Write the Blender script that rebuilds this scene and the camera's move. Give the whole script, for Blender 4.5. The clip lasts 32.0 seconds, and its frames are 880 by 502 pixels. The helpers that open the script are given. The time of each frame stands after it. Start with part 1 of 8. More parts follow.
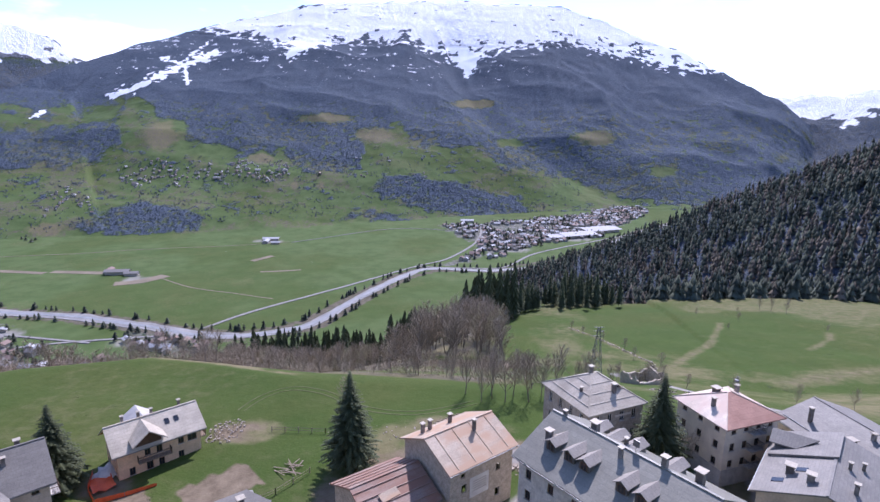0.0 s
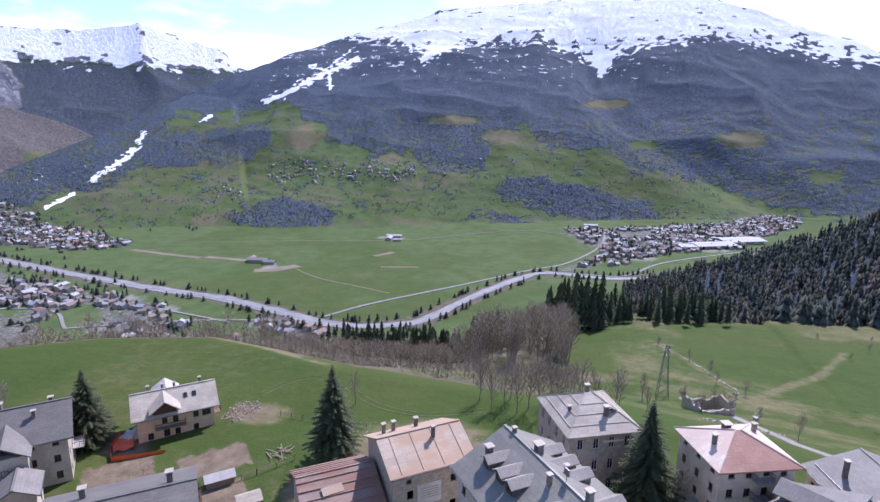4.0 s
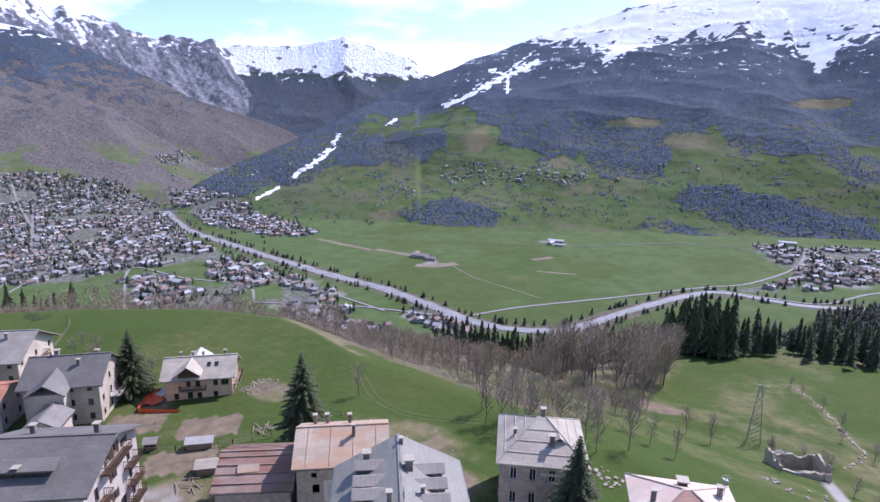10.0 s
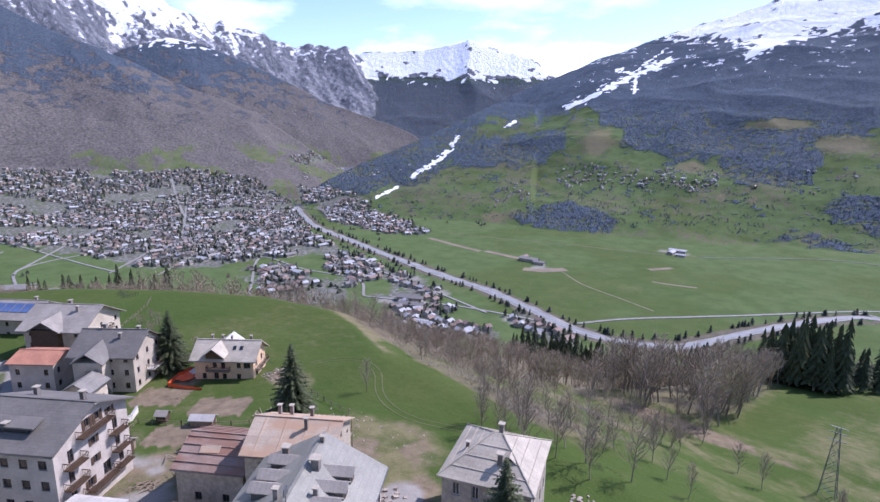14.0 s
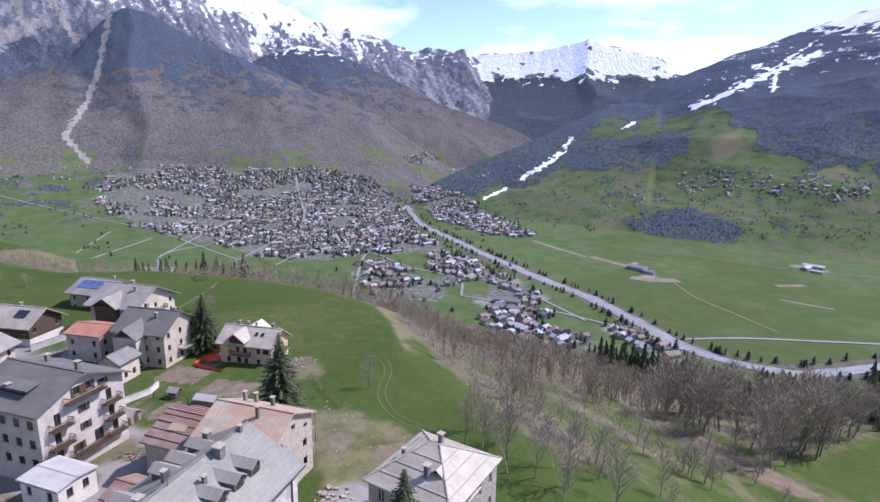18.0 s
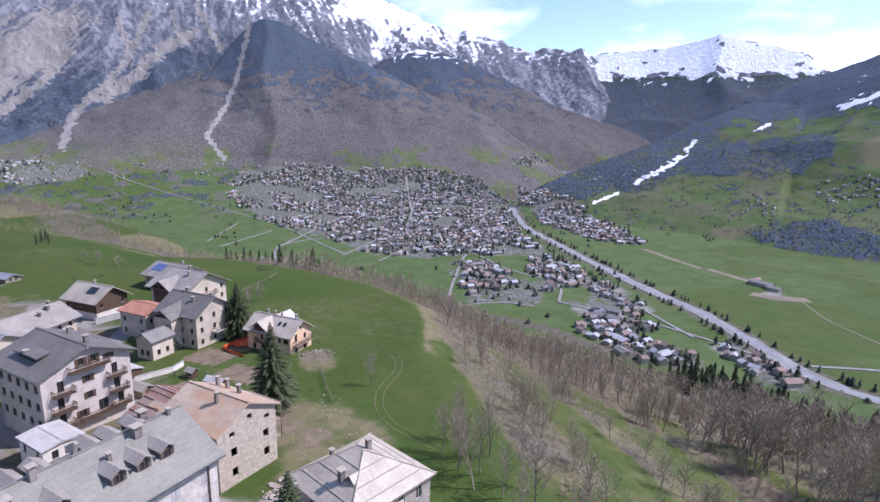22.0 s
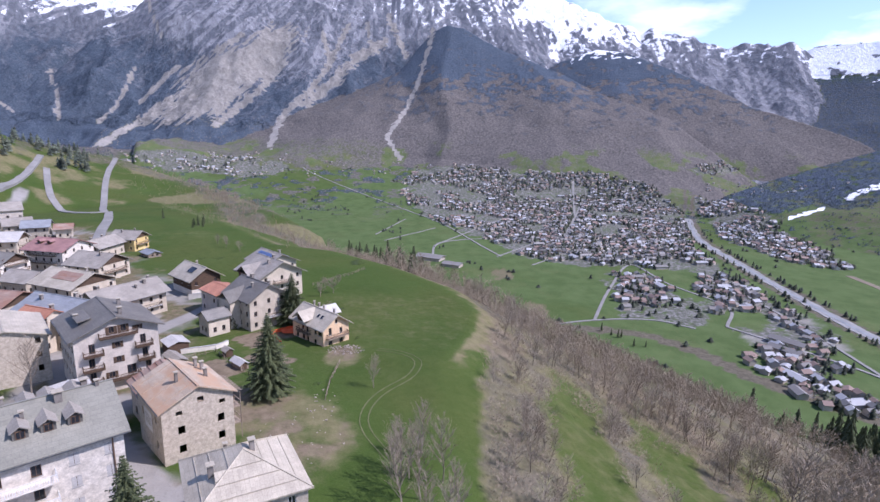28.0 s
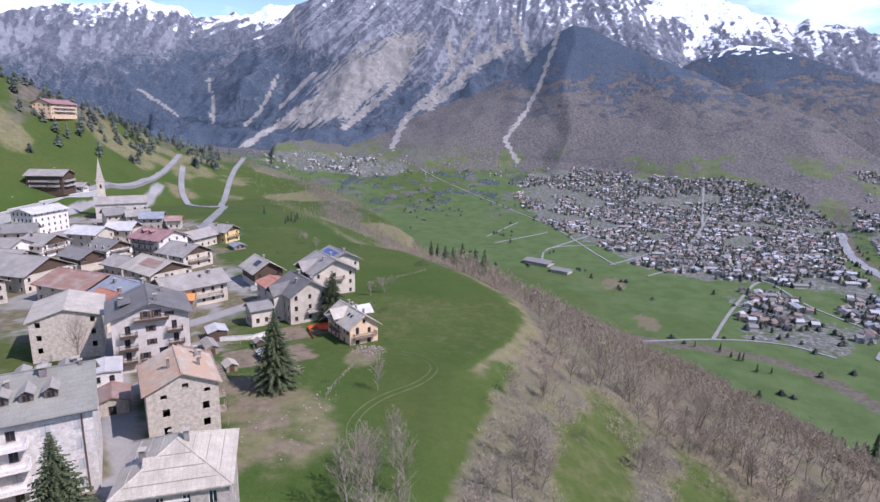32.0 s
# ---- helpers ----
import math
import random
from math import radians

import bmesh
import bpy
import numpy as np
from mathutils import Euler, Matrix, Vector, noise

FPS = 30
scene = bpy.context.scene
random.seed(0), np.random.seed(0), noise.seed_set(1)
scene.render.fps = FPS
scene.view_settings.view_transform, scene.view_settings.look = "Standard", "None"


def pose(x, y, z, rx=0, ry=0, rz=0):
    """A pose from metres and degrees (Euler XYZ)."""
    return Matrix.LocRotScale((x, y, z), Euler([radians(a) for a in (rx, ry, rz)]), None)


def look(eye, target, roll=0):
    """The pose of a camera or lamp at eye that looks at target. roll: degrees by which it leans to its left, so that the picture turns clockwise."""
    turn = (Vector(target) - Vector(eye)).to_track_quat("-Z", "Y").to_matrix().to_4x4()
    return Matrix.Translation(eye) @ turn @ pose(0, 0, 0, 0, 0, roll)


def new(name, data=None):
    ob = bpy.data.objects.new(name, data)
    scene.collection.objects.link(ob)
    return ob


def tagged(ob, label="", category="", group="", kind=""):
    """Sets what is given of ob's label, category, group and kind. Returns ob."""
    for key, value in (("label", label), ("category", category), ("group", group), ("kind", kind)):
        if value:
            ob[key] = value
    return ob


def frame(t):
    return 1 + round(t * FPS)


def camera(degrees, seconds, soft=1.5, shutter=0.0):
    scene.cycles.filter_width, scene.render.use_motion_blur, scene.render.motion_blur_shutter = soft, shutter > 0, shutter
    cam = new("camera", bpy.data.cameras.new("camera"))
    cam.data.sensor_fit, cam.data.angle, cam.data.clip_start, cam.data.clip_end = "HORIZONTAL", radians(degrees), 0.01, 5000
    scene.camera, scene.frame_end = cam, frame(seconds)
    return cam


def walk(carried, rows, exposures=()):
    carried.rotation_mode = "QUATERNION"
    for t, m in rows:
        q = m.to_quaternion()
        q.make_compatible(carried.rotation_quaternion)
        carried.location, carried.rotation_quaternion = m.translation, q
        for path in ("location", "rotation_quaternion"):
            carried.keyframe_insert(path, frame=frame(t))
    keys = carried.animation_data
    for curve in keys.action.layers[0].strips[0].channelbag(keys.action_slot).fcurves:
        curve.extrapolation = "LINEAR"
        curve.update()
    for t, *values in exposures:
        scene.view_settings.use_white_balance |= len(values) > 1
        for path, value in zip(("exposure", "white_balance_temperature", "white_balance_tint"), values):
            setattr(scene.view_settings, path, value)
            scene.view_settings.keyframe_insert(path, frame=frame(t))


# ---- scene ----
cam = camera(77.28, 32.0)
ROWS = [
    (0.0, 0.11, 0.09, -0.11, -0.00, -12.55, 1.04),
    (0.5, 2.84, 0.25, 0.02, 1.65, -12.56, 1.04),
    (1.0, 5.56, 0.54, 0.09, 3.32, -12.58, 1.02),
    (1.5, 8.28, 0.93, 0.11, 5.20, -12.59, 1.00),
    (2.0, 10.99, 1.42, 0.09, 7.07, -12.60, 0.97),
    (2.5, 13.68, 2.00, 0.05, 8.63, -12.60, 0.95),
    (3.0, 16.34, 2.66, -0.00, 10.20, -12.61, 0.92),
    (3.5, 18.99, 3.39, -0.07, 11.80, -12.61, 0.90),
    (5.5, 29.25, 7.03, -0.37, 17.76, -12.60, 0.85),
    (6.0, 31.72, 8.11, -0.44, 19.30, -12.60, 0.85),
    (6.5, 34.16, 9.25, -0.51, 20.90, -12.59, 0.85),
    (7.0, 36.55, 10.46, -0.58, 22.47, -12.59, 0.85),
    (7.5, 38.90, 11.74, -0.64, 23.95, -12.58, 0.86),
    (8.0, 41.20, 13.08, -0.70, 25.58, -12.58, 0.87),
    (8.5, 43.45, 14.49, -0.77, 27.11, -12.57, 0.87),
    (9.0, 45.65, 15.97, -0.83, 28.59, -12.57, 0.88),
    (9.5, 47.81, 17.51, -0.89, 29.99, -12.56, 0.89),
    (10.0, 49.91, 19.12, -0.96, 31.48, -12.56, 0.90),
    (10.5, 51.95, 20.80, -1.03, 33.03, -12.55, 0.90),
    (11.0, 53.94, 22.53, -1.11, 34.46, -12.55, 0.91),
    (11.5, 55.87, 24.33, -1.19, 35.96, -12.55, 0.91),
    (12.0, 57.75, 26.19, -1.28, 37.46, -12.54, 0.91),
    (12.5, 59.56, 28.10, -1.38, 39.09, -12.54, 0.91),
    (13.0, 61.32, 30.07, -1.48, 40.68, -12.54, 0.91),
    (13.5, 63.01, 32.09, -1.59, 42.32, -12.54, 0.91),
    (14.0, 64.63, 34.16, -1.70, 43.89, -12.53, 0.91),
    (14.5, 66.20, 36.28, -1.82, 45.51, -12.53, 0.91),
    (16.5, 71.80, 45.14, -2.36, 51.85, -12.53, 0.90),
    (17.0, 73.03, 47.43, -2.50, 53.12, -12.53, 0.90),
    (17.5, 74.20, 49.76, -2.64, 54.35, -12.53, 0.91),
    (18.0, 75.30, 52.10, -2.77, 55.65, -12.54, 0.91),
    (18.5, 76.33, 54.47, -2.91, 57.07, -12.54, 0.92),
    (19.0, 77.29, 56.86, -3.04, 58.65, -12.54, 0.93),
    (19.5, 78.19, 59.26, -3.16, 60.12, -12.54, 0.95),
    (20.0, 79.02, 61.68, -3.28, 61.49, -12.55, 0.97),
    (20.5, 79.79, 64.11, -3.38, 62.85, -12.55, 0.99),
    (21.0, 80.49, 66.56, -3.48, 64.32, -12.56, 1.02),
    (21.5, 81.13, 69.02, -3.57, 65.72, -12.56, 1.05),
    (22.0, 81.71, 71.49, -3.64, 67.20, -12.57, 1.08),
    (22.5, 82.22, 73.97, -3.70, 68.65, -12.57, 1.12),
    (23.0, 82.68, 76.46, -3.75, 70.19, -12.58, 1.15),
    (23.5, 83.07, 78.97, -3.78, 71.62, -12.59, 1.19),
    (24.0, 83.41, 81.49, -3.80, 73.08, -12.59, 1.22),
    (24.5, 83.68, 84.03, -3.81, 74.62, -12.60, 1.26),
    (25.0, 83.90, 86.58, -3.80, 76.04, -12.61, 1.29),
    (25.5, 84.07, 89.15, -3.78, 77.51, -12.62, 1.32),
    (27.5, 84.15, 99.60, -3.60, 83.32, -12.65, 1.41),
    (28.0, 84.02, 102.25, -3.54, 84.88, -12.66, 1.42),
    (28.5, 83.83, 104.91, -3.48, 86.36, -12.67, 1.42),
    (29.0, 83.58, 107.57, -3.41, 87.96, -12.68, 1.41),
    (29.5, 83.25, 110.24, -3.35, 89.50, -12.68, 1.40),
    (30.0, 82.85, 112.89, -3.29, 90.97, -12.69, 1.39),
    (30.5, 82.36, 115.52, -3.23, 92.54, -12.70, 1.38),
    (31.0, 81.79, 118.11, -3.19, 94.17, -12.70, 1.37),
    (31.5, 81.11, 120.65, -3.15, 95.73, -12.71, 1.36),
    (32.0, 80.33, 123.11, -3.13, 97.32, -12.71, 1.36),
]
walk(cam, [(t, pose(x, y, z, 90 + pitch, 0, yaw) @ pose(0, 0, 0, 0, 0, roll)) for t, x, y, z, yaw, pitch, roll in ROWS], [(0.0, 0.68, 5590, 29), (32.0, 0.55, 5650, 27)])

# ---- light ----
SUN_AZ, SUN_EL = 16.0, 49.0          # degrees from +y towards +x, and above the horizon
world = bpy.data.worlds.new("sky")
scene.world = world
world.use_nodes = True
wn, wl = world.node_tree.nodes, world.node_tree.links
bg = wn["Background"]
sky = wn.new("ShaderNodeTexSky")
sky.sky_type = "NISHITA"
sky.sun_disc = False
sky.sun_elevation, sky.sun_rotation = radians(SUN_EL), radians(SUN_AZ)
sky.altitude, sky.air_density, sky.dust_density, sky.ozone_density = 1500, 1.0, 1.2, 1.0
# soft clouds over the far peaks, part of the sky itself
tc = wn.new("ShaderNodeTexCoord")
mp = wn.new("ShaderNodeMapping")
mp.inputs["Scale"].default_value = (1.0, 1.0, 3.2)
cn = wn.new("ShaderNodeTexNoise")
cn.inputs["Scale"].default_value, cn.inputs["Detail"].default_value, cn.inputs["Roughness"].default_value = 3.1, 7.0, 0.55
cr = wn.new("ShaderNodeValToRGB")
cr.color_ramp.elements[0].position, cr.color_ramp.elements[1].position = 0.47, 0.63
sx = wn.new("ShaderNodeSeparateXYZ")
band = wn.new("ShaderNodeMapRange")
band.inputs["From Min"].default_value, band.inputs["From Max"].default_value = 0.34, 0.05
mul = wn.new("ShaderNodeMath")
mul.operation = "MULTIPLY"
mixc = wn.new("ShaderNodeMixRGB")
mixc.inputs[2].default_value = (8.6, 8.9, 9.4, 1)
wl.new(tc.outputs["Generated"], mp.inputs["Vector"])
wl.new(mp.outputs["Vector"], cn.inputs["Vector"])
wl.new(cn.outputs["Fac"], cr.inputs["Fac"])
wl.new(tc.outputs["Generated"], sx.inputs["Vector"])
wl.new(sx.outputs["Z"], band.inputs["Value"])
wl.new(cr.outputs["Color"], mul.inputs[0])
wl.new(band.outputs["Result"], mul.inputs[1])
wl.new(mul.outputs["Value"], mixc.inputs["Fac"])
wl.new(sky.outputs["Color"], mixc.inputs[1])
wl.new(mixc.outputs["Color"], bg.inputs["Color"])
bg.inputs["Strength"].default_value = 0.15
sun_data = bpy.data.lights.new("sun", "SUN")
sun_data.energy, sun_data.angle, sun_data.color = 3.75, radians(0.53), (1.0, 0.95, 0.875)
sun = new("sun", sun_data)
sdir = Vector((math.sin(radians(SUN_AZ)) * math.cos(radians(SUN_EL)), math.cos(radians(SUN_AZ)) * math.cos(radians(SUN_EL)), math.sin(radians(SUN_EL))))
sun.matrix_world = look(sdir * 900, (0, 0, 0))

# ---- materials ----
def material(name, base, second=None, scale=1.0, rough=0.8, bump=0.0, fine=None, metal=0.0, vary=0.0, islands=0.0, detail=4.0, spec=0.3, stretch=(1, 1, 1), contrast=(0.35, 0.65)):
    """A surface of two mixed tones with fine grain; vary shifts the brightness from object to object."""
    m = bpy.data.materials.new(name)
    m.use_nodes = True
    n, l = m.node_tree.nodes, m.node_tree.links
    b = n["Principled BSDF"]
    b.inputs["Roughness"].default_value, b.inputs["Metallic"].default_value = rough, metal
    b.inputs["Specular IOR Level"].default_value = spec
    co = n.new("ShaderNodeTexCoord")
    ma = n.new("ShaderNodeMapping")
    ma.inputs["Scale"].default_value = stretch
    l.new(co.outputs["Object"], ma.inputs["Vector"])
    second = second or tuple(c * 0.7 for c in base)
    t1 = n.new("ShaderNodeTexNoise")
    t1.inputs["Scale"].default_value, t1.inputs["Detail"].default_value = scale, detail
    l.new(ma.outputs["Vector"], t1.inputs["Vector"])
    r1 = n.new("ShaderNodeValToRGB")
    r1.color_ramp.elements[0].position, r1.color_ramp.elements[1].position = contrast
    r1.color_ramp.elements[0].color, r1.color_ramp.elements[1].color = (*second, 1), (*base, 1)
    l.new(t1.outputs["Fac"], r1.inputs["Fac"])
    t2 = n.new("ShaderNodeTexNoise")
    t2.inputs["Scale"].default_value, t2.inputs["Detail"].default_value = fine or scale * 9, 3
    l.new(ma.outputs["Vector"], t2.inputs["Vector"])
    mr = n.new("ShaderNodeMapRange")
    mr.inputs["To Min"].default_value, mr.inputs["To Max"].default_value = 0.72, 1.28
    l.new(t2.outputs["Fac"], mr.inputs["Value"])
    out = mr.outputs["Result"]
    vary = vary or islands
    if vary:
        oi = n.new("ShaderNodeObjectInfo") if not islands else n.new("ShaderNodeNewGeometry")
        mv = n.new("ShaderNodeMapRange")
        mv.inputs["To Min"].default_value, mv.inputs["To Max"].default_value = 1 - vary, 1 + vary
        l.new(oi.outputs["Random Per Island" if islands else "Random"], mv.inputs["Value"])
        mm = n.new("ShaderNodeMath")
        mm.operation = "MULTIPLY"
        l.new(out, mm.inputs[0])
        l.new(mv.outputs["Result"], mm.inputs[1])
        out = mm.outputs["Value"]
    mx = n.new("ShaderNodeVectorMath")
    mx.operation = "SCALE"
    l.new(r1.outputs["Color"], mx.inputs[0])
    l.new(out, mx.inputs["Scale"])
    l.new(mx.outputs["Vector"], b.inputs["Base Color"])
    if bump:
        bp = n.new("ShaderNodeBump")
        bp.inputs["Strength"].default_value, bp.inputs["Distance"].default_value = 0.6, bump
        l.new(t2.outputs["Fac"], bp.inputs["Height"])
        l.new(bp.outputs["Normal"], b.inputs["Normal"])
    return m

# ---- ground: one sheet from the village terrace to the peaks ----
HX, HY = 50.0, 40.0                   # middle of the ground's rings
VALLEY = -310.0


def lattice(ix, iy, seed):
    h = (ix.astype(np.int64) * 374761393 + iy.astype(np.int64) * 668265263 + seed * 974634777) & 0xFFFFFFFF
    h = ((h ^ (h >> 13)) * 1274126177) & 0xFFFFFFFF
    return ((h ^ (h >> 16)) & 0xFFFFFF) / float(0xFFFFFF)


def vnoise(x, y, seed=0):
    ix, iy = np.floor(x), np.floor(y)
    fx, fy = x - ix, y - iy
    u, v = fx * fx * fx * (fx * (fx * 6 - 15) + 10), fy * fy * fy * (fy * (fy * 6 - 15) + 10)
    a, b = lattice(ix, iy, seed), lattice(ix + 1, iy, seed)
    c, d = lattice(ix, iy + 1, seed), lattice(ix + 1, iy + 1, seed)
    return (a + (b - a) * u) * (1 - v) + (c + (d - c) * u) * v


def fbm(x, y, octaves=4, seed=0, ridged=False, gain=0.5):
    s, amp, tot = np.zeros(np.shape(x)), 1.0, 0.0
    for o in range(octaves):
        n = vnoise(x * 2 ** o + 17.3 * o, y * 2 ** o - 9.1 * o, seed + o)
        if ridged:
            n = 1 - np.abs(2 * n - 1)
        s, tot, amp = s + amp * n, tot + amp, amp * gain
    return s / tot


def sstep(a, b, x):
    t = np.clip((x - a) / (b - a), 0, 1)
    return t * t * (3 - 2 * t)


def line_distance(x, y, pts, values=None):
    """Distance to a broken line, and values carried along it at the nearest place."""
    best = np.full(np.shape(x), 1e9)
    val = None if values is None else np.zeros((len(values[0]),) + np.shape(x))
    side = np.zeros(np.shape(x))
    for k in range(len(pts) - 1):
        (ax, ay), (bx, by) = pts[k], pts[k + 1]
        dx, dy = bx - ax, by - ay
        t = np.clip(((x - ax) * dx + (y - ay) * dy) / (dx * dx + dy * dy), 0, 1)
        d = np.hypot(x - ax - t * dx, y - ay - t * dy)
        m = d < best
        best = np.where(m, d, best)
        side = np.where(m, np.sign((x - ax) * dy - (y - ay) * dx), side)
        if values is not None:
            for q in range(len(values[0])):
                val[q] = np.where(m, values[k][q] * (1 - t) + values[k + 1][q] * t, val[q])
    return best, side, val


def area_distance(x, y, pts):
    """Signed distance to the edge of a polygon, positive inside."""
    loop = list(pts) + [pts[0]]
    d = line_distance(x, y, loop)[0]
    odd = np.zeros(np.shape(x), bool)
    for (ax, ay), (bx, by) in zip(loop[:-1], loop[1:]):
        if ay != by:
            odd ^= ((ay > y) != (by > y)) & (x < (bx - ax) * (y - ay) / (by - ay) + ax)
    return np.where(odd, d, -d)


# rim of the village terrace, beyond which the hillside falls to the valley: x, y, height, first slope, its length, second slope, its length
RIM = [(900, -150, -40, .2, 60, .2, 160), (400, 30, -46, .26, 60, .15, 190), (200, 78, -50, .33, 70, .145, 190), (90, 92, -54, .38, 62, .155, 195), (40, 104, -55, .39, 62, .17, 190),
       (0, 109, -54.6, .40, 62, .21, 190), (-30, 112, -54.8, .44, 58, .25, 180), (-55, 122, -56.5, .62, 40, .36, 170), (-72, 126, -57, .66, 40, .42, 140), (-99, 118, -57, .66, 40, .5, 120),
       (-125, 100, -57, .6, 50, .5, 120), (-152, 74, -57, .5, 60, .5, 120), (-170, 45, -58, .45, 60, .45, 120), (-235, 5, -60, .4, 60, .45, 120),
       (-330, -60, -66, .4, 60, .45, 120), (-480, -150, -76, .4, 60, .45, 120), (-680, -245, -88, .4, 60, .45, 120), (-1100, -450, -140, .4, 60, .45, 120)]


def terrace(x, y):
    d, side, v = line_distance(x, y, [p[:2] for p in RIM], [p[2:] for p in RIM])
    s = d * side                      # outward positive
    z0, s1, l1, s2, l2 = v
    out = np.clip(s, 0, None)
    a, b, c = np.minimum(out, l1), np.clip(out - l1, 0, l2), np.clip(out - l1 - l2, 0, None)
    rounded = a * a / (a + 7.0) * 1.05
    level = np.interp(x, [-400, -200, -90, -50, -13, 10, 60, 200], [-62, -57, -56.4, -55.8, -53.8, -52.0, -51.6, -48])
    inside = z0 + (level - z0) * sstep(0, 30, -s) * sstep(-320, -210, x)
    z = np.where(s < 0, inside, z0 - s1 * rounded - s2 * b - 0.62 * c)
    return z, s


# mountains: azimuth (left positive), elevation of the crest, its distance, distance of the foot, height of the foot
def crest(az, rows):
    a = np.array(sorted(rows))
    return [np.interp(az, a[:, 0], a[:, k]) for k in range(1, a.shape[1])]


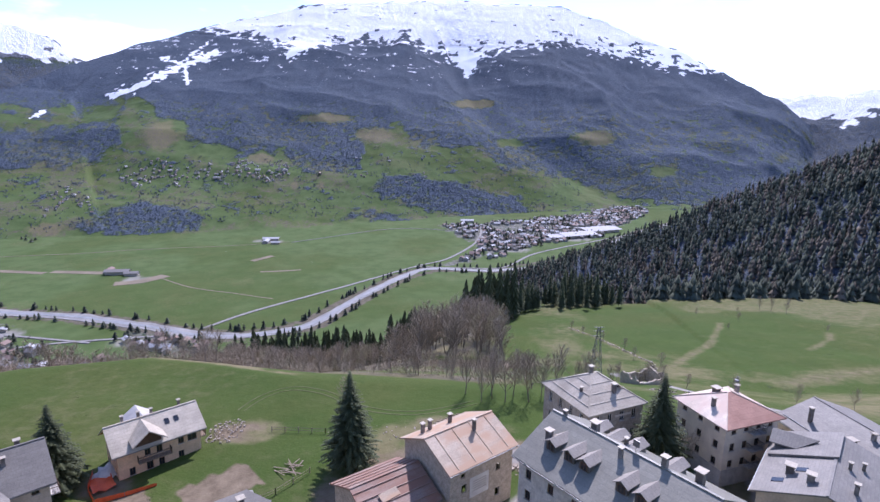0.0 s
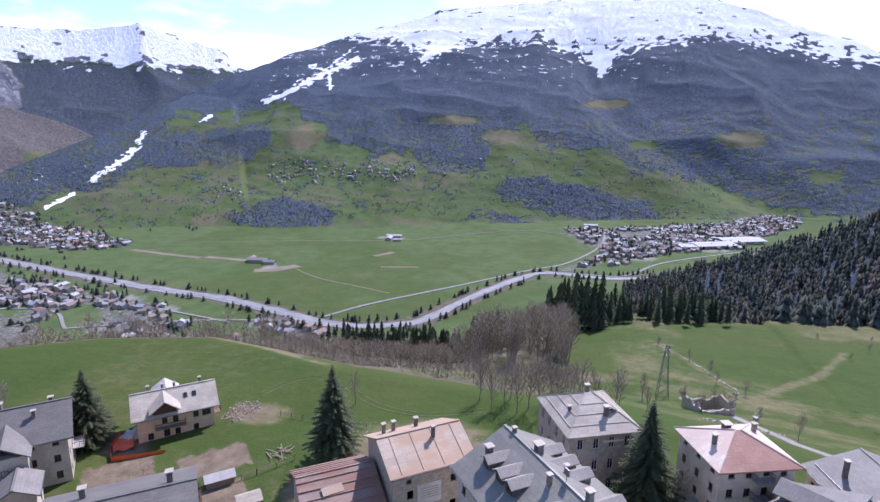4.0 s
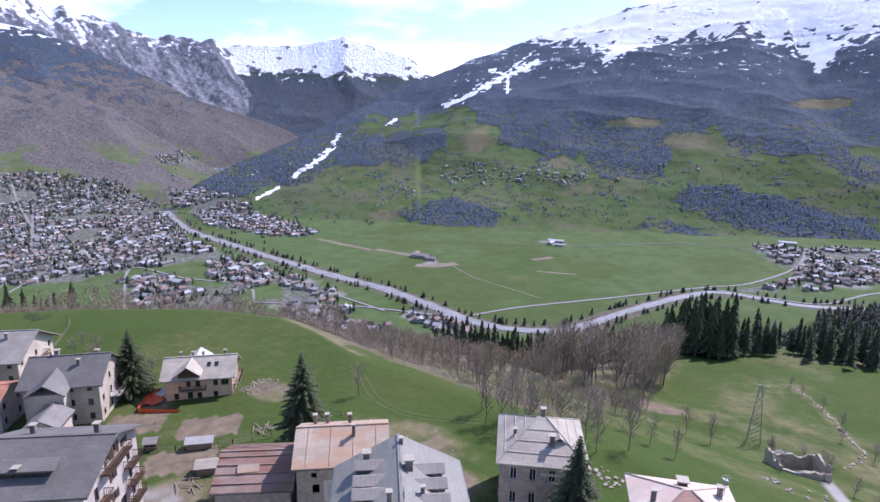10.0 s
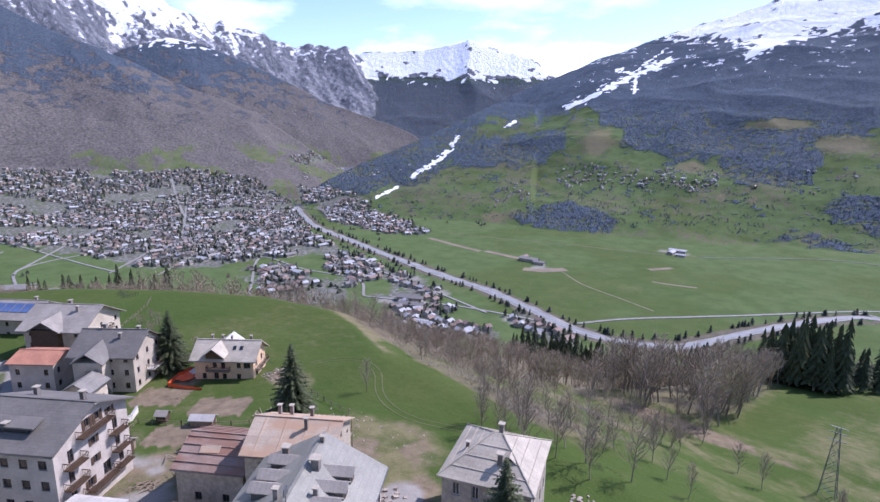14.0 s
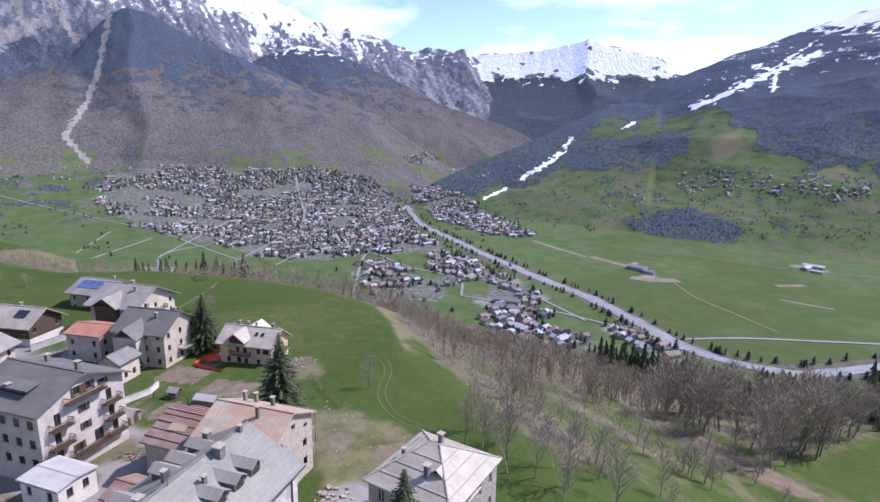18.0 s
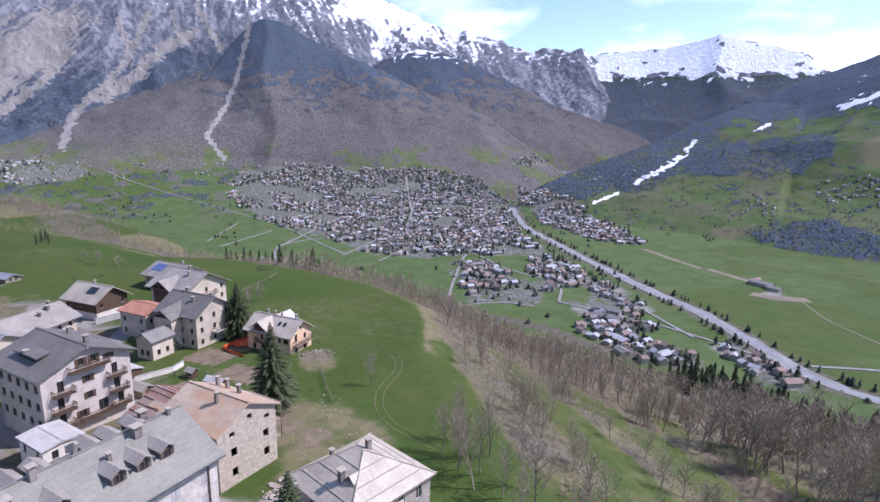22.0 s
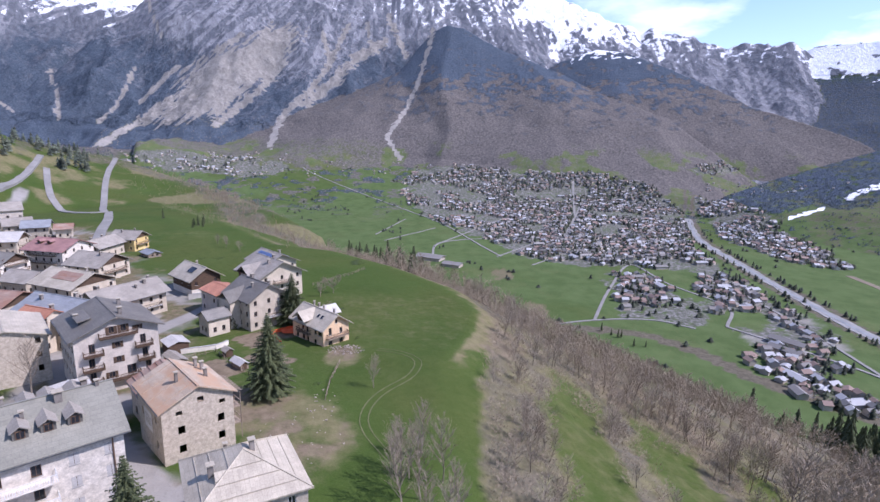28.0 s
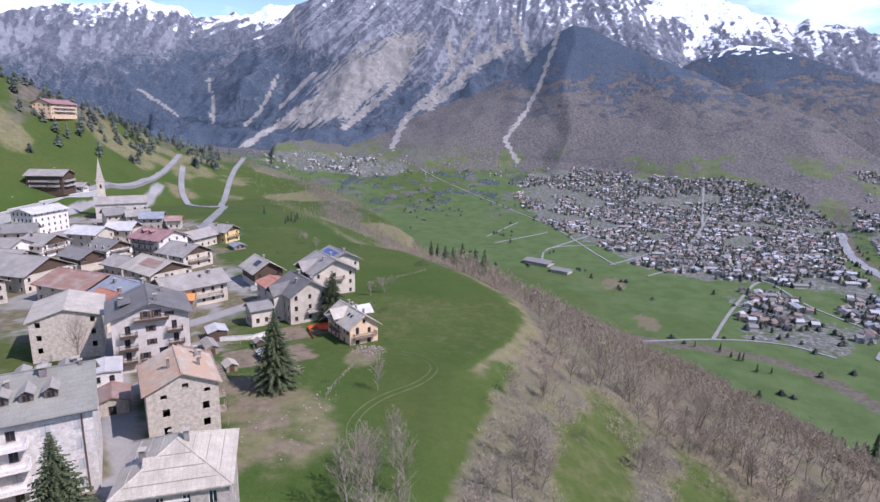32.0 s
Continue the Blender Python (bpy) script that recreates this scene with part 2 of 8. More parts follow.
MOUNTAINS = {
    "ski": dict(power=1.08, rows=[(-36, -4, 4200, 2900, -300), (-34.4, -2, 4200, 2800, -300), (-32.6, .75, 4200, 2700, -300), (-30.3, 2.9, 4250, 2650, -300), (-27.5, 4.3, 4300, 2600, -300), (-25, 5.6, 4350, 2500, -300),
        (-21.6, 7.4, 4450, 2400, -300), (-18.6, 8.4, 4500, 2350, -305), (-15, 10, 4500, 2250, -305), (-10.6, 11.5, 4500, 2150, -305), (-1, 12, 4500, 1950, -308), (6, 11.7, 4500, 1850, -308), (13, 11.3, 4500, 1760, -308),
        (19, 9.7, 4400, 1700, -308), (23, 8.5, 4300, 1710, -308), (28.5, 6.7, 4000, 1740, -308), (34.5, 4.4, 3700, 1790, -308), (39.7, 1.9, 3400, 1850, -308)]),
    "ski_flank": dict(power=1.0, rows=[(34, 3.6, 3650, 1790, -308), (39.7, 1.95, 3350, 1850, -308), (45.7, -1, 3000, 1900, -308), (52.6, -3.9, 2700, 2050, -308), (56, -5.6, 2500, 2200, -308), (58, -7.5, 2300, 2250, -310)]),
    "far_snow": dict(power=1.5, rows=[(26, 3, 4700, 3600, -200), (33.2, 5.3, 4700, 3500, -200), (35, 6.8, 4700, 3400, -200), (39.2, 7.8, 4700, 3300, -200), (41.3, 8.6, 4700, 3300, -200), (43, 8, 4700, 3300, -200), (47.5, 7.3, 4700, 3300, -200),
        (52, 7.1, 4700, 3300, -200), (54.2, 6.4, 4700, 3300, -200), (55.7, 5.1, 4650, 3300, -200), (60, 3, 4600, 3500, -200)]),
    "far_ridge": dict(power=1.6, rows=[(44, -3, 4600, 3300, -190), (47.5, 1.5, 4600, 3300, -185), (50, 5, 4600, 3300, -180), (52.5, 7.1, 4600, 3300, -180), (55, 7.6, 4600, 3300, -180), (58.2, 7.5, 4600, 3300, -180), (61.4, 8.3, 4560, 3200, -180), (65.3, 9.2, 4520, 3200, -180),
        (69.2, 10.3, 4480, 3100, -180), (72.5, 11.6, 4450, 3100, -180), (76, 12.8, 4450, 3000, -180), (80, 14.2, 4450, 2950, -170)]),
    "rock_wall": dict(power=1.25, rows=[(74, 11.5, 4450, 3000, -180), (80, 14.2, 4450, 2950, -160), (86, 15.2, 4400, 2900, -150), (92, 14.6, 4350, 2900, -150), (98, 14.9, 4350, 2900, -150), (104, 13.6, 4300, 2900, -155), (108, 12.2, 4300, 2900, -160),
        (110.5, 11, 4300, 2950, -160), (113, 8.6, 4250, 3000, -160), (116, 5.8, 4100, 3000, -160), (120, 2.5, 3900, 3100, -160), (124, 0, 3700, 3100, -160)]),
    "wooded_spur": dict(power=0.95, rows=[(48, -7.5, 2900, 2450, -312), (52, -5.4, 2950, 2450, -305), (55, -3.6, 3020, 2470, -290), (58, -1.5, 3100, 2500, -270), (62, 1.2, 3250, 2500, -250), (69.2, 3.8, 3400, 2550, -200), (72.5, 5.4, 3450, 2550, -190), (78, 7.4, 3550, 2600, -170), (82, 9.4, 3650, 2650, -155), (83.7, 9.7, 3650, 2650, -150),
        (85.3, 8.9, 3640, 2700, -150), (86.6, 7.4, 3600, 2700, -150), (88.2, 5.4, 3500, 2700, -150), (90.5, 4.2, 3450, 2680, -150), (93.5, 3.0, 3400, 2660, -150), (97, 1.6, 3350, 2640, -152), (101, .1, 3250, 2640, -155), (106, -1.2, 3150, 2640, -158), (113, -2.2, 3050, 2640, -160)]),
    "second_spur": dict(power=1.05, rows=[(44, -2.4, 3500, 3200, -290), (47.3, -.3, 3650, 3200, -270), (55.2, 2.3, 3750, 3100, -240), (60.7, 4.9, 3850, 3000, -220), (66.3, 7.2, 3950, 2900, -200), (69.1, 7.5, 3950, 2900, -190), (72.5, 6.5, 3900, 2900, -180), (77, 4, 3800, 2900, -170)]),
    "left_peaks": dict(power=1.3, rows=[(104, 8.5, 4650, 3600, -140), (108, 10.6, 4650, 3600, -140), (110, 10.9, 4650, 3600, -140), (113.1, 10.6, 4650, 3600, -140), (115.7, 9.7, 4650, 3600, -140), (119.6, 9.3, 4650, 3600, -140), (120.5, 9.9, 4650, 3600, -140), (123.6, 9.9, 4650, 3600, -140),
        (127, 9.6, 4650, 3600, -140), (131.8, 8.7, 4650, 3600, -140), (134, 7.6, 4650, 3600, -140), (142, 6, 4600, 3600, -140), (160, 5, 4600, 3600, -140)]),
    "right_peaks": dict(power=1.3, rows=[(-60, 4, 4650, 3400, -250), (-40, 3.9, 4650, 3400, -250), (-37, 3.7, 4650, 3400, -250), (-34.6, 3.3, 4650, 3400, -250), (-32.3, 3.4, 4650, 3400, -250), (-29.8, 3.1, 4650, 3400, -250), (-24, 1, 4600, 3400, -250)]),
    "fir_hill": dict(power=0.9, rows=[(-70, 10, 800, 380, -150), (-45, 4.0, 860, 420, -170), (-36.9, -1.2, 880, 430, -200), (-32.4, -3.4, 890, 430, -210), (-25.9, -6.6, 910, 450, -230), (-21.1, -9.1, 930, 480, -245),
        (-15.8, -11.7, 960, 540, -262), (-10.1, -13.8, 1000, 620, -285), (-4, -16.2, 1060, 780, -306), (0, -17.5, 1090, 900, -314)]),
    "village_hill": dict(power=1.0, rows=[(88, -13, 360, 300, -80), (92, -11, 390, 320, -76), (95, -9.71, 430, 340, -74), (100.2, -7.94, 506, 370, -72), (104.3, -6.63, 582, 390, -72), (107.8, -5.39, 640, 400, -72), (110.8, -4.21, 657, 400, -72), (113.6, -3.48, 655, 400, -70), (116.1, -2.95, 633, 390, -67),
        (118.7, -2.35, 590, 360, -64), (121.7, -.9, 550, 320, -58), (124.4, .72, 515, 297, -57), (128.6, 2.6, 490, 285, -57), (131, 3.7, 480, 280, -57),
        (140, 7, 460, 260, -57), (160, 12, 400, 200, -56), (200, 16, 380, 180, -55)]),
}
JAG = {"far_snow": 0.45, "far_ridge": 1.3, "rock_wall": 1.3, "left_peaks": 1.2, "right_peaks": 0.8, "ski": 0.5, "second_spur": .3, "wooded_spur": .25}
ROUGH = {"ski": 88, "ski_flank": 36, "far_snow": 55, "far_ridge": 200, "rock_wall": 240, "wooded_spur": 85, "second_spur": 70, "left_peaks": 190, "right_peaks": 90, "fir_hill": 14, "village_hill": 5}


# the side valley of the ski mountain, running down to the right from the lowest tongue of snow
SIDE_VALLEY = [(60, 3560), (129, 3267), (236, 2942), (361, 2750), (559, 2617), (727, 2438), (858, 2301)]


def ground_height(x, y, want=False):
    """Height of the ground, and, if wanted, the distance beyond the rim and the weight of each mountain."""
    x, y = np.asarray(x, float), np.asarray(y, float)
    dx, dy = x - HX, y - HY
    r, az = np.hypot(dx, dy), np.degrees(np.arctan2(-dx, dy))
    az = np.where(az < -100, az + 360, az)
    near, s = terrace(x, y)
    rise = sstep(1900, 3000, r) * (sstep(56, 82, az)) * 165 + sstep(2300, 3600, r) * sstep(62, 50, az) * sstep(30, 45, az) * 110
    floor = VALLEY + rise + 2.0 * (fbm(x / 160, y / 160, 3, 5) - 0.5)
    near = near + 1.3 * (fbm(x / 26, y / 26, 3, 9) - 0.5) * sstep(2, 40, s) + 10 * (fbm(x / 90, y / 90, 3, 19) - 0.5) * sstep(120, 300, s)
    k = 14.0
    h = np.clip(0.5 + 0.5 * (near - floor) / k, 0, 1)
    z = floor * (1 - h) + near * h + k * h * (1 - h)
    which = np.zeros(np.shape(x), int)
    relief = {}
    for i, (name, mt) in enumerate(MOUNTAINS.items()):
        lo, hi = min(q[0] for q in mt["rows"]), max(q[0] for q in mt["rows"])
        el, rc, rb, zb = crest(az, mt["rows"])
        far = rc.mean() > 2000
        if far:                       # spurs and gullies wander below the crest
            u = np.clip((r - rb) / (rc - rb), 0, 1)
            bend = az + 7.0 * (fbm(x / 520, y / 520, 4, 201 + i) - 0.5) * (1 - u) ** 0.7 * np.minimum(1, 5 * u)
            el, rc, rb, zb = crest(np.clip(bend, lo, hi), mt["rows"])
        teeth = JAG.get(name, 0.0) * (fbm(az * 0.9, az * 0 + 3.3, 5, 15 + i, gain=0.6) - 0.5)
        zc = np.tan(np.radians(el)) * rc
        dz = (np.tan(np.radians(el + teeth)) - np.tan(np.radians(el))) * rc
        u = (r - rb) / (rc - rb)
        up = zb + (zc - zb) * np.clip(u, 0, 1) ** mt["power"] - np.clip(-u, 0, None) * 400 + dz * np.clip(u, 0, 1) ** 9
        down = zc + dz - np.clip(r - rc, 0, None) * 0.55
        m = np.where(u < 1, up, down)
        body = np.clip(u, 0, 1) * np.clip(1 - u, 0, 1) * 4
        big = 620.0 if rc.mean() > 2000 else 110.0
        rid = fbm(x / big + 3.1 * i, y / big, 6, 31 + 7 * i, ridged=True, gain=0.42 if name in ("ski", "ski_flank", "far_snow", "second_spur", "wooded_spur") else 0.55) - 0.6
        m = m + 1.25 * ROUGH[name] * rid * np.sqrt(body) + ROUGH[name] * 0.10 * (fbm(x / big * 6, y / big * 6, 4, 77 + i) - 0.5)
        if name == "ski":
            d, sd_, _ = line_distance(x, y, SIDE_VALLEY)
            m = m - 95 * np.exp(-(d / np.where(sd_ < 0, 330.0, 150.0)) ** 1.4) * np.sqrt(body)
        m = np.where((az < lo) | (az > hi), -999, m)
        which = np.where(m > z, i + 1, which)
        z = np.maximum(z, m)
    if want:
        return z, s, which, r, az
    return z


def gz(x, y):
    return float(ground_height(np.array([x]), np.array([y]))[0])


GRID = {}


def ground_mesh():
    fine = np.arange(-44.0, 142.0, 0.26)
    coarse = np.arange(142.0, 316.0, 3.0)
    azs = np.radians(np.concatenate([fine, coarse]))
    rs = np.concatenate([14.0 * (1750.0 / 14.0) ** (np.arange(300) / 300.0), 1750.0 + 3130.0 * (np.arange(360) / 359.0)])
    A, R = np.meshgrid(azs, rs)
    X, Y = HX - np.sin(A) * R, HY + np.cos(A) * R
    Z, S, which, rr, az = ground_height(X, Y, True)
    nr, na = A.shape
    verts = np.stack([X.ravel(), Y.ravel(), Z.ravel()], 1)
    centre = np.array([[HX, HY, gz(HX, HY)]])
    verts = np.concatenate([verts, centre])
    i, j = np.meshgrid(np.arange(nr - 1), np.arange(na), indexing="ij")
    j2 = (j + 1) % na
    quads = np.stack([i * na + j, i * na + j2, (i + 1) * na + j2, (i + 1) * na + j], -1).reshape(-1, 4)
    quads = quads[:, ::-1]
    cj = np.arange(na)
    tris = np.stack([np.full(na, nr * na), cj, (cj + 1) % na], 1)
    me = bpy.data.meshes.new("ground")
    me.vertices.add(len(verts))
    me.vertices.foreach_set("co", verts.ravel())
    nq, nt = len(quads), len(tris)
    me.loops.add(nq * 4 + nt * 3)
    me.loops.foreach_set("vertex_index", np.concatenate([quads.ravel(), tris.ravel()]))
    me.polygons.add(nq + nt)
    me.polygons.foreach_set("loop_start", np.concatenate([np.arange(nq) * 4, nq * 4 + np.arange(nt) * 3]))
    me.update(calc_edges=True)
    me.shade_smooth()
    el = np.degrees(np.arctan2(Z, R))
    cover, lay, wild = ground_cover(X, Y, Z, S, which, rr, az, el)
    GRID.update(rs=rs, cover=cover, z=Z)
    for name, data in (("cover", cover), ("lay", lay), ("wild", wild)):
        at = me.attributes.new(name, "FLOAT_COLOR", "POINT")
        full = np.concatenate([data.reshape(-1, 4), np.zeros((1, 4))])
        at.data.foreach_set("color", full.astype(np.float32).ravel())
    return me


# marks on the slopes by azimuth and elevation, in degrees: place, half width, half height
WOOD_AREAS = [[(42.5, -1.6), (39.4, -.5), (34.2, -.3), (31.2, 0), (31.3, -2), (33.9, -3.5), (40.1, -4), (43, -3.9)], [(37.2, -8.7), (34.3, -7.9), (30.6, -7), (27.9, -7.4), (25.7, -8.9), (26.1, -10.3), (33.4, -10)],
              [(7.3, -4.9), (2.9, -4.6), (-2.5, -6.1), (-7.2, -6.8), (-8.9, -9.4), (-3, -9.6), (4.2, -8.3), (8.9, -6.5)], [(12.8, -9.3), (9.6, -8.2), (6.6, -8.8), (4.3, -9.8)], [(-10, -8.6), (-14.5, -7.8), (-20, -7.2), (-20, -9), (-12, -9.6)]]
DRY_CLEARINGS = [(13, .8, 3.3, .5), (8, -.8, 2.4, .8), (-2.2, 2.5, 2.6, .5), (-14.6, -.7, 2.2, .8), (28, -1, 1.6, 1.5), (19.5, -3.2, 1.6, .5), (38, -9.0, 1.4, .6), (16.5, -5.9, .5, .5), (13.9, -5.9, .4, .5)]
GREEN_CLEARINGS = [(24, -2.6, 2.6, .8), (-12.8, -6.3, 4.0, .8), (-6, -1.3, 1.4, .45), (4, -3.8, 4, .9), (0, -4.9, 4, .5), (-5.5, -5.5, 3, .4), (-21, -3.7, 1.4, .5), (27, -.2, 1.3, .7)]
PISTES = [([(42.1, -.9), (43.5, -2.8), (45.5, -4.1), (47, -5)], .26), ([(48.3, -6.1), (50.3, -7)], .17), ([(36.4, .8), (37.3, .35)], .2), ([(22.4, 6.4), (25.2, 5.2), (27.4, 4.1), (30.2, 2.7), (31.4, 2.2)], .36),
          ([(27.1, 5.8), (25.2, 5.2), (25.2, 3.6)], .2), ([(15.7, 6.6), (14.1, 7.7), (12.2, 8)], .45), ([(26, 5), (23, 7.2)], .12), ([(-1.6, 5.3), (-1.2, 7.6)], .4)]
SNOWLINE = [(-37, 4.5), (-25, 5.3), (-20.4, 5.9), (-16.5, 7), (-11, 8.3), (-6.6, 7.9), (-3.5, 7.2), (-1.6, 5.3), (.8, 7.1), (4, 8.1), (8.2, 8.4), (12, 8), (15.2, 7.2), (19, 8.1), (22.4, 8.3), (30, 8.6), (40, 9)]
WOODLINE = [(-36, -8), (-22.3, -6.7), (-18.6, -6.9), (-14.7, -5.9), (-11.3, -4.4), (-5.4, -4), (-3.1, -1.8), (2.8, -1.6), (6.2, 0), (9, -1.9), (9.8, -4), (12.2, -4.5), (16.6, -3.9), (17.5, -2.4), (21.8, -3.1), (25.6, -1.4), (27.9, .3),
            (29.6, 2.4), (34, .8), (39, .9), (41.4, -1.4), (43.4, -4.3), (46, -5.4), (52, -7), (60, -8)]
SCREE_FAN = [(102.7, 7.4), (100.5, 9), (97.6, 8.8), (99.2, 6.5), (100.5, 4.4), (103.6, 2.7), (105.9, .7), (109.1, -.2), (112, -.4), (109.6, 1.9), (108.5, 4), (106.4, 5.9)]
SCREE = [([(109.6, 1.9), (112.2, 0), (115.7, -2.3)], .4), ([(99.6, 5.6), (100.8, 4.2), (102.7, 2.3), (105.9, -.3)], .42), ([(93.4, 9.3), (95.5, 5.3), (97.2, 3.1), (99.9, .6), (100.9, -2.2)], .36), ([(90, 7.8), (92.8, 6.2), (94.9, 4), (97.7, 1.8)], .55), ([(89.6, 10.4), (87.8, 6.8)], .32),
         ([(85.1, 9.2), (85.5, 7.4), (86.4, 4.2), (87.6, 1.4), (89.3, -1.1), (87.8, -3.4)], .26), ([(118.9, 4), (118.5, 2.1), (118.6, -.2)], .16), ([(112.5, 4.4), (114.1, 1.2), (115.6, -.3)], .2), ([(109, 4.8), (112.2, 1.6)], .24), ([(103.2, 8), (105.6, 6.4)], .3),
         ([(95.9, 8.6), (95.2, 6)], .26), ([(111.2, 10.3), (110.2, 7.3)], .16), ([(124.6, 2.6), (121.6, .4)], .16), ([(91.6, 9.6), (91.2, 7.4)], .22)]
RIVER = [(-2247, 1413), (-1830, 1183), (-1462, 1016), (-1200, 953), (-951, 902), (-740, 866), (-600, 850), (-458, 812), (-372, 782), (-303, 778), (-244, 801), (-201, 841), (-149, 981), (-76, 1137), (-17, 1205), (135, 1201), (330, 1320), (620, 1700), (1200, 2300)]
ROADS = [([(-367, 807), (-317, 891), (-235, 993), (-164, 1083), (-56, 1222), (22, 1312), (104, 1526), (131, 1755), (112, 1835)], 5), ([(-56, 1222), (59, 1215), (150, 1232), (257, 1394), (500, 1600), (800, 1850)], 5),
         ([(-403, 1463), (-149, 1695), (79, 1680)], 2.5), ([(-758, 438), (-943, 538), (-1136, 664), (-972, 676), (-823, 710), (-719, 646)], 4), ([(-719, 298), (-758, 438), (-755, 541), (-713, 589)], 3.5),
         ([(-1478, 609), (-1828, 755), (-2300, 900)], 6), ([(-1136, 664), (-1400, 700), (-1478, 609)], 4), ([(-719, 646), (-560, 730), (-420, 770)], 4), ([(-1187, 194), (-1400, 260), (-1478, 609)], 4), ([(-1215, 371), (-1900, 180), (-2485, -300)], 4),
         ([(-943, 538), (-860, 640)], 3), ([(-1050, 800), (-760, 780), (-500, 740)], 4), ([(-1485, 55), (-1762, 147)], 2.5), ([(-1400, 82), (-1597, 235)], 2.5), ([(-1361, 225), (-1821, 507)], 3.5), ([(-1213, 358), (-1409, 522)], 2.5), ([(-1128, 425), (-1294, 585)], 2.5), ([(-1646, 683), (-2145, 893)], 5)]
TOWN = [[(-2497, 182), (-2530, 420), (-2420, 640), (-2350, 991), (-2230, 1200), (-2060, 1270), (-1460, 1000), (-1065, 790), (-1141, 650), (-1120, 500), (-1237, 410), (-1509, 330), (-1817, 213), (-2229, 144)],
        [(-2125, 1370), (-1863, 1421), (-1296, 1276), (-1084, 1177), (-1170, 1090), (-1451, 1088)], [(-1265, 900), (-913, 830), (-660, 785), (-618, 724), (-796, 749), (-782, 650), (-966, 735)],
        [(-1046, 584), (-1035, 655), (-827, 675), (-705, 596), (-771, 490)], [(-678, 645), (-632, 697), (-505, 660), (-430, 690), (-430, 625), (-468, 597), (-549, 590)], [(-473, 747), (-480, 820), (-392, 800), (-321, 740), (-300, 715), (-372, 700)], [(-700, 655), (-608, 647), (-540, 655), (-560, 720), (-690, 740)],
        [(-2421, -1100), (-2560, -876), (-2560, -530), (-2482, -315), (-2333, -488), (-2327, -782)], [(-9, 1779), (142, 1829), (439, 1985), (800, 2334), (836, 2175), (460, 1611), (276, 1511), (165, 1359), (21, 1250), (110, 1440)],
        [(-2330, 1560), (-2480, 1830), (-2560, 1800), (-2360, 1470)]]
VILLAGE_ROADS = [([(-110, -30), (-60, 8), (-41.4, 23.2), (-16.7, 42.4), (-3.6, 53.6), (6.7, 61.9), (16, 70.7), (24, 78), (36, 70)], 2.6), ([(-48, 40), (-68, 48), (-84, 52), (-100, 40)], 2.5), ([(-90, -60), (-130, -70), (-158, -118), (-224, -136), (-274, -135), (-340, -165)], 3.5),
                 ([(14, 80), (20, 72)], 3), ([(59, 171), (66, 158), (67.5, 132), (68, 114), (74, 98), (92, 84)], 1.3)]
HILL_ROADS = [([(-215, -148), (-260, -152), (-323, -167), (-394, -191), (-450, -215)], 4), ([(-415, -191), (-370, -165), (-336, -142), (-300, -108), (-305, -94), (-340, -111), (-449, -160), (-540, -195), (-620, -225)], 4.2), ([(-305, -90), (-260, -68), (-228, -53), (-193, -39), (-160, -25)], 4.2)]
YARDS = [(2, 88, 11, 9), (-7, 80, 9, 8), (14, 82, 6, 5), (-20, 60, 6, 5), (-36, 91, 7, 4), (52, 60, 16, 12), (-14, 72, 6, 6), (-52, 76, 5, 4), (-80, 62, 6, 6)]
PLOTS = [(-46.7, 69, 5.2, 4.1), (-33.2, 75.2, 5.4, 3.8), (-27.6, 65.4, 5.6, 3.6)]
TRACKS = [[(8, 103), (2.2, 99.7), (-2, 97.9), (-7.4, 97.5), (-13, 99.2), (-17.2, 101.5), (-22.2, 105.6), (-28, 108), (-33, 107.6), (-37, 103), (-38.5, 99)]]


PAVED = [(-763, 805, 40, 16), (-647, 770, 30, 14), (-883, 885, 30, 12), (-438, 742, 30, 14), (-398, 762, 26, 10), (-590, 676, 34, 10), (-671, 658, 16, 14), (-467, 815, 20, 10), (-613, 1075, 26, 20), (-470, 1480, 36, 20), (380, 1590, 60, 30), (200, 1420, 40, 20)]
FIELD_PATHS = [([(138, 256), (133, 247), (113, 216), (93, 194), (82, 181)], 2.2), ([(147, 204), (166, 220), (175, 233)], 2.0), ([(111, 163), (140, 172), (190, 180)], 7), ([(30, 158), (16, 176), (-6, 188)], 3.0), ([(62, 249), (70, 228), (75, 200), (77, 184)], 2.4)]
BROW = [(-560, -130), (-442, -53), (-311, 0), (-270, 45), (-225, 84), (-164, 118)]


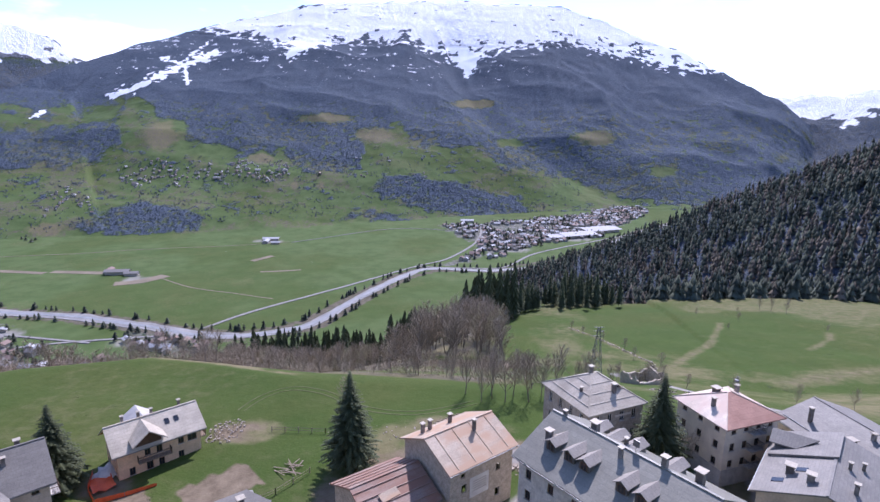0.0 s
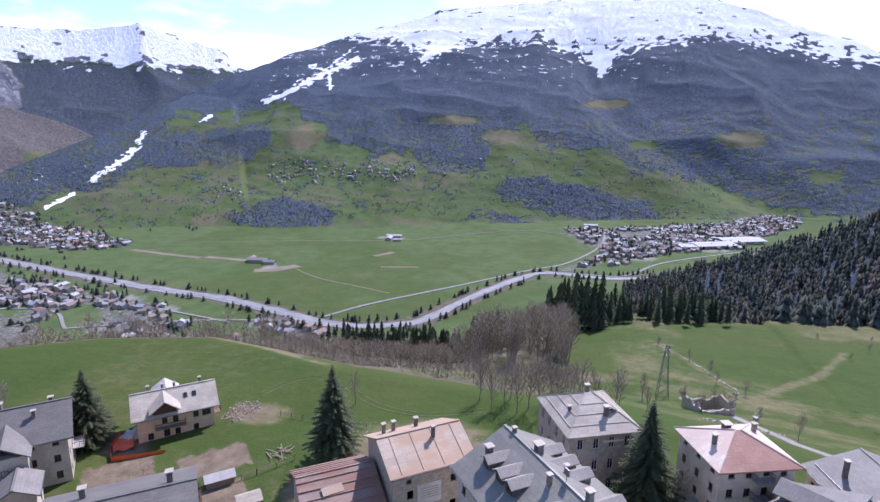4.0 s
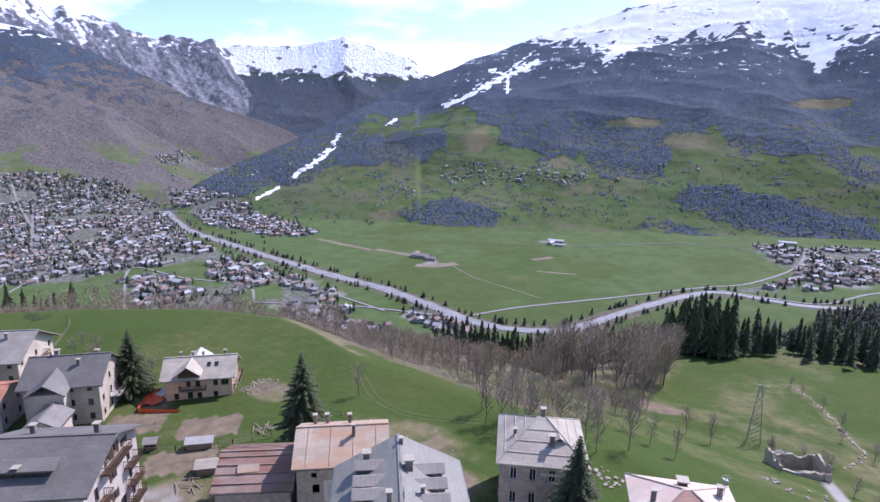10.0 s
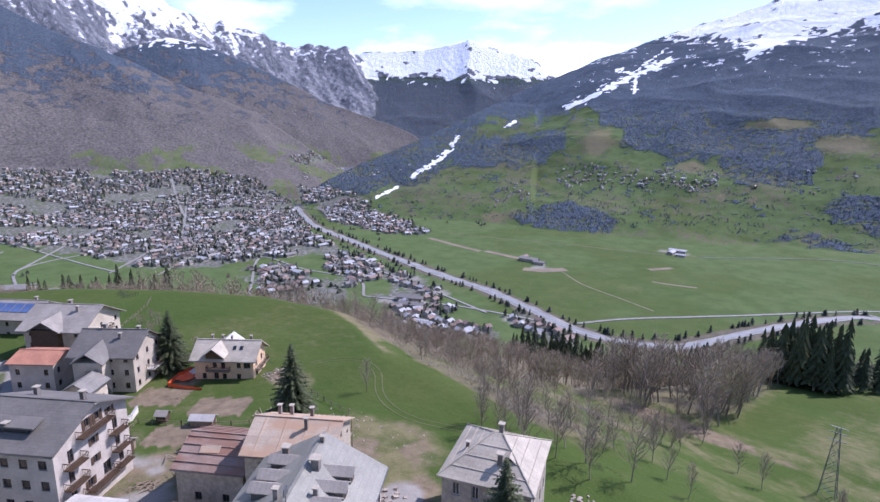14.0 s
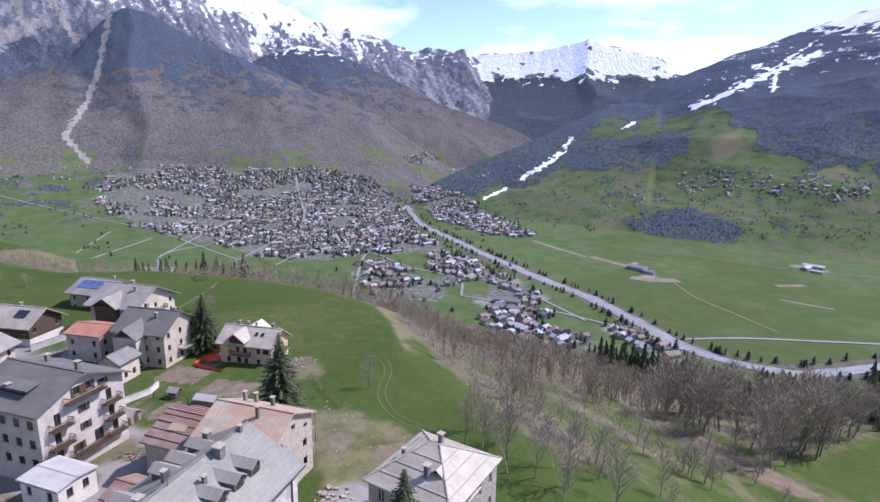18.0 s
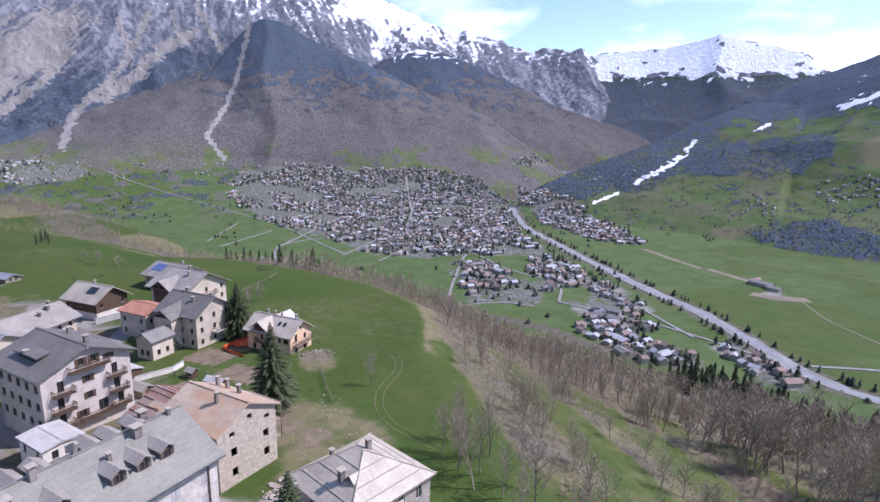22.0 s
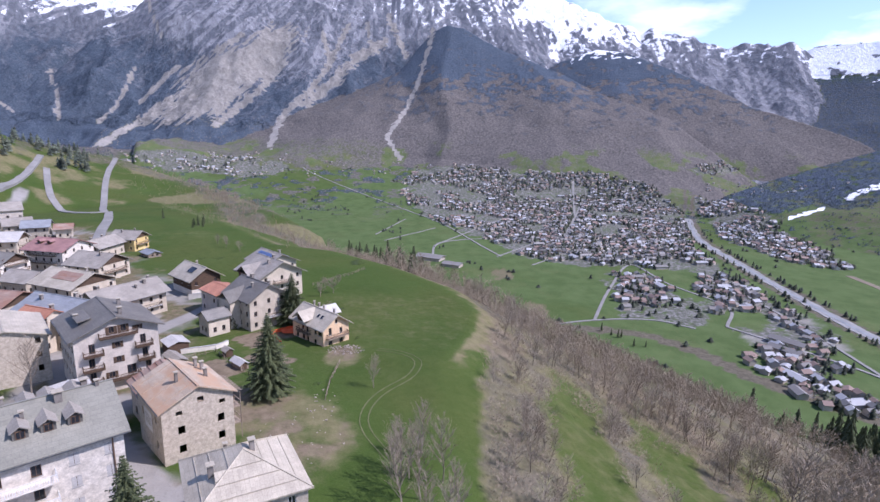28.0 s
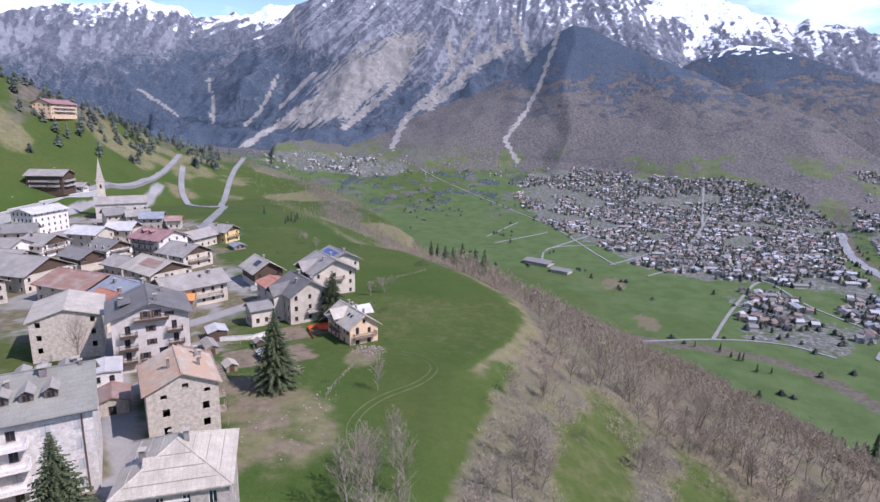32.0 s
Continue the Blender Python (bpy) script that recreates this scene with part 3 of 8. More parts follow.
def ground_cover(X, Y, Z, S, which, rr, az, el):
    """cover: wood, scrub, snow, rock.  lay: gravel or road, bare soil, dry grass, town.  wild: far leafless wood, ribs
    of rock, scree, grass paled for haze.
    """
    names = list(MOUNTAINS)
    wood, scrub, snow, rock = [np.zeros(X.shape) for _ in range(4)]
    road, soil, dry, town = [np.zeros(X.shape) for _ in range(4)]
    grove, ribs, scree, hazed = [np.zeros(X.shape) for _ in range(4)]
    n1, n2, n3, n4 = fbm(X / 300, Y / 300, 4, 51), fbm(X / 60, Y / 60, 4, 61), fbm(X / 9, Y / 9, 3, 67), fbm(X / 5, Y / 5, 3, 69)
    na, nb, nc = fbm(az * 0.33 + el * .35, el * 0.9 - az * .12, 4, 71), fbm(az * 1.1 + el * .9, el * 2.1 - az * .45, 5, 73), fbm(az * 2.9 + el * 2.1, el * 4.9 - az * 1.3, 4, 79)

    def on(*ms):
        return np.isin(which, [names.index(q) + 1 for q in ms])

    def spot(rows, grain):
        out = np.zeros(X.shape)
        for a, e, ra, re in rows:
            d = np.hypot((az - a) / ra, (el - e) / re) + 1.5 * (grain - 0.5)
            out = np.maximum(out, sstep(1.2, 0.6, d))
        return out

    def streak(lines, grain=None, rag=3.2):
        out = np.zeros(X.shape)
        for pts, w in lines:
            d = line_distance(az, el, pts)[0] + (0 if grain is None else w * rag * (grain - 0.42))
            out = np.maximum(out, sstep(w * 1.15, w * 0.75, d))
        return out

    def hollow(k):
        zs = (np.roll(Z, k, 1) + np.roll(Z, -k, 1) + np.concatenate([Z[:k], Z[:-k]], 0) + np.concatenate([Z[k:], Z[-k:]], 0)) / 4
        return (zs - Z) / (rr * .004 * k)
    hol = hollow(6) + 0.5 * hollow(3)
    fine = fbm(X / 55, Y / 55, 4, 101)

    # the ski mountain
    m = on("ski", "ski_flank")
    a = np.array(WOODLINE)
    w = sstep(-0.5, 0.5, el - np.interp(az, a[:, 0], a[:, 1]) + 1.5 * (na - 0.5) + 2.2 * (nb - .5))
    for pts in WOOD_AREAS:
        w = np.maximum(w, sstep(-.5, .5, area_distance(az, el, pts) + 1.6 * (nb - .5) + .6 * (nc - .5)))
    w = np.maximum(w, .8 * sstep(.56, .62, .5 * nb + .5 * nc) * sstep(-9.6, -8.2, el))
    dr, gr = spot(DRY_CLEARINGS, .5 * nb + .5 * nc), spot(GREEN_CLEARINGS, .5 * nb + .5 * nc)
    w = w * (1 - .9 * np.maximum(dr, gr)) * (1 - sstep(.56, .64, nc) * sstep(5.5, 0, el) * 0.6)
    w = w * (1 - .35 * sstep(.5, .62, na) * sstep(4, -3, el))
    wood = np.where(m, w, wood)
    dry = np.where(m, np.maximum(dr * (.5 + .3 * nc), 0.04 + 0.3 * sstep(0.42, 0.7, na)), dry)
    scrub = np.where(m, np.maximum(.45 * dr, 0.5 * sstep(.46, .60, nc * .5 + na * .5)) * (1 - gr), scrub)
    soil = np.where(m, .34 * dr, soil)
    a = np.array(sorted(SNOWLINE))
    sn = sstep(-0.35, 0.35, el - np.interp(az, a[:, 0], a[:, 1]) + 1.5 * (nb - 0.5) + 2.0 * (nc - 0.5))
    sn = sn * (1 - 0.9 * sstep(0.60, 0.66, nb) * sstep(9.0, 8.2, el)) * (1 - .8 * sstep(.26, .4, -hol + 1.2 * (fine - .5)))
    sn = np.maximum(sn, streak(PISTES, nc))
    sn = np.maximum(sn, .46 * sstep(0.60, 0.68, fbm(az * 1.5 + el * .8, el * 6.5 - az * .7, 4, 83)) * sstep(1.5, 6.5, el) * sstep(-16, -4, az))
    snow = np.where(m, sn, snow)
    rock = np.where(m, sstep(7.5, 8.5, el), rock)
    # the far snowy ranges
    m = on("far_snow", "right_peaks")
    sn = sstep(-0.3, 0.5, el - 4.8 + 2.0 * (nb - 0.5) + 3 * (fine - 0.5)) * (1 - 0.8 * sstep(0.3, 0.45, -hol + 1.2 * (fine - .5)))
    sn = np.where(az < 0, sstep(0.8, 2.0, el + 3.5 * (nb - 0.5)), sn)
    # dark wood thinned over paler wood, lightening the slopes as haze would
    snow, wood = np.where(m, sn, snow), np.where(m, .62 * sstep(5.2, 4.6, el), wood)
    grove = np.where(m, .7 * sstep(5.0, 4.0, el), grove)
    rock = np.where(m, sstep(4.6, 5.2, el), rock)
    # the grey limestone wall and its neighbours
    lean = np.interp(az, [60, 84, 90, 98, 112, 120, 130], [-.5, -.5, .1, 1.1, 1.1, .5, .2])     # gullies running down the wall
    st = fbm((az + lean * el) * 1.5, el * 0.35, 5, 111)
    st2 = fbm((az + lean * el) * 4.6, el * 0.9, 5, 117)
    m = on("rock_wall", "left_peaks", "far_ridge")
    fr = on("far_ridge")
    rock = np.where(m, 1.0, rock)
    sc = np.maximum(streak(SCREE, nc, 2.0), sstep(-.35, .25, area_distance(az, el, SCREE_FAN) + 2.4 * (st2 - .5) + .8 * (st - .5)))
    lift = np.interp(az, [60, 74, 80, 85, 90, 96, 106, 116], [10, 10.4, 11.0, 11.8, 14.0, 15.2, 14.8, 15.6])
    sn = np.clip(0.33 + 0.085 * (el - lift) + 1.5 * (st2 - .5) + 0.5 * (st - .5) + 0.22 * hol, 0, 1)
    sn = np.where(fr, np.clip(0.56 + 0.16 * (el - 8.6) + 1.0 * (st2 - .5) + 0.8 * (fine - .5) + 0.25 * hol, 0, 1), sn)
    sn = np.where(on("left_peaks"), np.clip(0.5 + 0.34 * (el - 9.0) + 0.9 * (st2 - .5) + 0.9 * (fine - .5) + 0.2 * hol, 0, 1), sn)
    snow = np.where(m, sn, snow)
    scree = np.where(m, sc, scree)
    ribs = np.where(m, np.clip(.5 + 2.2 * (st2 - .5) + 1.0 * (st - .5), 0, 1), ribs)
    up = np.interp(az, [74, 84, 92, 97, 104, 112, 120, 130], [6, 7.5, 7.0, 4.0, 4.6, 7.0, 6.5, 4.0])
    pine = np.clip(0.66 + 1.3 * (st2 - .5) + 0.9 * (fine - .5) + 0.07 * (up - el), 0, .86) * sstep(up + 3.0, up - 1.0, el) * (1 - sc) * (1 - .75 * sstep(104, 100, az) * sstep(.9, -1.6, el + 1.6 * (nb - .5)))
    wood = np.where(m & ~fr, pine, wood)
    
    grove = np.where(m, np.maximum(sstep(1.0, -1.0, el + 2 * (na - .5)), .75 * pine * sstep(.5, .6, na)) * (1 - sc), grove)
    rock = np.where(m & ~fr, rock * sstep(-1.0, .6, el + 1.5 * (nb - .5)), rock)
    dry = np.where(m, sstep(0.5, 0.65, na) * sstep(4, 0, el), dry)
    # brown and dark woods on the spurs
    m = on("wooded_spur", "second_spur")
    clump = .6 * nb + .4 * nc
    wood = np.where(m, np.clip(.85 * sstep(.5, .58, clump + .03 * (el - 2)) * (.45 + .1 * el) + .5 * sstep(3.0, 8.0, el), 0, .85), wood)
    grove = np.where(m, .95, grove)
    gl = .75 * sstep(0.5, 0.6, fbm(X / 120, Y / 120, 4, 108)) * sstep(-.8, -2.6, el)
    wood, grove = np.where(m, wood * (1 - gl), wood), np.where(m, grove * (1 - gl * .8), grove)
    dry = np.where(m, 0.35 + .5 * (nc - .5), dry)
    apron = on("wooded_spur") * sstep(87, 91, az)
    wood, grove = wood * (1 - .45 * apron), np.where(apron > 0, grove * (1 - .35 * apron * sstep(-1, -2.4, el)), grove)
    scree = np.where(m, sc, scree)
    snow = np.where(on("second_spur"), np.maximum(snow, sstep(6.6, 7.6, el + 2.6 * (nc - .5))), snow)
    wood = np.where(on("fir_hill") & (Z > -302), 0.85, wood)
    scrub = np.where(on("fir_hill") & (Z > -302), 1.0, scrub)
    # the valley floor and its foothills
    flat = (which == 0) & (Z < -120)
    cell = lattice(np.floor((X + 0.35 * Y) / 210), np.floor((Y - 0.35 * X) / 90), 5)
    dry = np.where(flat, 0.16 * cell + 0.16 * sstep(0.5, 0.7, n2), dry)
    foot = flat & (rr > 1700) & (az > 55)
    grove = np.where(foot, np.maximum(.7 * sstep(0.60, 0.66, n2 + .3 * (n3 - .5)) * sstep(1500, 2300, rr), .85 * sstep(-3.6, -2.6, el + 1.2 * (n1 - .5))), grove)
    wood = np.where(foot, sstep(0.6, 0.66, fbm(X / 45, Y / 45, 3, 62)) * sstep(1600, 2300, rr) * .6, wood)
    for pts in TOWN:
        town = np.where(flat | (rr > 1500), np.maximum(town, sstep(-25, 25, area_distance(X, Y, pts) + 70 * (n2 - .5))), town)
    wood, scrub, grove = wood * (1 - town), scrub * (1 - .7 * town), grove * (1 - .9 * town)
    town = np.where(Z < -60, town * (0.55 + .45 * sstep(.4, .6, n3)), 0)
    rv, _, _ = line_distance(X, Y, RIVER)
    bk = line_distance(X, Y, [(-760, 250), (-727, 360), (-715, 440), (-678, 507), (-617, 545), (-540, 565), (-430, 640)])[0]
    scrub = np.where(flat, np.maximum(scrub, sstep(17, 10, bk + 8 * (n2 - .5))), scrub)
    bank = sstep(30, 18, rv + 14 * (n2 - .5))
    scrub = np.where(Z < -230, np.maximum(scrub, bank * (rv > 9)), scrub)
    for x0, y0, rx, ry in ((-1050, 340, 52, 30), (-820, 355, 45, 22)):
        soil = np.where(flat, np.maximum(soil, 0.6 * sstep(1.1, .75, np.hypot((X - x0) / rx, (Y - y0) / ry) + 1.1 * (n3 - .5))), soil)
    for x0, y0, rx, ry in PAVED:
        road = np.where(flat, np.maximum(road, .85 * sstep(1.3, .8, np.hypot((X - x0) / rx, (Y - y0) / ry) + .8 * (n3 - .5))), road)
    # the hillside below the rim
    hill = (which == 0) & (S > 0) & (Z > -300) & (rr < 1100)
    east = sstep(8, 30, X + 18 * (n2 - .5)) * sstep(430, 385, S + 40 * (n2 - .5) - 1.2 * np.clip(X - 150, 0, 400))
    strip = np.zeros(X.shape)
    for a0, a1 in ((24, 37), (46, 62), (74, 84)):
        strip = np.maximum(strip, sstep(a0 - 2, a0 + 1, S + 5 * (n3 - .5)) * sstep(a1 + 2, a1 - 1, S + 5 * (n3 - .5)))
    strip = strip * sstep(-62, -44, X + 14 * (n2 - .5) - .10 * (S - 25))
    top = sstep(11, 7, S + 5 * (n3 - .5)) * np.where(X < -45, sstep(8, 4, S + 5 * (n3 - .5)), 1)
    green = np.maximum(np.maximum(strip, top), east)
    green = np.maximum(green, sstep(-170, -210, X) * sstep(48, 22, S + 30 * (n2 - .5)) * .85)
    scrub = np.where(hill, .56 * (1 - green), scrub)
    dry = np.where(hill, np.clip((0.10 + 0.45 * sstep(0.48, 0.68, n2 + .15 * (n1 - .5))) * east + 0.8 * (1 - green) + 0.3 * sstep(0, 3, S) * sstep(11, 6, S) * sstep(-20, -40, X) + 0.25 * strip, 0, 1), dry)
    soil = np.where(hill, 0.5 * sstep(0.58, 0.66, n2) * (1 - top) * (1 - .6 * east), soil)
    bank2 = sstep(1, 4, S) * sstep(9, 5, S + 8 * (n3 - .5)) * sstep(.36, .56, n3) * sstep(-26, -36, X) * sstep(-135, -110, X)
    scrub, dry, soil = np.where(hill, scrub * (1 - bank2), scrub), np.where(hill, np.maximum(dry, bank2), dry), np.where(hill, np.maximum(soil, bank2 * 0.35), soil)
    for pts, w in FIELD_PATHS:
        d = line_distance(X, Y, pts)[0] + 2.2 * (n3 - .5)
        soil, dry = np.where(hill, np.maximum(soil, .34 * sstep(w * .8, w * .2, d)), soil), np.where(hill, np.maximum(dry, .55 * sstep(w * 1.5, w * .3, d)), dry)
    back = sstep(385, 420, S + 30 * (n2 - .5)) * (X > -40)
    wood = np.where(hill, np.maximum(wood, back), wood)
    d = np.hypot((X - 17) / 22, (Y - 180) / 6) + .8 * (n3 - .5)
    soil = np.where(hill, np.maximum(soil, 0.8 * sstep(1.2, .8, d)), soil)
    # terrace and village
    ter = ((which == 0) & (S <= 0)) | on("village_hill")
    dry = np.where(ter, 0.22 * sstep(0.5, 0.7, n2), dry)
    vil = np.zeros(X.shape)
    for x0, y0, rx, ry in ((-70, 10, 42, 42), (-115, -45, 48, 55), (-20, 45, 26, 16), (-140, -60, 60, 60), (-170, -100, 40, 26), (40, 62, 40, 16)):
        vil = np.maximum(vil, sstep(1.1, 0.85, np.hypot((X - x0) / rx, (Y - y0) / ry) + .7 * (n3 - .5)))
    road = np.where(ter, np.maximum(road, vil * sstep(.44, .52, n3) * .85), road)
    soil = np.where(ter, np.maximum(soil, vil * .6), soil)
    for x0, y0, rx, ry in YARDS:
        d = np.hypot((X - x0) / rx, (Y - y0) / ry) + 0.9 * (n3 - 0.5)
        soil = np.where(ter | hill, np.maximum(soil, 0.75 * sstep(1.3, 0.5, d) * sstep(.36, .6, n3 + .05)), soil)
        dry = np.where(ter | hill, np.maximum(dry, 0.8 * sstep(1.5, 0.6, d) * (.6 + .4 * sstep(.35, .6, n4))), dry)
    for x0, y0, rx, ry in PLOTS:
        u, v = (X - x0) * .74 + (Y - y0) * .67, (Y - y0) * .74 - (X - x0) * .67
        soil = np.where(ter | hill, np.maximum(soil, 0.95 * sstep(1.06, .94, np.maximum(np.abs(u) / rx, np.abs(v) / ry))), soil)
    for pts, w in VILLAGE_ROADS:
        d = line_distance(X, Y, pts)[0]
        road = np.where((ter | hill) & (Z > -200), np.maximum(road, sstep(w + 0.5, w * 0.8, d)), road)
    m = on("village_hill")
    scrub = np.where(m, 0.8 * sstep(-18, 10, Z + 60 * (n2 - .5) - 10 * sstep(126, 118, az)) * sstep(131.5, 128.5, az), scrub)
    brow = rr - np.interp(az, [95, 100.2, 104.3, 107.8, 110.8, 113.6, 116.1, 118.7], [430, 506, 582, 640, 657, 655, 633, 590])
    scrub = np.where(m & (az < 119), np.maximum(scrub, .55 * sstep(-80, -20, brow + 70 * (n2 - .5))), scrub)
    dry = np.where(m, np.maximum(dry, .8 * sstep(.52, .6, n2)), dry)
    bd = line_distance(X, Y, BROW)[0]
    scrub = np.where(Z > -130, np.maximum(scrub, .6 * sstep(24, 8, bd + 24 * (n2 - .5))), scrub)
    cover = np.stack([wood, scrub, snow, rock], -1)
    lay = np.stack([road, soil, dry, town], -1)
    # plain and distant lower slopes take the paler grass that imitates haze
    hazed = np.where((flat | (on("ski", "ski_flank") & (el < 2)) | on("wooded_spur", "second_spur")), .9 - .5 * sstep(.5, .66, n1), hazed)
    wild = np.stack([grove, ribs, scree, hazed], -1)
    return cover, lay, wild


def ground_material():
    m = bpy.data.materials.new("ground")
    m.use_nodes = True
    n, l = m.node_tree.nodes, m.node_tree.links
    b = n["Principled BSDF"]
    b.inputs["Roughness"].default_value, b.inputs["Specular IOR Level"].default_value = 0.95, 0.1
    geo = n.new("ShaderNodeNewGeometry")
    def tex(scale, detail=4.0, rough=0.55):
        t = n.new("ShaderNodeTexNoise")
        t.inputs["Scale"].default_value, t.inputs["Detail"].default_value, t.inputs["Roughness"].default_value = scale, detail, rough
        l.new(geo.outputs["Position"], t.inputs["Vector"])
        return t.outputs["Fac"]
    def ramp(fac, *stops):
        r = n.new("ShaderNodeValToRGB")
        while len(r.color_ramp.elements) < len(stops):
            r.color_ramp.elements.new(0.5)
        for e, (p, c) in zip(r.color_ramp.elements, stops):
            e.position, e.color = p, (*c, 1)
        l.new(fac, r.inputs["Fac"])
        return r.outputs["Color"]
    def mix(fac, a, c):
        x = n.new("ShaderNodeMixRGB")
        l.new(fac, x.inputs["Fac"])
        l.new(a, x.inputs[1])
        l.new(c, x.inputs[2])
        return x.outputs["Color"]
    parts = {}
    for name in ("cover", "lay", "wild"):
        at = n.new("ShaderNodeAttribute")
        at.attribute_name = name
        sp = n.new("ShaderNodeSeparateColor")
        l.new(at.outputs["Color"], sp.inputs["Color"])
        parts[name] = (*[sp.outputs[k] for k in ("Red", "Green", "Blue")], at.outputs["Alpha"])
    def edge(mask, noise, amp=1.6, lo=0.36, hi=0.64):
        """A mask broken up by a noise, so that its edge is ragged and its half tones become patches."""
        ma = n.new("ShaderNodeMath")
        ma.operation = "MULTIPLY_ADD"
        ma.inputs[1].default_value, ma.inputs[2].default_value = amp, -0.5 * amp
        l.new(noise, ma.inputs[0])
        ad = n.new("ShaderNodeMath")
        ad.operation = "ADD"
        l.new(ma.outputs["Value"], ad.inputs[0])
        l.new(mask, ad.inputs[1])
        mr = n.new("ShaderNodeMapRange")
        mr.interpolation_type = "SMOOTHSTEP"
        mr.inputs["From Min"].default_value, mr.inputs["From Max"].default_value = lo, hi
        l.new(ad.outputs["Value"], mr.inputs["Value"])
        return mr.outputs["Result"]
    st = n.new("ShaderNodeMapping")
    st.inputs["Scale"].default_value = (1.0, 1.0, 0.3)
    l.new(geo.outputs["Position"], st.inputs["Vector"])
    gully = n.new("ShaderNodeTexNoise")
    gully.inputs["Scale"].default_value, gully.inputs["Detail"].default_value, gully.inputs["Roughness"].default_value = 0.032, 9.0, 0.72
    l.new(st.outputs["Vector"], gully.inputs["Vector"])
    big, medium, small, grit, patch = tex(0.006), tex(0.05), tex(0.5), tex(3.0, 3), tex(0.028, 8, 0.68)
    grass = mix(small, ramp(medium, (0.35, (0.040, 0.070, 0.012)), (0.65, (0.063, 0.096, 0.020))), ramp(grit, (0.3, (0.038, 0.063, 0.012)), (0.7, (0.076, 0.106, 0.026))))
    grass = mix(ramp(tex(0.018, 5, .6), (0.42, (0, 0, 0)), (0.62, (.55, .55, .55))), grass, ramp(small, (0.3, (0.062, 0.073, 0.018)), (0.7, (0.096, 0.105, 0.030))))
    dryg = ramp(tex(0.35, 6, 0.65), (0.3, (0.125, 0.115, 0.052)), (0.7, (0.205, 0.180, 0.092)))
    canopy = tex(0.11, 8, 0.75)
    # blue-grey woods: the haze of distance is put into this base colour
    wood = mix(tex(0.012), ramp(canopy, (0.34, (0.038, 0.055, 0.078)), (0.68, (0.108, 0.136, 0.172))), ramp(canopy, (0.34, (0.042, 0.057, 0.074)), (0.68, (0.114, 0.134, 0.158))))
    scrub = ramp(tex(0.16, 8, 0.78), (0.32, (0.070, 0.064, 0.044)), (0.68, (0.172, 0.148, 0.106)))
    rock = ramp(gully.outputs["Fac"], (0.32, (0.09, 0.097, 0.113)), (0.5, (0.145, 0.152, 0.17)), (0.68, (0.22, 0.225, 0.24)))
    snow = ramp(big, (0.3, (0.86, 0.87, 0.89)), (0.7, (0.92, 0.925, 0.935)))
    gravel = ramp(tex(0.05, 9, .7), (0.34, (0.225, 0.208, 0.182)), (0.66, (0.335, 0.312, 0.277)))
    soil = ramp(tex(0.45, 7, .68), (0.3, (0.125, 0.096, 0.062)), (0.7, (0.240, 0.187, 0.124)))
    urban = ramp(tex(0.12, 7, .7), (0.36, (0.070, 0.085, 0.045)), (0.5, (0.13, 0.128, 0.105)), (0.66, (0.27, 0.26, 0.24)))
    # lighter, cooler grass tone standing in for haze over distant meadows
    hazed_grass = ramp(tex(0.03, 6, .6), (0.36, (0.070, 0.106, 0.034)), (0.64, (0.098, 0.138, 0.050)))
    grass = mix(parts["wild"][3], grass, hazed_grass)
    c = mix(edge(parts["lay"][2], tex(0.22, 7, 0.7), 1.3, 0.1, 0.9), grass, dryg)
    c = mix(edge(parts["lay"][3], tex(0.04, 6, 0.7)), c, urban)
    c = mix(edge(parts["cover"][1], tex(0.1, 7, 0.72), 1.6, 0.25, 0.75), c, scrub)
    c = mix(edge(parts["wild"][0], tex(0.05, 8, 0.75), 1.5, 0.2, 0.8), c, ramp(tex(0.1, 8, 0.78), (0.37, (0.055, 0.056, 0.050)), (0.5, (0.118, 0.106, 0.096)), (0.64, (0.190, 0.166, 0.146))))
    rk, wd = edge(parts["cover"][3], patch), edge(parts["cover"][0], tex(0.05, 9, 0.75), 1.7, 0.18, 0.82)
    rib = edge(parts["wild"][1], tex(0.03, 9, .75), .8, .46, .66)
    c = mix(rk, c, mix(rib, rock, ramp(gully.outputs["Fac"], (0.35, (0.20, 0.203, 0.215)), (0.65, (0.31, 0.31, 0.32)))))
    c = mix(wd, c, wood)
    c = mix(edge(parts["lay"][1], tex(0.4, 6, 0.7), 1.3, 0.15, 0.85), c, soil)
    c = mix(edge(parts["wild"][2], tex(0.06, 9, .75), 1.2, .32, .68), c, gravel)
    c = mix(parts["lay"][0], c, gravel)
    c = mix(edge(parts["cover"][2], tex(0.022, 10, 0.78), 2.4, 0.42, 0.58), c, snow)
    l.new(c, b.inputs["Base Color"])
    def relief(fac, mask, height):
        x = n.new("ShaderNodeMath")
        x.operation = "MULTIPLY"
        l.new(fac, x.inputs[0])
        l.new(mask, x.inputs[1]) if mask else None
        if not mask:
            x.inputs[1].default_value = 1.0
        y = n.new("ShaderNodeMath")
        y.operation = "MULTIPLY"
        y.inputs[1].default_value = height
        l.new(x.outputs["Value"], y.inputs[0])
        return y.outputs["Value"]
    total = relief(grit, None, 0.12)
    for q in (relief(gully.outputs["Fac"], rk, 40.0), relief(canopy, wd, 11.0), relief(small, None, 0.3)):
        ad = n.new("ShaderNodeMath")
        ad.operation = "ADD"
        l.new(total, ad.inputs[0])
        l.new(q, ad.inputs[1])
        total = ad.outputs["Value"]
    bp = n.new("ShaderNodeBump")
    bp.inputs["Strength"].default_value, bp.inputs["Distance"].default_value = 0.7, 1.0
    l.new(total, bp.inputs["Height"])
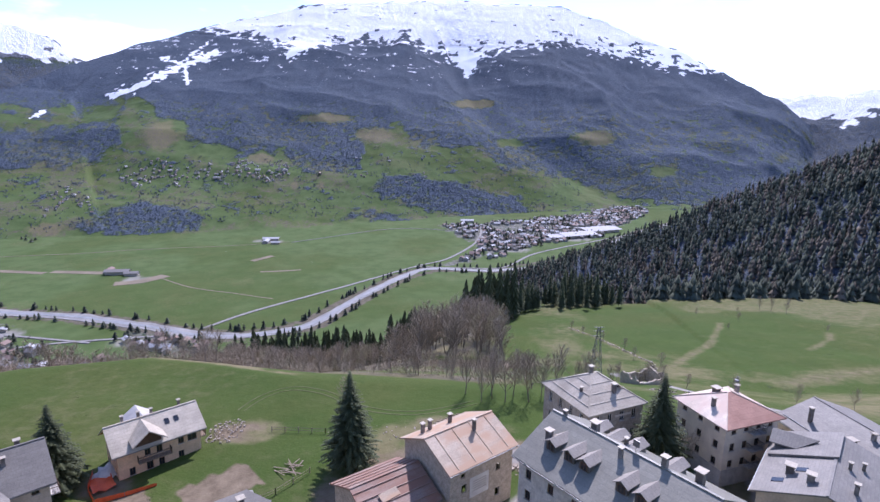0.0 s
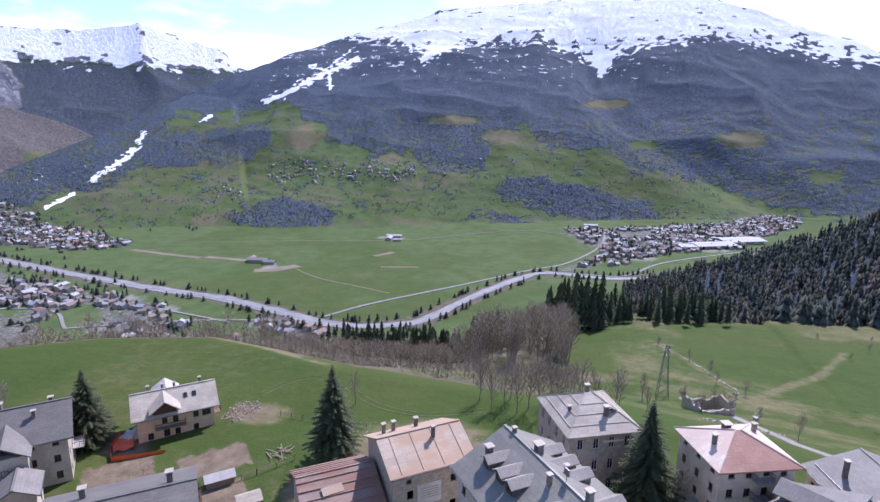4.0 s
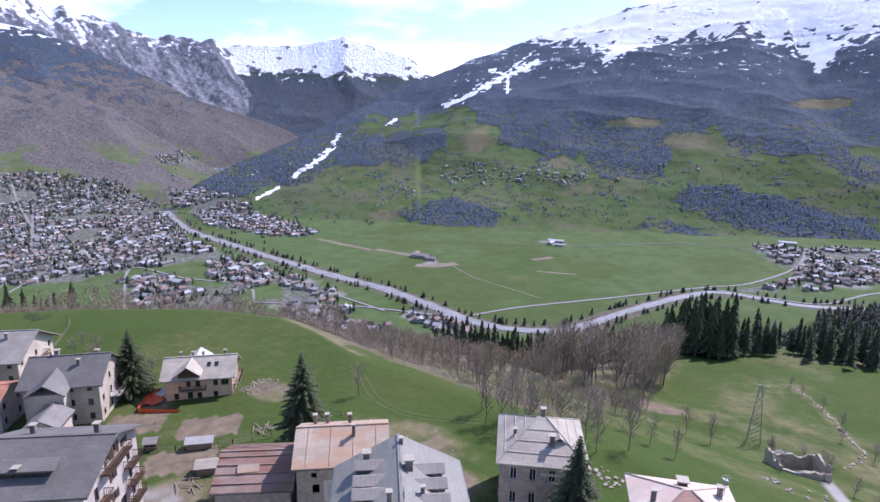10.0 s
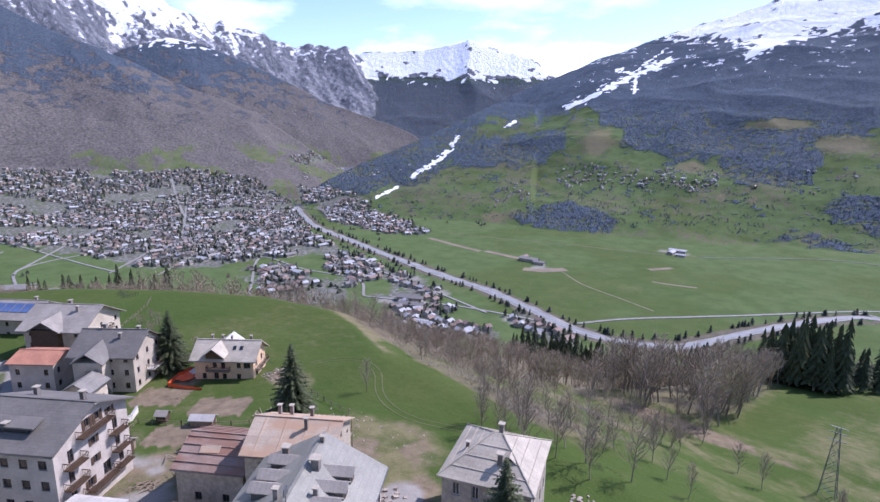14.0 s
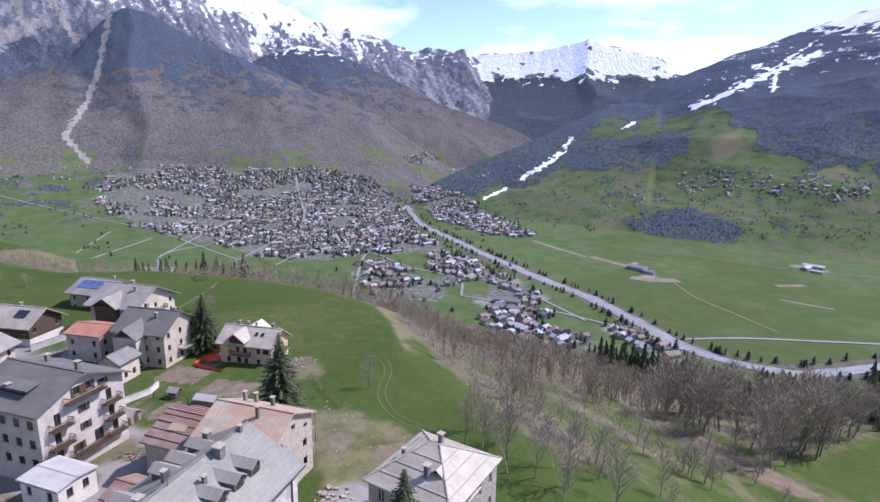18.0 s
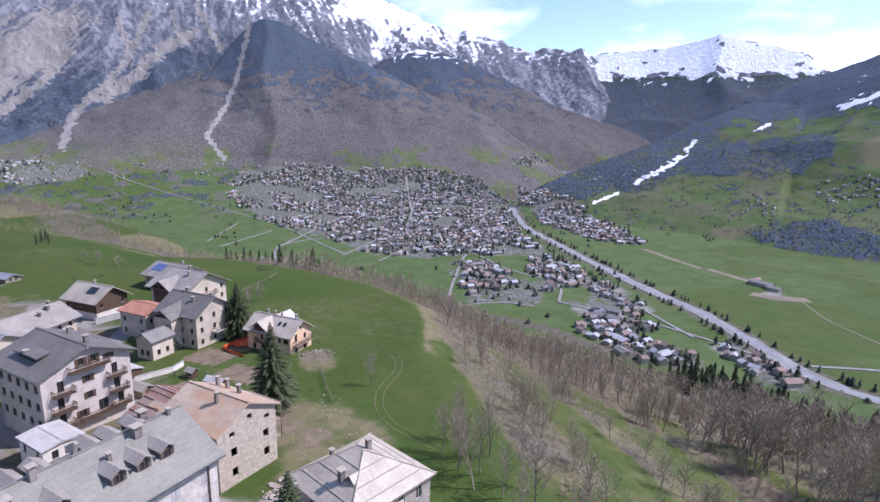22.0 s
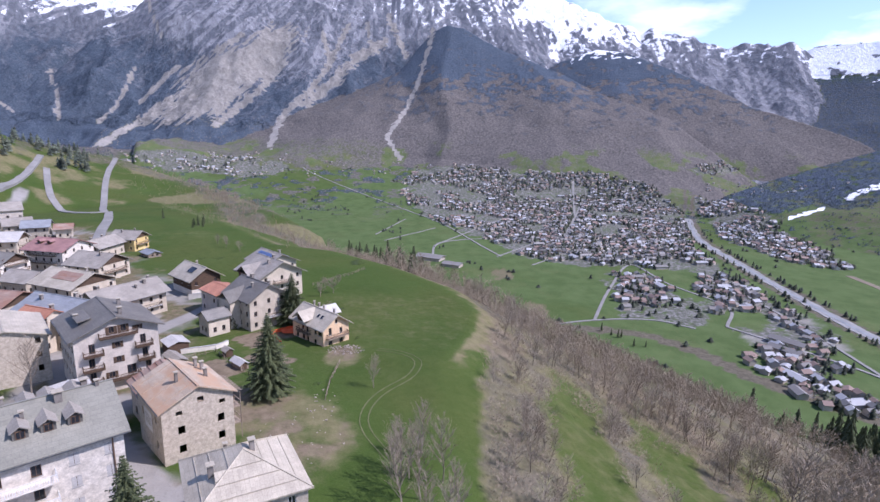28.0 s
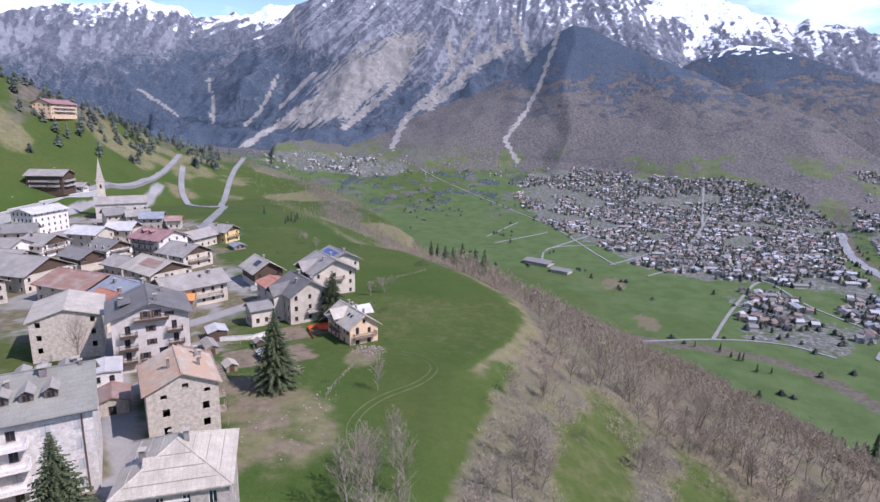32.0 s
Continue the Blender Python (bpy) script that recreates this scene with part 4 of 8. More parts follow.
    l.new(bp.outputs["Normal"], b.inputs["Normal"])
    return m


ground = new("ground", ground_mesh())
ground.data.materials.append(ground_material())
tagged(ground, "grassy alpine hillside falling to a flat green valley and snowy mountains", "ground", kind="structure")


# ---- helpers for things and their parts ----
def part(name, bm, mat, parent=None, label="", m=None, smooth=False, kind=""):
    """Links a bmesh (or a mesh that is shared) as one object under a thing or a part."""
    if isinstance(bm, bpy.types.Mesh):
        me = bm
    else:
        bmesh.ops.recalc_face_normals(bm, faces=bm.faces)
        me = bpy.data.meshes.new(name)
        bm.to_mesh(me)
        bm.free()
        if smooth:
            me.shade_smooth()
    if mat is not None and not me.materials:
        me.materials.append(mat)
    ob = new(name, me)
    if parent is not None:
        ob.parent = parent
    if m is not None:
        ob.matrix_local = m
    return tagged(ob, label, kind=kind)


def thing(name, m, label, category, group="", kind=""):
    ob = new(name)
    ob.empty_display_size = 0.2
    ob.matrix_world = m
    return tagged(ob, label, category, group, kind)


def add_box(bm, x0, x1, y0, y1, z0, z1, m=None):
    vs = [bm.verts.new((x, y, z)) for z in (z0, z1) for x, y in ((x0, y0), (x1, y0), (x1, y1), (x0, y1))]
    if m is not None:
        for v in vs:
            v.co = m @ v.co
    for f in ((3, 2, 1, 0), (4, 5, 6, 7), (0, 1, 5, 4), (1, 2, 6, 5), (2, 3, 7, 6), (3, 0, 4, 7)):
        bm.faces.new([vs[k] for k in f])
    return vs


def boxes(*rows):
    bm = bmesh.new()
    for r in rows:
        add_box(bm, *r)
    return bm


def add_slab(bm, pts, thick):
    """A flat polygon with thickness, straight down."""
    hi = [bm.verts.new(p) for p in pts]
    lo = [bm.verts.new((p[0], p[1], p[2] - thick)) for p in pts]
    bm.faces.new(hi)
    bm.faces.new(lo[::-1])
    for k in range(len(pts)):
        bm.faces.new((hi[k - 1], lo[k - 1], lo[k], hi[k]))


def tube(bm, a, b, ra, rb, sides=5):
    a, b = Vector(a), Vector(b)
    d = (b - a)
    if d.length < 1e-6:
        return
    q = d.to_track_quat("Z", "Y")
    ring = [[bm.verts.new(p + q @ Vector((math.cos(2 * math.pi * k / sides) * r, math.sin(2 * math.pi * k / sides) * r, 0))) for k in range(sides)] for p, r in ((a, ra), (b, rb))]
    for k in range(sides):
        bm.faces.new((ring[0][k - 1], ring[0][k], ring[1][k], ring[1][k - 1]))
    bm.faces.new(ring[1])


# materials of the village
def roof_material(name, base, dark, size=1.1, rough=0.65, rust=None, spec=0.35):
    m = material(name, base, dark, 0.35, rough, 0.03, fine=5.0, vary=0.05, spec=spec)
    n, l = m.node_tree.nodes, m.node_tree.links
    b = n["Principled BSDF"]
    src = b.inputs["Base Color"].links[0].from_socket
    co = n.new("ShaderNodeTexCoord")
    vo = n.new("ShaderNodeTexBrick")
    for k, v in (("Scale", 1.0), ("Mortar Size", 0.03), ("Mortar Smooth", 0.6), ("Brick Width", size), ("Row Height", size * 0.5)):
        vo.inputs[k].default_value = v
    vo.inputs["Color1"].default_value, vo.inputs["Color2"].default_value, vo.inputs["Mortar"].default_value = (0.30,) * 3 + (1,), (0.70,) * 3 + (1,), (0,) * 3 + (1,)
    l.new(co.outputs["Object"], vo.inputs["Vector"])
    mr = n.new("ShaderNodeMapRange")
    mr.inputs["To Min"].default_value, mr.inputs["To Max"].default_value = 0.80, 1.17
    l.new(vo.outputs["Color"], mr.inputs["Value"])
    sc = n.new("ShaderNodeVectorMath")
    sc.operation = "SCALE"
    l.new(src, sc.inputs[0])
    l.new(mr.outputs["Result"], sc.inputs["Scale"])
    out = sc.outputs["Vector"]
    if rust:
        t = n.new("ShaderNodeTexNoise")
        t.inputs["Scale"].default_value, t.inputs["Detail"].default_value = 0.45, 5
        ma = n.new("ShaderNodeMapping")
        ma.inputs["Scale"].default_value = (0.5, 1.0, 1.0)
        l.new(co.outputs["Object"], ma.inputs["Vector"])
        l.new(ma.outputs["Vector"], t.inputs["Vector"])
        r = n.new("ShaderNodeValToRGB")
        r.color_ramp.elements[0].position, r.color_ramp.elements[1].position = 0.42, 0.6
        l.new(t.outputs["Fac"], r.inputs["Fac"])
        mx = n.new("ShaderNodeMixRGB")
        l.new(r.outputs["Color"], mx.inputs["Fac"])
        l.new(out, mx.inputs[1])
        mx.inputs[2].default_value = (*rust, 1)
        out = mx.outputs["Color"]
    l.new(out, b.inputs["Base Color"])
    return m


SLATE = roof_material("slate roof", (0.235, 0.216, 0.184), (0.19, 0.174, 0.148), 0.8)
DARK_SLATE = roof_material("dark slate roof", (0.185, 0.168, 0.140), (0.148, 0.134, 0.112), 0.9, rough=0.6)
HOTEL_SLATE = roof_material("greenish grey roof", (0.250, 0.236, 0.184), (0.212, 0.199, 0.154), 1.2, rough=0.42, spec=0.5)
BLUE_SLATE = roof_material("bluish sheet roof", (0.27, 0.28, 0.285), (0.225, 0.232, 0.238), 1.6, rough=0.6)
STONE_ROOF = roof_material("stone slab roof", (0.49, 0.425, 0.32), (0.38, 0.328, 0.245), 1.0, rough=0.5)
GREY_ROOF = roof_material("weathered grey roof", (0.335, 0.298, 0.246), (0.26, 0.23, 0.188), 1.0)
PALE_ROOF = roof_material("pale metal roof", (0.54, 0.505, 0.45), (0.43, 0.40, 0.355), 2.5, rough=0.5)
RUSTY_ROOF = roof_material("rusty sheet roof", (0.36, 0.26, 0.20), (0.27, 0.185, 0.14), 1.6, rust=(0.27, 0.145, 0.095))
RUIN_ROOF = roof_material("worn tan sheet roof", (0.47, 0.375, 0.27), (0.39, 0.30, 0.21), 2.0, rust=(0.44, 0.285, 0.175))
PINK_ROOF = roof_material("faded pale pink sheet roof", (0.66, 0.56, 0.44), (0.57, 0.46, 0.35), 1.5, rust=(0.60, 0.45, 0.35))
RED_ROOF = roof_material("faded red metal roof", (0.34, 0.19, 0.165), (0.25, 0.135, 0.12), 1.5)
TILE_ROOF = roof_material("orange tile roof", (0.48, 0.22, 0.13), (0.36, 0.16, 0.10), 0.6)
TARP = material("orange plastic sheeting", (0.72, 0.30, 0.08), (0.6, 0.22, 0.06), 0.8, 0.5)
BLUE_ROOF = roof_material("blue glazed panels", (0.10, 0.15, 0.29), (0.07, 0.11, 0.22), 1.2, rough=0.4)
STONE_WALL = material("rubble stone wall", (0.53, 0.45, 0.345), (0.40, 0.338, 0.255), 1.6, 0.95, 0.05, fine=5.0)
GREY_STONE = material("grey stone wall", (0.47, 0.405, 0.32), (0.35, 0.30, 0.235), 1.6, 0.95, 0.05, fine=5.0)
WHITE_STONE = material("whitewashed stone wall", (0.68, 0.615, 0.52), (0.52, 0.465, 0.385), 1.3, 0.9, 0.04, fine=4.0)
PLASTER = material("cream plaster", (0.58, 0.495, 0.375), (0.46, 0.39, 0.295), 0.5, 0.9, 0.01, vary=0.08)
WHITE_PLASTER = material("white plaster", (0.74, 0.67, 0.565), (0.62, 0.555, 0.465), 0.5, 0.9, 0.01, vary=0.06)
PEACH = material("peach plaster", (0.72, 0.51, 0.31), (0.60, 0.42, 0.26), 0.6, 0.9, 0.01)
GREY_PLASTER = material("grey beige plaster", (0.56, 0.49, 0.41), (0.45, 0.39, 0.325), 0.5, 0.9, 0.01)
YELLOW = material("yellow plaster", (0.70, 0.52, 0.22), (0.6, 0.43, 0.18), 0.6, 0.9, 0.01)
PINKISH = material("pale cream render", (0.72, 0.62, 0.46), (0.60, 0.51, 0.38), 0.6, 0.9, 0.01)
TIMBER = material("dark brown timber", (0.12, 0.075, 0.045), (0.07, 0.045, 0.03), 1.2, 0.8, 0.01, stretch=(1, 1, 6))
RAW_WOOD = material("weathered boards", (0.33, 0.26, 0.19), (0.22, 0.17, 0.12), 1.5, 0.85, 0.01, stretch=(1, 1, 6))
CONCRETE = material("grey concrete", (0.47, 0.445, 0.405), (0.36, 0.34, 0.31), 1.0, 0.9, 0.01)
PANE = material("dark window glass", (0.03, 0.034, 0.04), (0.02, 0.022, 0.026), 0.4, 0.08, 0.0, spec=0.6)
FRAME_WHITE = material("white painted frame", (0.7, 0.69, 0.66), (0.6, 0.59, 0.57), 2.0, 0.6)
FRAME_BROWN = material("brown window frame", (0.16, 0.095, 0.055), (0.1, 0.06, 0.04), 3.0, 0.6)
STEEL = material("galvanised steel", (0.27, 0.275, 0.28), (0.19, 0.195, 0.2), 2.0, 0.45, metal=0.8)
RUBBLE = material("broken masonry", (0.44, 0.375, 0.30), (0.29, 0.245, 0.195), 1.2, 0.95, 0.03)
ORANGE_NET = material("orange plastic netting", (0.80, 0.14, 0.04), (0.68, 0.10, 0.03), 0.9, 0.6)
SHEET = material("pale tarpaulin", (0.72, 0.68, 0.6), (0.6, 0.56, 0.5), 1.0, 0.7)



def rubble_courses(m, scale):
    """Single stones of a rubble wall, each with its own tone and a joint round it."""
    n, l = m.node_tree.nodes, m.node_tree.links
    b = n["Principled BSDF"]
    src = b.inputs["Base Color"].links[0].from_socket
    co = n.new("ShaderNodeTexCoord")
    ma = n.new("ShaderNodeMapping")
    ma.inputs["Scale"].default_value = (1, 1, 1.7)
    l.new(co.outputs["Object"], ma.inputs["Vector"])
    tone, joint = n.new("ShaderNodeTexVoronoi"), n.new("ShaderNodeTexVoronoi")
    joint.feature = "DISTANCE_TO_EDGE"
    for v in (tone, joint):
        v.inputs["Scale"].default_value = scale
        l.new(ma.outputs["Vector"], v.inputs["Vector"])
    sp = n.new("ShaderNodeSeparateColor")
    l.new(tone.outputs["Color"], sp.inputs["Color"])
    a, c = n.new("ShaderNodeMapRange"), n.new("ShaderNodeMapRange")
    a.inputs["To Min"].default_value, a.inputs["To Max"].default_value = 0.92, 1.08
    c.inputs["From Max"].default_value = 0.07
    c.inputs["To Min"].default_value, c.inputs["To Max"].default_value = 0.88, 1.0
    l.new(sp.outputs["Red"], a.inputs["Value"])
    l.new(joint.outputs["Distance"], c.inputs["Value"])
    mu = n.new("ShaderNodeMath")
    mu.operation = "MULTIPLY"
    l.new(a.outputs["Result"], mu.inputs[0])
    l.new(c.outputs["Result"], mu.inputs[1])
    sc = n.new("ShaderNodeVectorMath")
    sc.operation = "SCALE"
    l.new(src, sc.inputs[0])
    l.new(mu.outputs["Value"], sc.inputs["Scale"])
    l.new(sc.outputs["Vector"], b.inputs["Base Color"])


for m_ in (STONE_WALL, GREY_STONE, WHITE_STONE):
    rubble_courses(m_, 4.2)
CHIMNEY = material("sooty chimney render", (0.27, 0.24, 0.205), (0.16, 0.14, 0.12), 1.2, 0.9, vary=0.3)
CACHE = {}


def window_mesh(w, h, white):
    key = ("frame", w, h, white)
    if key not in CACHE:
        bm = boxes((-w / 2, -w / 2 + .08, -.06, .03, 0, h), (w / 2 - .08, w / 2, -.06, .03, 0, h), (-w / 2 + .08, w / 2 - .08, -.06, .03, 0, .08), (-w / 2 + .08, w / 2 - .08, -.06, .03, h - .08, h), (-.03, .03, -.04, .01, .08, h - .08))
        me = bpy.data.meshes.new("window")
        bm.to_mesh(me)
        bm.free()
        me.materials.append(FRAME_WHITE if white else FRAME_BROWN)
        bm = boxes((-w / 2 + .06, w / 2 - .06, -.03, -.015, .06, h - .06))
        mp_ = bpy.data.meshes.new("pane")
        bm.to_mesh(mp_)
        bm.free()
        mp_.materials.append(PANE)
        bm = boxes((-w / 2 - .1, w / 2 + .1, -.02, .22, -.07, 0))
        ms = bpy.data.meshes.new("sill")
        bm.to_mesh(ms)
        bm.free()
        ms.materials.append(CONCRETE)
        CACHE[key] = (me, mp_, ms)
    return CACHE[key]


def wall_side(start, end, he, openings, apex=None, depth=0.26):
    """One wall from start to end (outside on its right-hand side), with real openings (centre, sill, width, height); apex: gable."""
    start, end = Vector((*start, 0)), Vector((*end, 0))
    ln = (end - start).length
    U = (end - start) / ln
    N = Vector((U.y, -U.x, 0))
    top = apex if apex else he
    us = sorted({0.0, ln, *[o[0] - o[2] / 2 for o in openings], *[o[0] + o[2] / 2 for o in openings]})
    vs = sorted({-2.5, top, *[o[1] for o in openings], *[o[1] + o[3] for o in openings]})
    us, vs = [u for u in us if -1e-6 <= u <= ln + 1e-6], [v for v in vs if v <= top + 1e-6]
    bm = bmesh.new()
    grid = {}

    def P(u, v, back=0.0):
        k = (round(u, 4), round(v, 4), back)
        if k not in grid:
            grid[k] = bm.verts.new(start + U * u + Vector((0, 0, v)) - N * back)
        return grid[k]

    def hole(u, v):
        return any(abs(u - o[0]) < o[2] / 2 and o[1] < v < o[1] + o[3] for o in openings)
    for a in range(len(us) - 1):
        for b in range(len(vs) - 1):
            if not hole((us[a] + us[a + 1]) / 2, (vs[b] + vs[b + 1]) / 2):
                bm.faces.new((P(us[a], vs[b]), P(us[a + 1], vs[b]), P(us[a + 1], vs[b + 1]), P(us[a], vs[b + 1])))
    for c, s, w, h in openings:
        q = [(c - w / 2, s), (c + w / 2, s), (c + w / 2, s + h), (c - w / 2, s + h)]
        for k in range(4):
            bm.faces.new((P(*q[k - 1]), P(*q[k]), P(*q[k], depth), P(*q[k - 1], depth)))
    if apex:
        for sgn, p0 in ((1, start), (-1, end)):
            d = (U * sgn * ln / 2 + Vector((0, 0, apex - he))).normalized()
            no = Vector((0, 0, 1)) - d * d.z
            bmesh.ops.bisect_plane(bm, geom=bm.verts[:] + bm.edges[:] + bm.faces[:], plane_co=p0 + Vector((0, 0, he)), plane_no=no, clear_outer=True)
    return bm, U, N, start


def grid_windows(ln, cols, rows, w=0.9, h=1.25, first=1.0, storey=2.85, margin=1.6, skip=()):
    out = []
    for r in range(rows):
        for c in range(cols):
            if (c, r) not in skip:
                u = ln / 2 if cols == 1 else margin + (ln - 2 * margin) * c / (cols - 1)
                out.append((u, first + storey * r, w, h))
    return out


def put_window(house, U, N, start, o, white):
    c, s, w, h = o
    fr, pa, si = window_mesh(round(w, 2), round(h, 2), white)
    base = start + U * c + Vector((0, 0, s)) - N * 0.14
    m = Matrix((( -U.x, N.x, 0, base.x), (-U.y, N.y, 0, base.y), (0, 0, 1, base.z), (0, 0, 0, 1)))
    win = part("window", fr, None, house, m=m)
    part("pane", pa, None, win)
    part("sill", si, None, win)
    return win


def chimney(house, x, y, z, h=1.3, w=0.6, mat=None, cap=True):
    c = part("chimney", boxes((-w / 2, w / 2, -w / 2, w / 2, -1.2, h)), mat or CHIMNEY, house, m=pose(x, y, z))
    if cap:
        part("cap", boxes((-w * .75, w * .75, -w * .75, w * .75, h + .16, h + .26), (-w * .4, -w * .28, -w * .4, -w * .28, h, h + .16), (w * .28, w * .4, w * .28, w * .4, h, h + .16), (-w * .4, -w * .28, w * .28, w * .4, h, h + .16), (w * .28, w * .4, -w * .4, -w * .28, h, h + .16)), STONE_ROOF, c)
    return c


def dormer(house, x, y, z, face, w=1.5, l=2.4, h=1.1, roof=None, wall=None):
    """A gabled dormer standing out of a slope; face: degrees to which its window looks."""
    m = pose(x, y, z, 0, 0, face)
    bm = boxes((-w / 2, w / 2, -l, 0, -.9, h))
    d = part("dormer", bm, wall or RAW_WOOD, house, m=m)
    bm = bmesh.new()
    o, ov = 0.25, 0.35
    for s in (-1, 1):
        add_slab(bm, [(0, ov, h + .55), (0, -l, h + .55), (s * (w / 2 + o), -l, h - .08), (s * (w / 2 + o), ov, h - .08)][::s], .1)
    part("dormer_roof", bm, roof or SLATE, d)
    fr, pa, si = window_mesh(.9, .95, False)
    wi = part("window", fr, None, d, m=pose(0, .05, .1))
    part("pane", pa, None, wi, m=pose(0, .02, 0))
    return d


def balcony(house, U, N, start, c, z, w, depth=1.2, mat=None, rail=None):
    base = start + U * c + Vector((0, 0, z))
    m = Matrix(((-U.x, N.x, 0, base.x), (-U.y, N.y, 0, base.y), (0, 0, 1, base.z), (0, 0, 0, 1)))
    b = part("balcony", boxes((-w / 2, w / 2, 0, depth, -.16, 0)), mat or CONCRETE, house, m=m)
    rows = [(-w / 2, w / 2, depth - .06, depth, .9, .98), (-w / 2, -w / 2 + .06, 0, depth, .9, .98), (w / 2 - .06, w / 2, 0, depth, .9, .98)]
    n = max(4, int(w / .22))
    rows += [(-w / 2 + w * k / n - .02, -w / 2 + w * k / n + .02, depth - .05, depth - .01, 0, .9) for k in range(n + 1)]
    rows += [(sx_ * (w / 2 - .03) - .02, sx_ * (w / 2 - .03) + .02, depth * k / 5, depth * k / 5 + .04, 0, .9) for k in range(5) for sx_ in (-1, 1)]
    part("railing", boxes(*rows), rail or TIMBER, b, kind="stuff")
    return b


def house(name, x, y, z0, ang, L, W, he, hr, wall, roof, label, S=(), N=(), E=(), Wt=(), ov=0.7, hip=None, white=False, chimneys=(), group="houses of the village", category="house", panes=True, upper=None, roof_names="roof"):
    """A house on a rectangular plan, ridge along its own x; S, N, E, Wt: openings of its four walls. hip: length of a hipped roof's ridge."""
    h = thing(name, pose(x, y, z0, 0, 0, ang), label, category, group)
    corners = {"S": ((-L / 2, -W / 2), (L / 2, -W / 2)), "E": ((L / 2, -W / 2), (L / 2, W / 2)), "N": ((L / 2, W / 2), (-L / 2, W / 2)), "W": ((-L / 2, W / 2), (-L / 2, -W / 2))}
    sides = {}
    for k, ops in (("S", S), ("E", E), ("N", N), ("W", Wt)):
        a, b = corners[k]
        bm, U, Nn, st = wall_side(a, b, he, ops, hr if (k in "EW" and hip is None) else None)
        part("wall", bm, wall, h)
        sides[k] = (U, Nn, st)
        if panes:
            for o in ops:
                put_window(h, U, Nn, st, o, white)
    slope = (hr - he) / (W / 2)
    X, Y, ez = L / 2 + ov, W / 2 + ov, he - ov * slope
    lift = 0.24
    if hip is None:
        for s in (-1, 1):
            bm = bmesh.new()
            add_slab(bm, [(-X, 0, hr + lift), (X, 0, hr + lift), (X, s * Y, ez + lift), (-X, s * Y, ez + lift)][::s], .22)
            part(roof_names, bm, roof, h)
        part("ridge_cap", boxes((-X, X, -.16, .16, hr + lift - .02, hr + lift + .07)), roof, h)
        part("gutter", boxes((-X, X, -Y - .1, -Y, ez + .02, ez + .14)), STEEL, h)
        part("gutter", boxes((-X, X, Y, Y + .1, ez + .02, ez + .14)), STEEL, h)
        # the loft's floor closes the house
        part("loft_floor", boxes((-L / 2 + .02, L / 2 - .02, -W / 2 + .02, W / 2 - .02, he - .3, he - .15)), RAW_WOOD, h)
    else:
        r = hip / 2
        polys = [[(-r, 0, hr + lift), (r, 0, hr + lift), (X, Y, ez + lift), (-X, Y, ez + lift)][::-1], [(-r, 0, hr + lift), (r, 0, hr + lift), (X, -Y, ez + lift), (-X, -Y, ez + lift)],
                 [(r, 0, hr + lift), (X, Y, ez + lift), (X, -Y, ez + lift)][::-1], [(-r, 0, hr + lift), (-X, Y, ez + lift), (-X, -Y, ez + lift)]]
        for p in polys:
            bm = bmesh.new()
            add_slab(bm, p, .2)
            part(roof_names, bm, roof, h)
        bm = bmesh.new()
        for sx_ in (-1, 1):
            for sy in (-1, 1):
                tube(bm, (sx_ * r, 0, hr + lift + .02), (sx_ * X, sy * Y, ez + lift + .02), .1, .1, 5)
        part("ridge_cap", bm, roof, h)
        part("loft_floor", boxes((-L / 2 + .02, L / 2 - .02, -W / 2 + .02, W / 2 - .02, he - .3, he - .15)), RAW_WOOD, h)
    for c in chimneys:
        cx, cy = c[0], c[1]
        cz = hr + lift - abs(cy) * slope if hip is None else hr - max(abs(cy) * slope, max(0, abs(cx) - (hip or 0) / 2) * (hr - he) / max(.1, (L / 2 - (hip or 0) / 2)))
        chimney(h, cx, cy, cz, c[2] if len(c) > 2 else 1.1, c[3] if len(c) > 3 else .6)
    return h, sides


# ---- the village ----
def deg(dx, dy):
    return math.degrees(math.atan2(dy, dx))


FADED_RED = roof_material("faded red sheet roof", (0.42, 0.235, 0.165), (0.34, 0.18, 0.125), 1.5)
SHUTTER = material("weathered pale shutters", (0.50, 0.47, 0.43), (0.40, 0.375, 0.34), 1.0, 0.8)
# tall stone house with a hipped stone-slab roof
h, sd = house("stone_house", 26.2, 85.4, -54.0, deg(.91, .41), 11.0, 11.8, 11.1, 14.3, GREY_STONE, STONE_ROOF, "tall grey rubble stone house with a hipped stone-slab roof", hip=1.2, white=True, ov=.5,
    S=grid_windows(11, 4, 3, .9, 1.7, 1.6, 3.5, 1.8), E=grid_windows(11.8, 4, 3, .9, 1.7, 1.6, 3.5, 1.8), N=grid_windows(11, 3, 3, .9, 1.6, 1.6, 3.5), Wt=grid_windows(11.8, 4, 3, .9, 1.7, 1.6, 3.5, 1.8), chimneys=((.2, 1.0, 1.4, .55), (1.2, -3.6, 1.5, .6), (-3.6, -1.4, .8, .4)))
for k, (fy, fx) in enumerate(((.28, .3), (.52, .55), (.76, .8))):
    for sg in (-1, 1):
        zz = 14.3 + .27 - fy * (14.3 - 11.1) * (6.4 / 5.9)
        part("slab_course", boxes((-.6 - fy * 5.4, .6 + fy * 5.4, -.05, .05, -.03, .02)), STONE_ROOF, h, m=pose(0, sg * fy * 6.4, zz + .02))
        part("slab_course", boxes((-fx * 6.1, fx * 6.1, -.05, .05, -.03, .02)), STONE_ROOF, h, m=pose(sg * (.6 + fx * 5.4), 0, 14.3 + .29 - fx * 3.43, 0, 0, 90))
